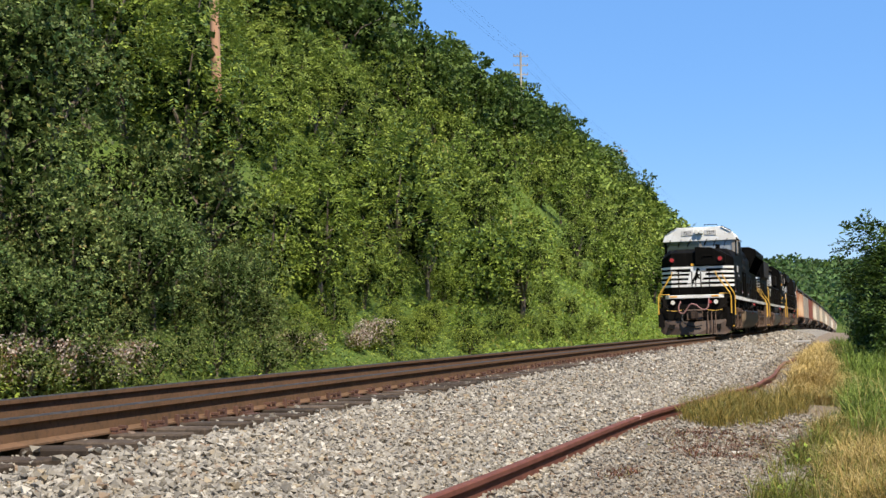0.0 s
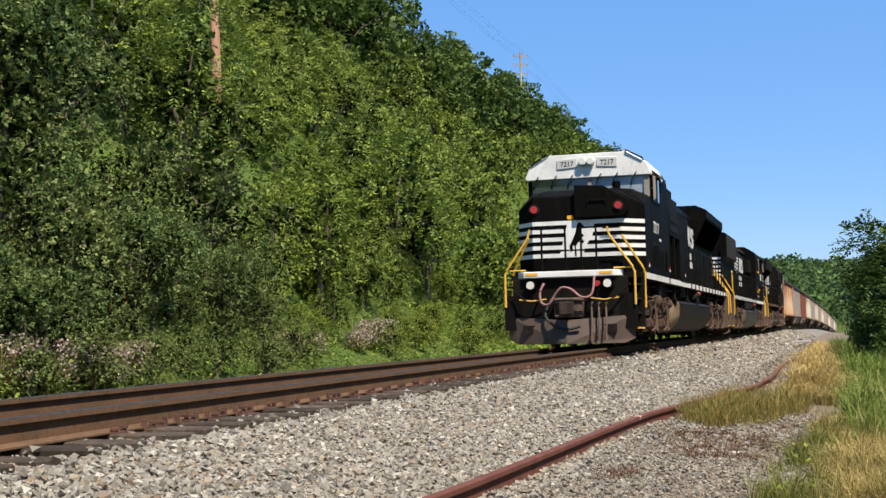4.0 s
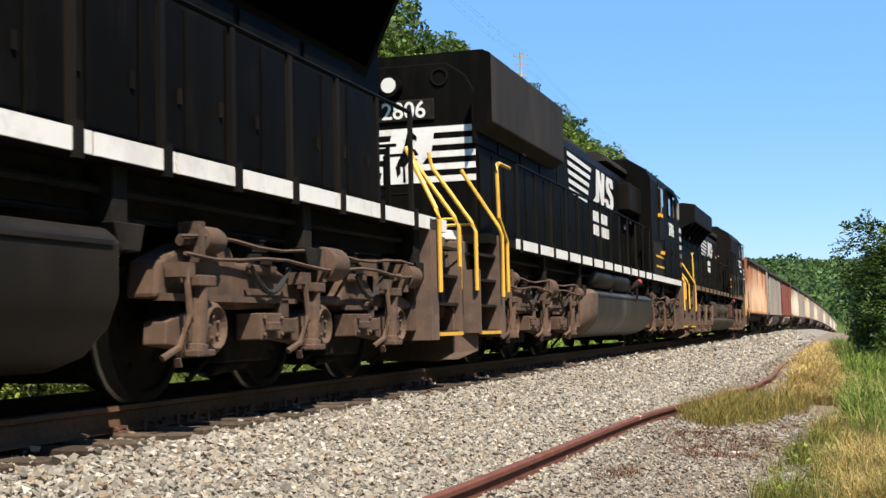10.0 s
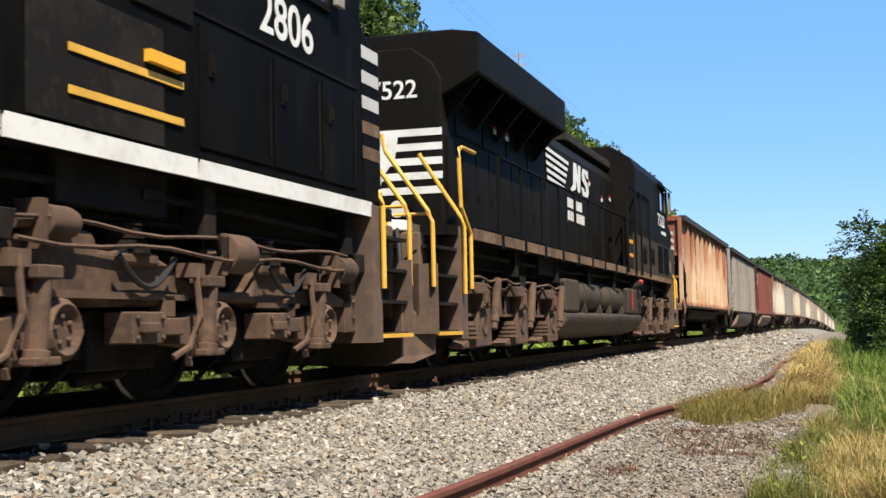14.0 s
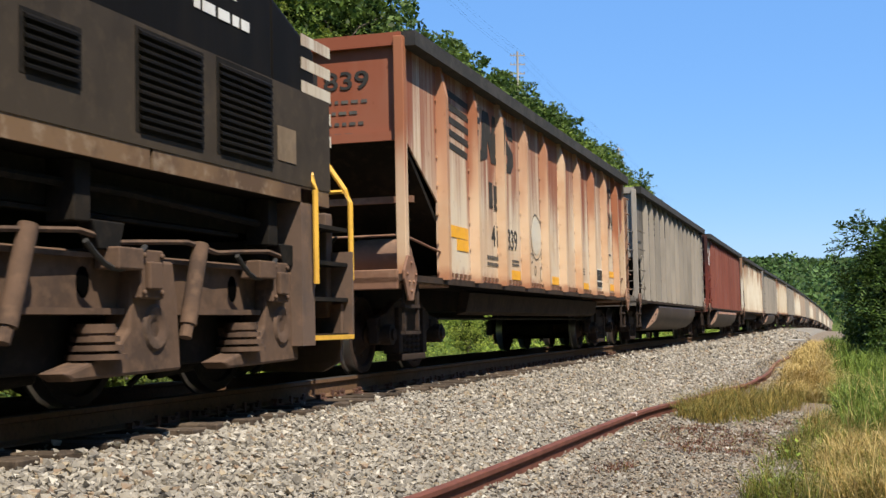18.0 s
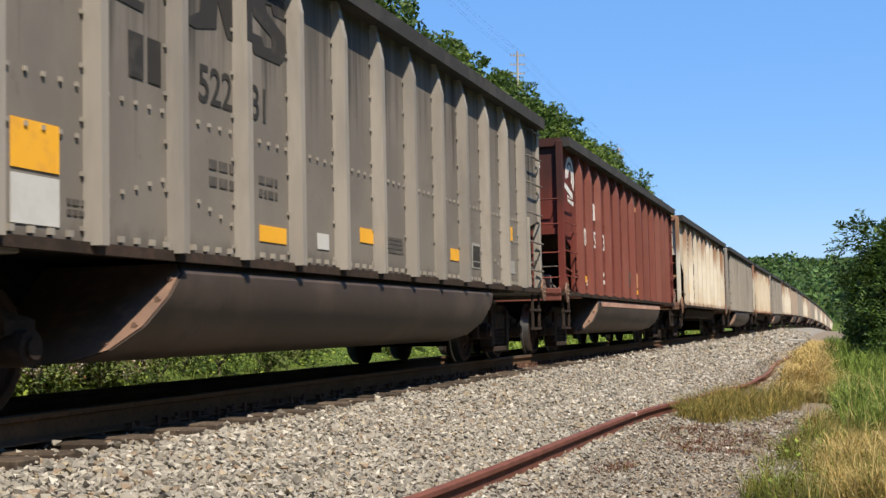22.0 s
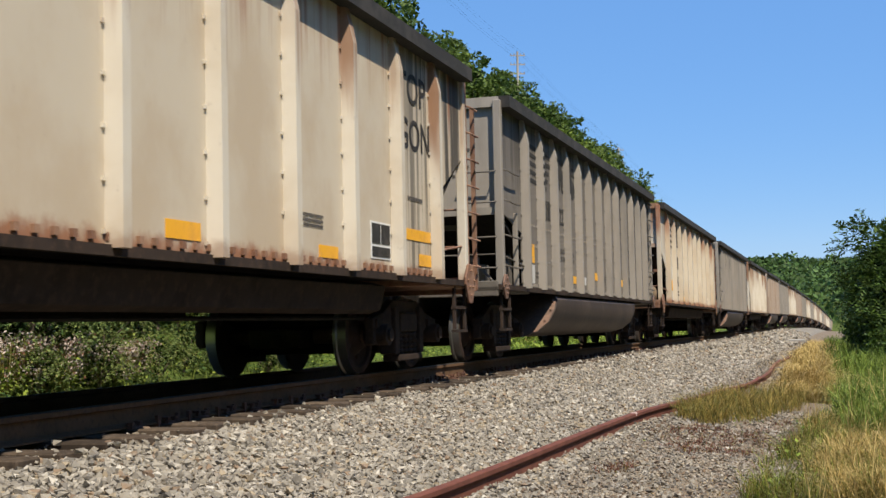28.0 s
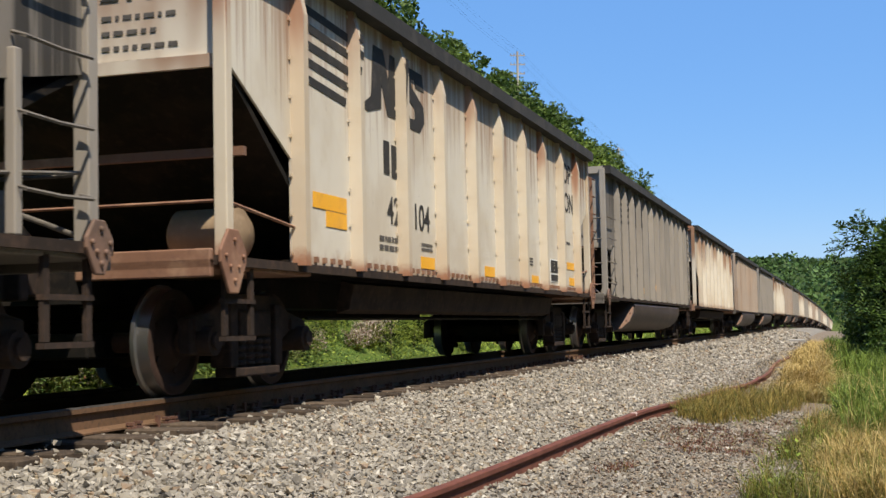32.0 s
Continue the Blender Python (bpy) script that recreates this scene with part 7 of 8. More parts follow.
        part("latch", Mesh().box(hw + 0.03, hw + 0.05, *span(u + w - 0.1, u + w - 0.06), 2.2, 2.32), M_BLACK_DUSTY, hood)
        u += w + 0.05
    u = h0 + 0.4
    while u < h1 - 1.0:
        part("upper_panel", Mesh().box(hw, hw + 0.018, *span(u, u + 1.25), 3.02, top - 0.5), body, hood, bevel=0.008)
        u += 1.35
    for u0, u1, w, z1, nm in cfg["roof"]:
        part(nm, Mesh().prism([(w, top - 0.1), (w, z1 - 0.14), (w - 0.2, z1), (-w + 0.2, z1), (-w, z1 - 0.14), (-w, top - 0.1)], Y(u0), Y(u1), "y"), body if cfg["nose_first"] else M_HOOD_TOP, hood, bevel=0.015)
    for u in cfg["stacks"]:
        part("exhaust_stack", Mesh().box(-0.4, 0.4, *span(u, u + 0.7), top - 0.05, top + 0.16), M_SOOT_SHADE, hood, bevel=0.02)
    # radiator housing
    r0, r1, rw, rl, rz0, rz1 = cfg["radiator"]
    drop = 0.58 if cfg.get("tank_pockets") else 0.42
    sec = [(hw, rz0), (rw, rz1 - drop), (rw, rz1 - (0.06 if drop > 0.5 else 0.16)), (rw - 0.35, rz1), (-rw + 0.35, rz1), (-rw, rz1 - (0.06 if drop > 0.5 else 0.16)), (-rw, rz1 - drop), (-hw, rz0)]
    if cfg["seed"] == 2:
        sec = [(hw, rz0), (rw, rz0 + 0.12), (rw, rz1 - 0.06), (rw - 0.12, rz1), (-rw + 0.12, rz1), (-rw, rz1 - 0.06), (-rw, rz0 + 0.12), (-hw, rz0)]
        part("radiator_end", Mesh().prism(sec, Y(r1) - 0.015, Y(r1) - 0.002, "y"), body, lo, "black end of the radiator housing")
    rad = part("radiator_housing", Mesh().prism(sec, Y(r0), Y(r1), "y"), M_HOOD_TOP if cfg["seed"] == 2 else body, lo, "flared radiator housing", bevel=0.02)
    for s in (-1, 1):
        nx, nz = rz1 - drop - rz0, -(rw - hw)
        ln = math.hypot(nx, nz)
        nx, nz = nx / ln * 0.012, nz / ln * 0.012
        q = [(hw + (rw - hw) * 0.1, rz0 + (rz1 - drop - rz0) * 0.1), (hw + (rw - hw) * 0.93, rz0 + (rz1 - drop - rz0) * 0.93)]
        if rl:
            part("radiator_screen", Mesh().prism([(s * q[0][0], q[0][1]), (s * q[1][0], q[1][1]), (s * (q[1][0] + nx), q[1][1] + nz), (s * (q[0][0] + nx), q[0][1] + nz)], Y(r0 + 0.15), Y(r1 - 0.15), "y"), M_OPENING_SHADE, rad, "black intake screen")
    # cab
    c0, c1 = cfg["cab"]
    ct = cfg["cab_top"]
    W = 1.5
    cab_out = [(W, deck), (W, ct - 0.5), (W - 0.1, ct - 0.28), (W - 0.55, ct), (-W + 0.55, ct), (-W + 0.1, ct - 0.28), (-W, ct - 0.5), (-W, deck)]
    cab = part("cab", Mesh().prism(cab_out, Y(c0), Y(c1), "y"), body, lo, "black wide cab", bevel=0.02)
    # side windows
    for u0, u1 in cfg["cab_windows"]:
        part("side_window", Mesh().box(W - 0.01, W + 0.012, *span(u0, u1), ct - 1.15, ct - 0.56), M_GLASS, cab, "dark cab side window")
        fr = Mesh().box(W, W + 0.03, *span(u0 - 0.05, u1 + 0.05), ct - 1.21, ct - 1.15).box(W, W + 0.03, *span(u0 - 0.05, u1 + 0.05), ct - 0.56, ct - 0.5).box(W, W + 0.03, *span(u0 - 0.05, u0), ct - 1.2, ct - 0.5).box(W, W + 0.03, *span(u1, u1 + 0.05), ct - 1.2, ct - 0.5)
        part("window_frame", fr, M_BLACK_DUSTY, cab, "window frame")
    part("sunshade", Mesh().prism([(W, ct - 0.42), (W + 0.16, ct - 0.56), (W + 0.15, ct - 0.59), (W, ct - 0.46)], *span(cfg["cab_windows"][0][0] - 0.1, cfg["cab_windows"][-1][1] + 0.1), "y"), M_BLACK_DUSTY, cab, "sunshade above the windows")
    part("mirror", Mesh().box(W + 0.05, W + 0.1, *span(cfg["cab_windows"][0][0] - 0.2, cfg["cab_windows"][0][0] - 0.02), ct - 1.15, ct - 0.6).box(W, W + 0.06, *span(cfg["cab_windows"][0][0] - 0.12, cfg["cab_windows"][0][0] - 0.08), ct - 0.9, ct - 0.86), M_GREY_RIB, cab, "grey wind deflector and mirror", bevel=0.01)
    # nose
    n0 = cfg["nose"]
    nt = cfg["nose_top"]
    plan = [(W, c0), (W, n0 + 0.5), (1.05, n0), (-1.05, n0), (-W, n0 + 0.5), (-W, c0)]
    nose = Mesh()
    m = len(plan)
    v = [(x, Y(u), deck) for x, u in plan] + [(x, Y(u), nt - (0.42 if abs(x) > 1.2 and u < c0 - 0.05 else 0.12) - (0.0 if u > n0 + 0.1 else 0.05)) for x, u in plan] + [(x * 0.8, Y(u + (c0 - u) * 0.25), nt) for x, u in plan]
    f = [tuple(range(m))] + [(i + m * j, (i + 1) % m + m * j, (i + 1) % m + m * j + m, i + m * j + m) for j in range(2) for i in range(m)] + [tuple(range(2 * m, 3 * m))]
    nose.add(v, f)
    part("nose", nose, body, lo, "black short nose", bevel=0.03)
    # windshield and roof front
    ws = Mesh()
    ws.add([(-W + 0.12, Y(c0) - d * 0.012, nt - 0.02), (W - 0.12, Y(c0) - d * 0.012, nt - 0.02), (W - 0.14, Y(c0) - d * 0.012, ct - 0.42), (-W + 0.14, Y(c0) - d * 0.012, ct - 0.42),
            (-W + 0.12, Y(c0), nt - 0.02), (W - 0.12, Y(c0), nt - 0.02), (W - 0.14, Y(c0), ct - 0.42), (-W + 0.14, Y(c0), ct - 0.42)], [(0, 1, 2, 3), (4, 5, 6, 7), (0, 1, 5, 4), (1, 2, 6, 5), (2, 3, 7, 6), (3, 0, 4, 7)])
    # the leading nose gets the glass with the sky reflection coloured in
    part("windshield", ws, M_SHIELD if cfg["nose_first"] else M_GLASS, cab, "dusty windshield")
    # louvres, steps and small plates
    for u0, u1, z0, z1 in cfg["louvres"]:
        part("vent_frame", Mesh().box(W, W + 0.01, *span(u0 - 0.04, u1 + 0.04), z0 - 0.04, z1 + 0.04), M_SOOT_SHADE, lo, "dark louvred vent")
        z = z0
        while z < z1:
            part("slat", Mesh().prism([(W + 0.01, z), (W + 0.035, z - 0.01), (W + 0.035, z + 0.008), (W + 0.01, z + 0.03)], *span(u0, u1), "y"), body, lo)
            z += 0.055
    # walkway rails
    g0, g1 = cfg["rail"]
    rz = deck + 1.08
    k = g0
    posts = []
    while k <= g1 + 0.01:
        posts.append(k)
        k += cfg["post_step"]
    for s in (1, -1):
        for u in posts:
            part("stanchion", Mesh().box(s * 1.44, s * 1.475, Y(u) - 0.035, Y(u) + 0.035, deck - 0.1, rz).box(s * 1.475, s * 1.52, Y(u) - 0.045, Y(u) + 0.045, deck - 0.16, deck + 0.06), M_BLACK_DUSTY, lo)
        part("hand_rail", Mesh().tube([(s * 1.46, Y(posts[0]), rz), (s * 1.46, Y(posts[-1]), rz)], 0.022, 6), M_BLACK, lo, "black walkway handrail")
    # end platforms, pilots, steps, yellow rails
    for end in (0, 1):
        u_end = 0.35 if end == 0 else L - 0.35
        way = -1 if end == 0 else 1   # towards that end, in u

        def E(k):
            return Y(u_end - way * k)

        pl = part("pilot", Mesh().box(-1.3, 1.3, min(E(0.0), E(0.16)), max(E(0.0), E(0.16)), 0.6, 1.56), M_BLACK_DUSTY if cfg["nose_first"] and end == 0 else cfg["pilot"], lo, "pilot plate below the end platform", bevel=0.015)
        part("anticlimber", Mesh().prism([(-1.02, E(-0.12)), (1.02, E(-0.12)), (1.2, E(0.1)), (-1.2, E(0.1))], deck - 0.1, deck + 0.04 if end == 0 else deck + 0.02, "z"), M_WHITE, lo, "white end sill", bevel=0.015)
        for x in (-0.98, 0.7):
            part("end_sill_marker", Mesh().box(x, x + 0.28, min(E(-0.12), E(-0.13)), max(E(-0.12), E(-0.13)), deck - 0.05, deck + 0.01), M_PLACARD, lo, "yellow reflector on the end sill")
        plow = Mesh()
        for s in (-1, 1):
            plow.add([(0, E(-0.34), 0.62), (s * 1.42, E(0.06), 0.72), (s * 1.42, E(0.1), 0.2), (s * 1.2, E(0.0), 0.1), (0, E(-0.46), 0.1), (0, E(-0.28), 0.62), (s * 1.42, E(0.12), 0.72), (s * 1.42, E(0.16), 0.2), (s * 1.2, E(0.06), 0.1), (0, E(-0.4), 0.1)],
                     [(0, 1, 2, 3, 4), (5, 6, 7, 8, 9), (0, 1, 6, 5), (1, 2, 7, 6), (2, 3, 8, 7), (3, 4, 9, 8), (4, 0, 5, 9)])
        part("snow_plow", plow, M_PLOW if cfg["nose_first"] and end == 0 else cfg["pilot"], lo, "worn steel plow with rusty patches")
        for x in (-1.05, 0.6):
            # a dark block paints the shaded opening
            part("plow_window", Mesh().box(x, x + 0.45, min(E(-0.02), E(-0.16)), max(E(-0.02), E(-0.16)), 0.35, 0.52), M_SOOT_SHADE, lo, "rectangular opening in the plow")
        coupler(lo, E(-0.55), -1 if (d > 0) == (end == 0) else 1)
        part("draft_box", Mesh().box(-0.32, 0.32, min(E(-0.22), E(0.1)), max(E(-0.22), E(0.1)), 0.68, 1.12), M_PILOT, lo, "rusty draft-gear box", bevel=0.03)
        # hoses
        for x in (0.52, 0.68, 0.84):
            part("brake_hose", Mesh().tube(smooth_path([(x, E(-0.02), 1.0), (x, E(-0.2), 0.95), (x + 0.02, E(-0.3), 0.6), (x + 0.01, E(-0.34), 0.22)], 4), 0.022, 7).cyl((x + 0.01, E(-0.34), 0.16), (x + 0.01, E(-0.34), 0.26), 0.04, 8), M_PILOT, lo, "hanging brake hose with a metal end")
        part("coupled_hose", Mesh().tube(smooth_path([(-0.4, E(-0.1), 1.1), (-0.5, E(-0.3), 0.75), (-0.3, E(-0.42), 0.52), (0.0, E(-0.45), 0.42), (0.3, E(-0.4), 0.48)]), 0.03, 8), M_RUBBER, lo, "black brake hose")
        part("uncoupling_lever", Mesh().tube([(-1.25, E(-0.1), 1.3), (-0.9, E(-0.22), 1.02), (0.0, E(-0.25), 1.06), (0.9, E(-0.22), 1.02), (1.3, E(-0.1), 1.35)], 0.018, 6), M_BLACK_DUSTY, lo)
        for s in (-1, 1):
            # stair wells
            wellm = cfg["pilot"] if not cfg["nose_first"] or end == 1 else M_BLACK_DUSTY
            sw = part("step_well", Mesh().box(s * 1.1, s * 1.13, min(E(0.02), E(0.95)), max(E(0.02), E(0.95)), 0.42, deck), wellm, lo, "corner step well")
            part("step_side", Mesh().box(s * 1.1, s * 1.5, min(E(0.93), E(1.2)), max(E(0.93), E(1.2)), 0.36, deck), wellm, sw, "side plate of the step well")
            part("step_side", Mesh().box(s * 1.1, s * 1.5, min(E(0.0), E(0.04)), max(E(0.0), E(0.04)), 0.42, 1.2), wellm, sw, "side plate of the step well")
            for i, z in enumerate((0.42, 0.74, 1.06, 1.38)):
                part("step", Mesh().box(s * 1.13, s * 1.46, min(E(0.04), E(0.93)), max(E(0.04), E(0.93)), z, z + 0.035), M_SOOT_SHADE, sw)
            part("step_edge", Mesh().box(s * 1.46, s * 1.515, min(E(0.04), E(0.93)), max(E(0.04), E(0.93)), 0.4, 0.44), M_YELLOW, sw, "worn yellow step edge")
            part("corner_rail", Mesh().tube([(s * 0.88, E(-0.02), deck + 1.0), (s * 0.93, E(-0.03), deck + 0.8), (s * 1.42, E(-0.03), deck + 0.1), (s * 1.47, E(-0.03), deck - 0.02), (s * 1.47, E(-0.03), deck - 0.74)], 0.026, 8), M_YELLOW, lo, "bent yellow grab rail", smooth=True)
            part("corner_rail", Mesh().tube([(s * 1.08, E(0.72), deck + 0.86), (s * 1.12, E(0.74), deck + 0.78), (s * 1.5, E(0.96), deck + 0.12), (s * 1.54, E(0.98), deck), (s * 1.54, E(0.98), deck - 0.8)], 0.026, 8), M_YELLOW, lo, "bent yellow grab rail", smooth=True)
            if end == 1 and not cfg["nose_first"]:
                part("side_rail", Mesh().tube([(s * 1.5, E(1.4), 0.95), (s * 1.5, E(1.4), 1.62), (s * 1.49, E(1.04), 1.92), (s * 1.48, E(1.02), 2.5), (s * 1.47, E(1.1), 2.63), (s * 1.44, E(1.3), 2.67), (s * 1.4, E(2.0), 2.69)], 0.026, 8), M_YELLOW, lo, "bent yellow side rail", smooth=True)
            part("rail_brace", Mesh().tube([(s * 1.0, E(0.02), deck + 0.08), (s * 1.42, E(0.03), deck + 0.08)], 0.02, 6), M_YELLOW, lo)
            part("ditch_light", Mesh().cyl((s * 0.87, E(-0.12), 1.42), (s * 0.87, E(0.12), 1.42), 0.125, 16).cyl((s * 0.87, E(0.0), 1.42), (s * 0.87, E(0.3), 1.3), 0.16, 12), M_BLACK, lo, "black ditch light housing", smooth=True)
            part("ditch_lens", Mesh().cyl((s * 0.87, E(-0.13), 1.42), (s * 0.87, E(-0.11), 1.42), 0.09, 16), M_LENS, lo, "clear ditch light lens")
        for x in (-0.62, -0.08, 0.28, 0.62):
            part("end_post", Mesh().box(x - 0.02, x + 0.02, min(E(0.0), E(0.04)), max(E(0.0), E(0.04)), deck, deck + 1.0), M_BLACK, lo)
        part("end_rail", Mesh().tube([(-0.72, E(0.02), deck + 1.0), (-0.08, E(0.02), deck + 1.0)], 0.022, 6).tube([(0.28, E(0.02), deck + 1.0), (0.72, E(0.02), deck + 1.0)], 0.022, 6).tube([(-0.62, E(0.02), deck + 0.5), (0.62, E(0.02), deck + 0.5)], 0.02, 6), M_BLACK, lo, "black end handrails")
    return lo, wheels, Y, span


def end_stripes(lo, plane_y, x0, x1, z0, z1, way, chamfer=None):
    """White stripes round a black end, with a plain dark figure shape on a white field."""
    n = 5
    h = (z1 - z0) / (n * 2 - 1)
    for i in range(n):
        z = z0 + 2 * i * h
        me = Mesh().box(x0, x1, min(plane_y, plane_y + way * 0.006), max(plane_y, plane_y + way * 0.006), z, z + h)
        if chamfer:
            for s in (-1, 1):
                xa, ya, xb, yb = chamfer
                o = 0.006
                me.add([(s * xa, ya - o, z), (s * xb, yb - o, z), (s * xb, yb - o, z + h), (s * xa, ya - o, z + h), (s * (xa + 0.0), ya + 0.03, z), (s * (xb - 0.02), yb, z), (s * (xb - 0.02), yb, z + h), (s * xa, ya + 0.03, z + h)], [(0, 1, 2, 3), (4, 5, 6, 7), (0, 1, 5, 4), (1, 2, 6, 5), (2, 3, 7, 6), (3, 0, 4, 7)])
        part("stripe", me, M_WHITE, lo, "white safety stripe")
    mid = (x0 + x1) / 2
    fld = Mesh().prism([(mid - 0.42, z0), (mid + 0.12, z0), (mid + 0.2, z0 + 0.3 * (z1 - z0)), (mid + 0.36, z0 + 0.55 * (z1 - z0)), (mid + 0.42, z1), (mid - 0.2, z1), (mid - 0.3, z0 + 0.55 * (z1 - z0)), (mid - 0.36, z0 + 0.3 * (z1 - z0))], plane_y, plane_y + way * 0.009, "y")
    part("white_field", fld, M_WHITE, lo, "white painted field")
    k = (z1 - z0)
    fig = [(0.0, 0.02), (0.06, 0.02), (0.04, 0.3), (0.14, 0.42), (0.26, 0.36), (0.3, 0.42), (0.2, 0.52), (0.3, 0.56), (0.26, 0.62), (0.16, 0.62), (0.2, 0.8), (0.3, 0.76), (0.3, 0.84), (0.18, 0.95), (0.1, 0.9), (0.02, 0.62), (-0.08, 0.44), (-0.16, 0.3), (-0.12, 0.12), (-0.05, 0.2), (-0.06, 0.32), (0.0, 0.3)]
    part("painted_figure", Mesh().prism([(mid - 0.06 + a * k * 0.9, z0 + b * k) for a, b in fig], plane_y + way * 0.009, plane_y + way * 0.013, "y"), M_BLACK, lo, "plain black shape on the white field")


def side_wording(lo, mat, w, y, z, k):
    """Two lines of plain letter-sized bars under the mark."""
    rnd = random.Random(4)
    for row, count in ((0, 7), (1, 8)):
        at, z1 = y, z - row * 0.28 * k
        for i in range(count):
            wide = rnd.uniform(0.17, 0.24) * k
            part("painted_bar", Mesh().prism([(at, z1 - 0.21 * k), (at + wide, z1 - 0.21 * k), (at + wide + 0.02 * k, z1), (at + 0.02 * k, z1)], w, w + 0.004, "x"), mat, lo)
            at += wide + 0.045 * k


TRAIN = []
L1, L1_WHEELS, Y1, S1 = loco(dict(length=24.4, d=1, nose_first=True, label="black freight locomotive with white stripes and white cab roof", seed=1, body=M_BLACK, sill=M_WHITE, truck=M_TRUCK_GREY, pilot=M_PILOT,
    sill_from=1.4, sill_to=23.5, sill_breaks=[1.9, 5.93, 6.24, 7.35, 10.92, 12.05, 13.1, 14.2, 15.3, 16.3, 17.3, 18.3, 19.3, 20.3, 21.4, 22.5], fuel=(8.2, 16.65), fuel_paint=M_FUEL, filler=4.3, boxes=[9.3, 4.6], trucks=(4.15, 20.1), hood=(9.4, 22.7, 1.0), hood_top=4.42,
    roof=[(5.0, 11.5, 0.92, 4.68, "roof_duct"), (12.3, 14.0, 0.75, 4.54, "roof_hatch")], stacks=[12.9], radiator=(16.2, 22.3, 1.48, True, 3.15, 4.54), cab=(2.9, 5.9), cab_top=4.66, cab_windows=[(3.2, 3.75), (3.95, 4.5)], nose=1.35, nose_top=3.68,
    louvres=[(3.0, 3.5, 1.95, 2.44), (3.58, 4.05, 1.95, 2.44), (4.58, 4.99, 1.88, 2.36)], rail=(10.92, 23.2), post_step=1.04))
L2, L2_WHEELS, Y2, S2 = loco(dict(length=22.9, d=-1, nose_first=False, label="black freight locomotive running long hood first, rusty trucks", seed=2, body=M_BLACK, sill=M_WHITE, truck=M_TRUCK, pilot=M_PILOT,
    sill_from=1.5, sill_to=20.6, sill_breaks=[5.0, 7.2, 8.3, 9.4, 10.5, 11.6, 12.7, 13.9, 15.1, 16.4, 17.7, 19.1], fuel=(7.3, 14.35), fuel_paint=M_FUEL_STREAKED, filler=2.4, boxes=[5.2], trucks=(4.4, 18.25), hood=(7.2, 20.83, 1.0), hood_top=4.2,
    roof=[(7.2, 10.0, 0.95, 4.34, "roof_duct"), (11.0, 12.6, 0.7, 4.34, "roof_hatch")], stacks=[12.8], radiator=(16.0, 20.8, 1.24, False, 3.2, 4.34), cab=(1.75, 7.2), cab_top=4.5, cab_windows=[(2.6, 3.2), (3.5, 4.1)], nose=0.75, nose_top=3.5, air_tanks=((10.5, 0.19), (12.5, 0.19)),
    louvres=[], rail=(7.4, 20.4), post_step=1.08))
L3, L3_WHEELS, Y3, S3 = loco(dict(length=22.9, d=-1, nose_first=False, label="dusty black freight locomotive with overhanging radiator wings", seed=3, body=M_BLACK_DUSTY, sill=M_SILL_DIRTY, truck=M_TRUCK, pilot=M_PILOT,
    sill_from=0.9, sill_to=21.0, sill_breaks=[4.0, 7.2, 8.5, 10.0, 12.0, 14.0, 16.0, 18.0, 19.5], fuel=(6.95, 15.3), fuel_paint=M_DUST_TANK, filler=0.55, boxes=[5.4, 15.6], trucks=(3.8, 18.2), hood=(7.6, 20.63, 1.0), hood_top=4.1, tank_pockets=True,
    roof=[(7.6, 12.5, 0.95, 4.3, "roof_duct")], stacks=[13.0], radiator=(15.2, 20.61, 1.5, True, 3.45, 4.3), cab=(2.1, 7.6), cab_top=4.52, cab_windows=[(2.3, 2.9), (3.1, 3.7)], nose=0.72, nose_top=3.3, air_tanks=((8.98, 0.3), (11.57, 0.3)),
    louvres=[(2.15, 3.04, 1.82, 2.45), (3.32, 4.17, 1.82, 2.43), (4.86, 5.39, 1.98, 2.27), (6.17, 6.69, 1.95, 2.27)], rail=(7.9, 20.6), post_step=1.3))


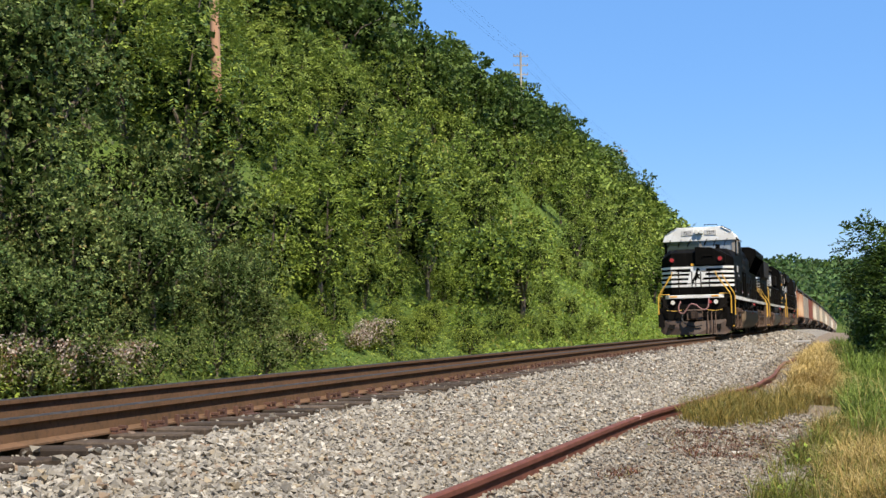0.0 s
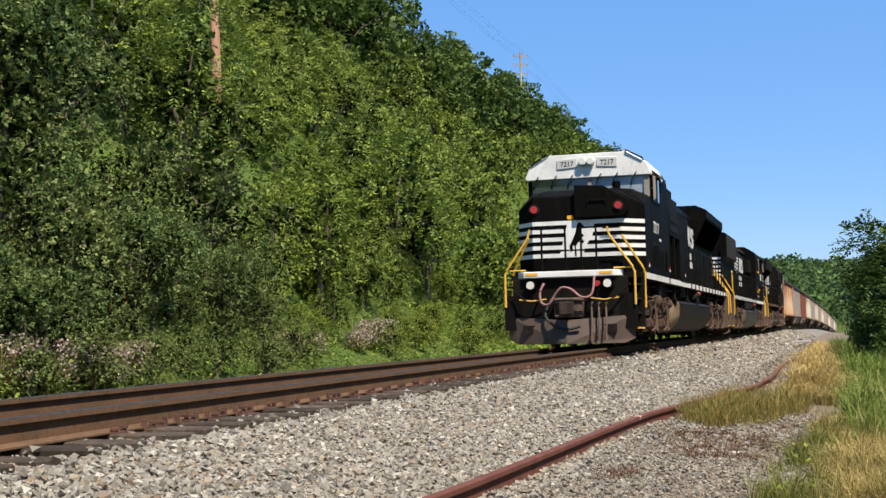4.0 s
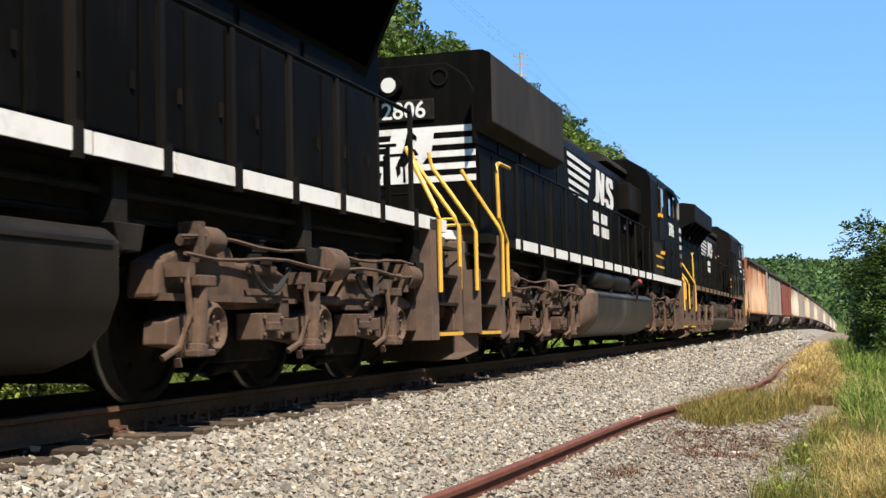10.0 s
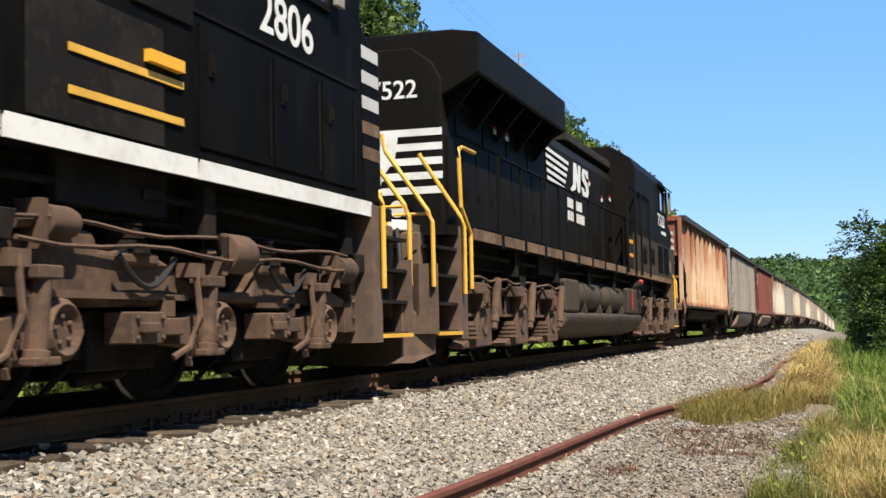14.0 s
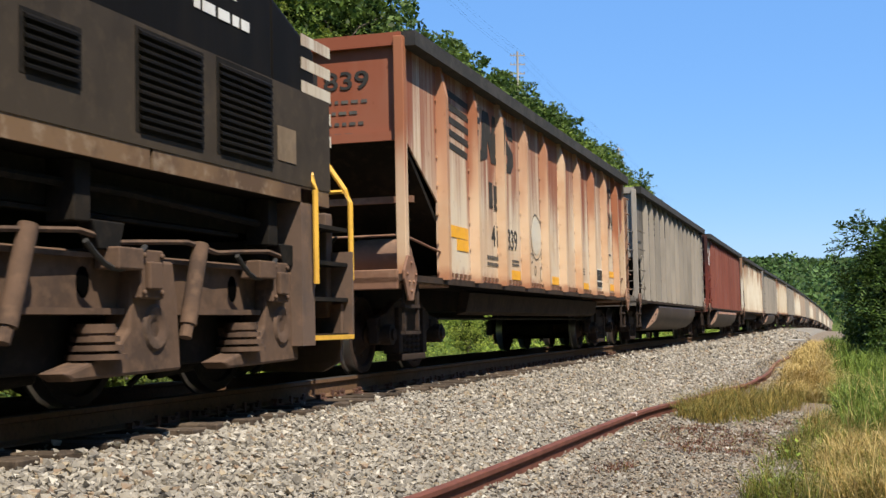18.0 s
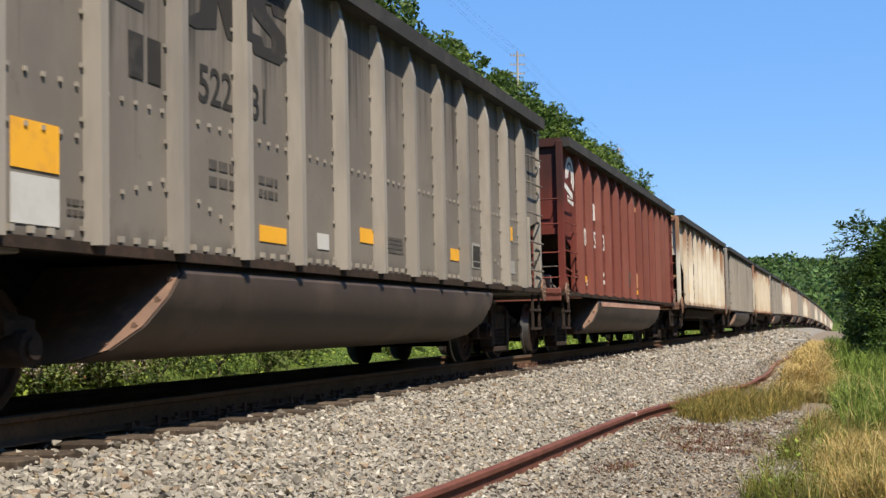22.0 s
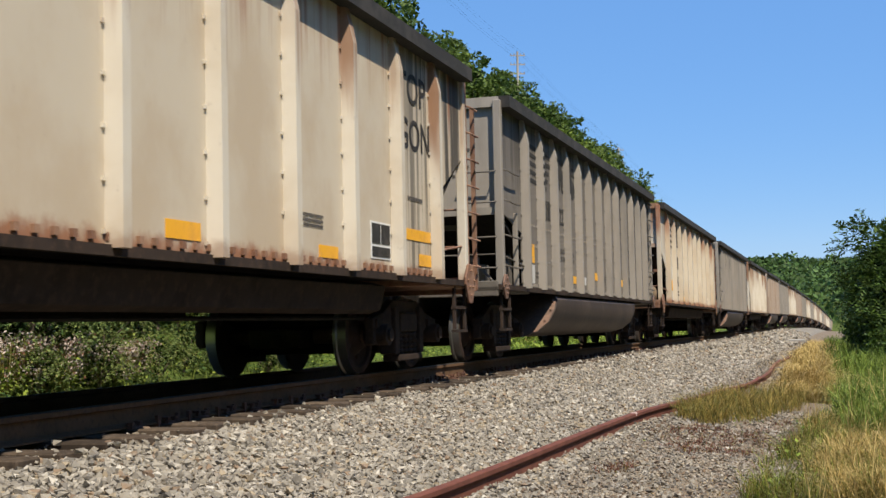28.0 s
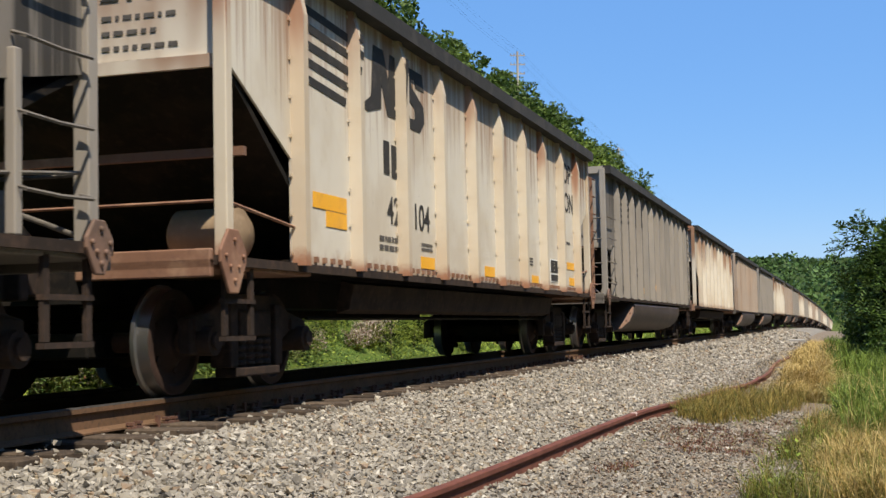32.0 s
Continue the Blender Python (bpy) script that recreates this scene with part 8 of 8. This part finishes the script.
def dress_l1():
    lo, Y = L1, Y1
    W = 1.5
    # white cab roof front with number boards and twin headlights
    rf = [(1.53, 4.1), (1.53, 4.18), (1.43, 4.41), (0.96, 4.69), (-0.96, 4.69), (-1.43, 4.41), (-1.53, 4.18), (-1.53, 4.1)]
    part("cab_roof", Mesh().prism([(x, z - 0.02) for x, z in rf], Y(2.78), Y(2.98), "y").prism([(x, z) for x, z in rf], Y(2.98), Y(4.95), "y"), M_WHITE, lo, "white-painted cab roof", bevel=0.015)
    for s in (-1, 1):
        part("number_board", Mesh().prism([(s * 0.24, 4.34), (s * 0.74, 4.31), (s * 0.74, 4.54), (s * 0.24, 4.57)], Y(2.755), Y(2.9), "y"), M_GREY_LABEL2, lo, "pale number board", bevel=0.01)
        lettering("7217", 0.12, M_MARK_DARK, lo, s * 0.49 - 0.16, Y(2.755), 4.38, "dark number on the board", axis="end")
        part("headlight", Mesh().cyl((s * 0.1, Y(2.66), 4.47), (s * 0.1, Y(2.9), 4.47), 0.1, 16), M_WHITE, lo, "round headlight housing", smooth=True)
        part("headlight_lens", Mesh().cyl((s * 0.1, Y(2.645), 4.47), (s * 0.1, Y(2.66), 4.47), 0.075, 16), M_LENS, lo, "clear headlight lens")
        part("class_light", Mesh().cyl((s * 1.0, Y(1.32 if s < 0 else 1.2), 3.22), (s * 1.0, Y(1.42), 3.22), 0.13, 16), M_SOOT_SHADE, lo, "dark lamp bezel")
        part("class_lens", Mesh().cyl((s * 1.0, Y(1.3 if s < 0 else 1.17), 3.22), (s * 1.0, Y(1.335), 3.22), 0.085, 16), M_RED, lo, "red marker lens")
        part("roof_grab", Mesh().tube([(s * 0.95, Y(2.8), 4.66), (s * 0.96, Y(2.74), 4.7), (s * 1.36, Y(2.74), 4.48), (s * 1.36, Y(2.8), 4.44)], 0.02, 6), M_BLACK, lo)
        for k in (0.35, 0.75, 1.2):
            part("wiper", Mesh().tube([(s * k, Y(2.76), 4.16), (s * k - 0.1, Y(2.74), 4.0), (s * k - 0.16, Y(2.84), 3.86)], 0.014, 5), M_BLACK, lo)
    part("window_pillar", Mesh().box(1.36, 1.49, Y(2.84), Y(2.89), 3.3, 4.14), M_GREY_RIB, lo, "grey windshield surround")
    part("window_pillar", Mesh().box(0.0, 0.09, Y(2.84), Y(2.89), 3.7, 4.14), M_GREY_RIB, lo, "grey windshield post")
    # this half is coloured dark where the glass reflects no sky
    part("windshield_shade", Mesh().box(-1.38, -0.03, Y(2.868), Y(2.886), 3.66, 4.12), M_GLASS, lo, "dark half of the windshield")
    part("raised_nose_panel", Mesh().prism([(-0.02, 2.97), (1.06, 2.97), (1.2, 3.1), (1.2, 3.36), (0.66, 3.7), (-0.02, 3.74)], Y(1.22), Y(2.6), "y"), M_BLACK, lo, "raised panel on the nose", bevel=0.02)
    part("nose_grab", Mesh().box(0.28, 0.72, Y(1.18), Y(1.2), 3.36, 3.39).box(0.28, 0.3, Y(1.18), Y(1.23), 3.28, 3.39).box(0.7, 0.72, Y(1.18), Y(1.23), 3.28, 3.39), M_BLACK_DUSTY, lo)
    part("nose_marker", Mesh().box(-0.22, -0.08, Y(1.33), Y(1.35), 2.96, 3.05), M_PLACARD, lo, "yellow marker plate")
    part("horn_base", Mesh().cyl((0.86, Y(1.9), 3.55), (0.86, Y(1.9), 3.85), 0.09, 12), M_BLACK, lo, smooth=True)
    part("roof_rail", Mesh().tube([(0.2, Y(3.2), 4.66), (0.2, Y(3.2), 4.8), (0.75, Y(3.2), 4.8), (0.75, Y(3.2), 4.66)], 0.015, 5).tube([(1.0, Y(5.3), 4.45), (1.0, Y(5.3), 4.75), (1.0, Y(6.3), 4.75), (1.0, Y(6.3), 4.4)], 0.018, 5), M_BLACK, lo)
    end_stripes(lo, Y(1.34), -1.05, 1.05, 2.08, 2.93, -1, chamfer=(1.05, Y(1.345), 1.5, Y(1.845)))
    for z in (2.72, 2.45, 2.18):
        part("nose_step", Mesh().tube([(0.62, Y(1.3), z), (0.62, Y(1.24), z), (1.0, Y(1.24), z), (1.0, Y(1.3), z)], 0.014, 5), M_BLACK, lo)
    lettering("7217", 0.28, M_WHITE, lo, W, Y(3.2), 2.72, "white cab number", wide=1.25)
    b = Mesh()
    bars(b, W + 0.002, Y(4.15), 2.62, 0.4, 0.06, 1)
    part("painted_bars", b, M_WHITE, lo, "small white bars")
    for u, z in ((2.3, 1.84), (5.98, 1.87), (9.42, 1.86), (13.0, 2.98)):
        part("warning_label", plate(Mesh(), W if u < 10 else 1.034, Y(u), Y(u + 0.16), z, z + 0.06), M_WHITE, lo, "small white warning label")
    for u, z in ((2.3, 1.9), (5.98, 1.93), (9.42, 1.92), (13.0, 3.04), (16.5, 3.2)):
        part("warning_label", plate(Mesh(), W if u < 10 else 1.034, Y(u), Y(u + 0.16), z, z + 0.05), M_RED, lo, "red top of a warning label")
    striped_mark(lo, M_WHITE, 1.034, Y(11.8), Y(16.15), 3.04, 3.72, "white blocks of a railway mark", Y(13.6))
    side_wording(lo, M_WHITE, 1.034, Y(13.7), 2.84, 1.0)
    # equipment cabinet behind the cab, with a recess
    part("cabinet", Mesh().box(-1.2, 1.2, Y(5.9), Y(10.4), 1.66, 4.1), M_BLACK_DUSTY, lo, "recessed black equipment cabinet")
    for a, b, z0, z1 in ((5.9, 6.2, 1.66, 3.6), (8.35, 9.42, 1.66, 3.55), (9.44, 10.4, 1.66, 3.55), (6.205, 8.345, 2.85, 3.5), (7.15, 7.3, 1.66, 2.845)):
        part("cabinet_panel", Mesh().box(1.2, 1.5, Y(a), Y(b), z0, z1), M_BLACK, lo, "full-width cabinet panel", bevel=0.015)
    part("cabinet_vent", Mesh().box(1.5, 1.515, Y(6.35), Y(7.9), 2.98, 3.12).box(1.5, 1.515, Y(6.35), Y(7.9), 3.25, 3.4), M_SOOT_SHADE, lo, "dark slotted vents")
    part("recess_frame", Mesh().box(1.5, 1.52, Y(5.12), Y(5.52), 1.8, 1.84).box(1.5, 1.52, Y(5.12), Y(5.52), 2.36, 2.4).box(1.5, 1.52, Y(5.12), Y(5.16), 1.84, 2.36).box(1.5, 1.52, Y(5.48), Y(5.52), 1.84, 2.36), M_BLACK_DUSTY, lo, "raised frame of a side recess")
    # the recess is flat, its shade painted black
    part("recess_field", Mesh().box(1.5, 1.506, Y(5.16), Y(5.48), 1.84, 2.36), M_OPENING_SHADE, lo, "black side recess")
    part("cabinet_brace", Mesh().prism([(Y(6.25), 1.7), (Y(6.35), 1.7), (Y(7.1), 2.8), (Y(7.0), 2.8)], 1.28, 1.36, "x"), M_SOOT_SHADE, lo, "dark slanting brace in the recess")
    for k in range(5):
        part("cabinet_slat", Mesh().box(1.2, 1.26, Y(7.35), Y(8.3), 1.85 + 0.2 * k, 1.92 + 0.2 * k), M_BLACK_DUSTY, lo)
    for u in (8.9, 9.9):
        part("cabinet_latch", Mesh().box(1.5, 1.53, Y(u), Y(u + 0.06), 2.2, 2.4), M_BLACK_DUSTY, lo)
    part("mu_hose", Mesh().tube(smooth_path([(-0.55, Y(0.2), 1.45), (-0.62, Y(0.1), 1.25), (-0.58, Y(0.05), 1.02), (-0.4, Y(0.0), 0.98), (-0.25, Y(0.0), 1.2), (-0.1, Y(-0.02), 1.34), (0.1, Y(-0.03), 1.3), (0.3, Y(-0.04), 1.14), (0.48, Y(-0.02), 1.12), (0.58, Y(0.02), 1.25), (0.6, Y(0.15), 1.58)]), 0.026, 8), M_HOSE, lo, "faded pink air hose looped across the pilot", smooth=True)
    part("red_glad_hand", Mesh().cyl((0.64, Y(0.18), 1.42), (0.64, Y(0.3), 1.42), 0.065, 12), M_RED, lo, "red plug cover", smooth=True)
    for x in (-1.12, 0.5):
        part("pilot_grab", Mesh().tube([(x, Y(0.2), 1.1), (x + 0.3, Y(0.16), 1.06), (x + 0.62, Y(0.2), 1.1)], 0.018, 6), M_YELLOW, lo, "yellow grab bar")


def dress_l2():
    lo, Y = L2, Y2
    W = 1.5
    e = Y(20.83)
    end_stripes(lo, e, -1.0, 1.0, 2.52, 3.3, -1)
    part("end_number_board", Mesh().box(-0.42, 0.42, e - 0.03, e, 3.4, 3.7), M_SOOT_SHADE, lo, "black number board", bevel=0.02)
    lettering("2806", 0.24, M_WHITE, lo, -0.36, e - 0.03, 3.44, "white number on the board", axis="end")
    part("rear_headlight", Mesh().cyl((-0.55, e - 0.16, 3.9), (-0.55, e, 3.9), 0.16, 14).cyl((-0.2, e - 0.16, 3.9), (-0.2, e, 3.9), 0.16, 14), M_BLACK, lo, "black twin headlight housing", smooth=True)
    for x in (-0.55, -0.2):
        part("headlight_lens", Mesh().cyl((x, e - 0.175, 3.9), (x, e - 0.16, 3.9), 0.11, 14), M_LENS, lo, "clear headlight lens")
    part("round_hatch", Mesh().lathe([(0, 0.13), (-0.02, 0.13), (-0.02, 0.1), (0, 0.1)], (0.5, e, 4.0), "y", 16), M_BLACK_DUSTY, lo)
    lettering("2806", 0.35, M_WHITE, lo, W, Y(4.0), 2.84, "white cab number", wide=1.12)
    striped_mark(lo, M_WHITE, 1.034, Y(14.75), Y(9.75), 2.98, 3.72, "white blocks of a railway mark", Y(12.4))
    side_wording(lo, M_WHITE, 1.034, Y(12.3), 2.82, 1.0)
    part("cab_step_edge", Mesh().box(1.5, 1.52, *S2(5.25, 6.6), 2.14, 2.19).box(1.5, 1.52, *S2(5.25, 6.6), 1.89, 1.94), M_YELLOW, lo, "yellow step edges below the cab door")
    # flat patch on the cab side, dark for the shade of a step recess
    part("step_recess", Mesh().box(1.5, 1.508, *S2(5.5, 7.0), 1.72, 2.5), M_SOOT_SHADE, lo, "dark step recess")
    for a, b in ((1.95, 2.75), (2.8, 3.75), (3.8, 5.0)):
        door = part("cab_panel", Mesh().box(1.5, 1.515, *S2(a, b), 1.78, 2.66), M_BLACK, lo, "black side panel with a latch", bevel=0.006)
        part("latch", Mesh().box(1.515, 1.53, *S2(b - 0.2, b - 0.12), 2.3, 2.46).box(1.53, 1.545, *S2(b - 0.18, b - 0.14), 2.33, 2.43), M_BLACK_DUSTY, door)
        part("hinge_strip", Mesh().box(1.515, 1.524, *S2(a + 0.03, a + 0.06), 1.85, 2.6), M_BLACK_DUSTY, door)
    part("cab_seam", Mesh().box(1.5, 1.512, *S2(1.9, 5.1), 2.72, 2.75), M_BLACK_DUSTY, lo, "raised seam along the cab side")
    part("cab_light", Mesh().box(1.5, 1.56, *S2(5.3, 5.75), 2.24, 2.32), M_PLACARD, lo, "orange marker lamp")
    part("cab_light", Mesh().box(1.5, 1.56, *S2(5.5, 6.0), 3.16, 3.25), M_PLACARD, lo, "orange marker lamp")
    part("cab_door", Mesh().box(1.5, 1.52, *S2(5.1, 5.9), 2.6, 4.1).box(1.52, 1.54, *S2(5.25, 5.75), 3.4, 3.95), M_BLACK_DUSTY, lo, "cab side door", bevel=0.02)
    part("cab_door_window", Mesh().box(1.54, 1.545, *S2(5.3, 5.7), 3.45, 3.9), M_GLASS, lo, "dark door window")
    part("cab_cabinet", Mesh().box(1.0, 1.27, *S2(7.25, 9.0), 3.1, 3.72), M_BLACK_DUSTY, lo, "boxed filter housing behind the cab", bevel=0.02)
    part("handle", Mesh().tube([(1.52, Y(5.95), 3.2), (1.58, Y(5.95), 3.25), (1.58, Y(5.95), 3.85), (1.52, Y(5.95), 3.9)], 0.015, 5), M_STEEL, lo, "steel grab handle")
    for u, z in ((7.6, 2.9), (8.4, 2.7), (11.0, 3.1), (19.6, 3.4), (18.9, 3.3), (18.2, 3.2), (16.8, 3.3)):
        part("warning_label", plate(Mesh(), 1.034, Y(u), Y(u - 0.2), z, z + 0.07), M_WHITE, lo, "small white label")
        part("warning_label", plate(Mesh(), 1.034, Y(u), Y(u - 0.2), z + 0.08, z + 0.12), M_RED, lo, "small red label")
    for i in range(5):
        part("nose_stripe", Mesh().box(1.5, 1.505, *S2(1.3, 1.75), 2.1 + i * 0.24, 2.22 + i * 0.24), M_GREY_LABEL2 if i > 1 else M_SILL_DIRTY, lo, "white stripe end on the nose")


def jumper_boxes():
    for lo, Y, u in ((L2, Y2, 22.3), (L3, Y3, 22.3)):
        part("jumper_box", Mesh().box(0.72, 1.08, min(Y(u), Y(u + 0.2)), max(Y(u), Y(u + 0.2)), 1.0, 1.3).cyl((0.9, Y(u + 0.2), 1.15), (0.9, Y(u + 0.27), 1.15), 0.09, 12), M_OXIDE, lo, "rust-orange box on the pilot", bevel=0.02)
        part("corner_hose", Mesh().tube(smooth_path([(1.05, Y(u + 0.3), 1.6), (1.12, Y(u + 0.4), 1.2), (1.05, Y(u + 0.5), 0.7), (0.8, Y(u + 0.6), 0.45)]), 0.03, 8), M_RUBBER, lo, "black hanging hose")


def dress_l3():
    lo, Y = L3, Y3
    W = 1.5
    e = Y(20.63)
    end_stripes(lo, e, -1.0, 1.0, 2.2, 3.04, -1)
    lettering("7522", 0.24, M_WHITE, lo, 0.02, e, 3.45, "white end number", axis="end")
    part("rear_headlight", Mesh().cyl((0.45, e - 0.18, 2.0), (0.45, e, 2.0), 0.14, 14), M_BLACK, lo, "black headlight housing", smooth=True)
    part("headlight_lens", Mesh().cyl((0.45, e - 0.195, 2.0), (0.45, e - 0.18, 2.0), 0.11, 14), M_LENS, lo, "clear headlight lens")
    lettering("7522", 0.31, M_WHITE, lo, W, Y(4.0), 2.98, "white cab number", wide=1.5)
    b = Mesh()
    bars(b, W + 0.002, Y(3.4), 2.86, 0.9, 0.08, 1)
    part("painted_bars", b, M_WHITE, lo, "small white bars")
    striped_mark(lo, M_WHITE, 1.034, Y(14.75), Y(10.75), 3.03, 3.6, "white blocks of a railway mark", Y(12.75))
    side_wording(lo, M_WHITE, 1.034, Y(12.95), 2.86, 0.85)
    part("cab_step_edge", Mesh().box(1.5, 1.52, *S3(8.28, 8.9), 2.24, 2.32).box(1.5, 1.52, *S3(8.28, 9.0), 1.95, 2.02), M_ORANGE, lo, "orange step edges below the cab door")
    # shade of the step recess, painted as a flat dark patch
    part("step_recess", Mesh().box(1.5, 1.508, *S3(8.24, 9.05), 1.72, 2.4), M_SOOT_SHADE, lo, "dark step recess")
    part("cab_band", Mesh().box(1.5, 1.507, *S3(0.9, 8.22), 1.7, 2.5), M_DUST_PANEL, lo, "dust-brown lower cab panel")
    part("cab_mirror", Mesh().box(1.55, 1.6, *S3(2.05, 2.25), 3.5, 3.95), M_STEEL, lo, "pale mirror plate")
    for i in range(5):
        part("nose_stripe", Mesh().prism([(Y(1.5), 2.1 + i * 0.2), (Y(0.86), 2.1 + i * 0.2), (Y(0.86), 2.2 + i * 0.2), (Y(1.5), 2.2 + i * 0.2)], 1.5, 1.506, "x"), M_CREAM_WHITE, lo, "cream stripe end on the cab side")
    part("tan_patch", plate(Mesh(), W + 0.008, Y(2.02), Y(1.66), 1.86, 2.14), M_FUEL_END, lo, "bare tan patch on the cab side")
    part("sight_gauge", Mesh().box(1.462, 1.485, Y(8.35), Y(8.27), 0.8, 1.22), M_RED, lo, "red sight gauge on the tank")
    for u in (5.72, 7.08, 7.94, 9.06):
        part("cab_stanchion", Mesh().box(1.515, 1.55, Y(u) - 0.035, Y(u) + 0.035, 1.6, 3.45), M_BLACK_DUSTY, lo)
    part("cab_hand_rail", Mesh().tube([(1.53, Y(9.06), 3.45), (1.53, Y(5.72), 3.45)], 0.02, 6), M_BLACK, lo, "black handrail beside the cab")
    for u, z in ((8.4, 3.2), (9.4, 3.1), (10.8, 3.3), (17.5, 3.3), (18.2, 3.3)):
        part("warning_label", plate(Mesh(), 1.034, Y(u), Y(u - 0.2), z, z + 0.07), M_WHITE, lo, "small white label")
        part("warning_label", plate(Mesh(), 1.034, Y(u), Y(u - 0.2), z + 0.08, z + 0.12), M_RED, lo, "small red label")
    for k in range(5):
        u = 15.6 + k * 1.2
        part("wing_bracket", Mesh().prism([(1.0, 3.2), (1.05, 3.2), (1.46, 3.68), (1.0, 3.5)], Y(u) - 0.03, Y(u) + 0.03, "y"), M_BLACK_DUSTY, lo, "bracket below the radiator wing")


dress_l1()
dress_l2()
dress_l3()
jumper_boxes()
TRAIN += [(L1, 12.2, L1_WHEELS), (L2, 35.95, L2_WHEELS), (L3, 59.05, L3_WHEELS)]

# ---- the coal cars, in their order behind the locomotives ----
M_TAN = material("tan_faded_car_paint", (0.36, 0.29, 0.23), 0.7, second=(0.26, 0.18, 0.13), amount=0.5, size=2.0, third=(0.5, 0.38, 0.28), amount3=0.4, size3=0.25, streak=0.86)
CAR_PITCH, FIRST_CAR = 16.58, 79.25
NEAR = [("hopper", M_CREAM, M_CREAM_RIB, "cream coal hopper streaked with rust", "41839"), ("tub", M_GREY, M_GREY_RIB, "weathered grey coal gondola with round tubs", "52281"), ("tub", M_OXIDE, M_OXIDE_RIB, "oxide-red coal gondola with white numbers", "507503"),
        ("hopper", M_CREAM_RUN, M_CREAM_WHITE, "faded cream coal hopper with rusty ribs", "42543"), ("tub", M_GREY_RUN, M_GREY_RIB, "grey coal gondola with round tubs and black runs at its tail", "52277"), ("hopper", M_CREAM_WHITE, M_CREAM_CLEAN, "chalky white coal hopper with rust stains", "42104"),
        ("tub", M_GREY, M_GREY_RIB, "weathered grey coal gondola with round tubs", "")]
for i, (style, paint, ribs, label, number) in enumerate(NEAR):
    car, wh = coal_car(style, paint, ribs, label, number=number, seed=10 + i)
    TRAIN.append((car, FIRST_CAR + i * CAR_PITCH, wh))
far_kinds = [("hopper", M_CREAM_CLEAN, M_CREAM_WHITE, "faded cream coal hopper far down the train"), ("tub", M_TAN, M_TAN, "tan coal gondola far down the train"), ("tub", M_GREY, M_GREY_RIB, "grey coal gondola far down the train"), ("hopper", M_CREAM_WHITE, M_CREAM_WHITE, "chalky white coal hopper far down the train")]
far_built = [coal_car(*k, rich=False, seed=30 + j) for j, k in enumerate(far_kinds)]
order = [0, 1, 2, 3, 1, 2, 0, 2, 3, 1, 0, 2, 1, 3, 0, 2, 1, 0, 3, 2, 1, 0, 2, 3, 1, 0]
used = set()
for j, k in enumerate(order):
    if k in used:
        car = copy_thing(far_built[k][0], Matrix.Identity(4))
    else:
        car, _ = far_built[k]
        used.add(k)
    TRAIN.append((car, FIRST_CAR + (7 + j) * CAR_PITCH, [c for c in car.children if c.name.startswith("wheelset")] if j < 3 else []))

SPEED, START = 6.218, 52.585


def train_pose(s, t, base=6.0):
    y = START - SPEED * t + s
    (xa, za), (xb, zb) = track_at(y - base), track_at(y + base)
    x, z = track_at(y)
    return pose(x, y, z, math.degrees(math.atan2(zb - za, 2 * base)), 0, -math.degrees(math.atan2(xb - xa, 2 * base)))


def motions():
    for ob, s, wheels in TRAIN:
        walk(ob, [(t, train_pose(s, t)) for t in range(0, 33, 2)])
        for w in wheels:
            x, y, z = w.location
            rate = math.degrees(SPEED / w["radius"])
            walk(w, [(0.1 * k, pose(x, y, z, rate * 0.1 * k)) for k in range(321)])


motions()
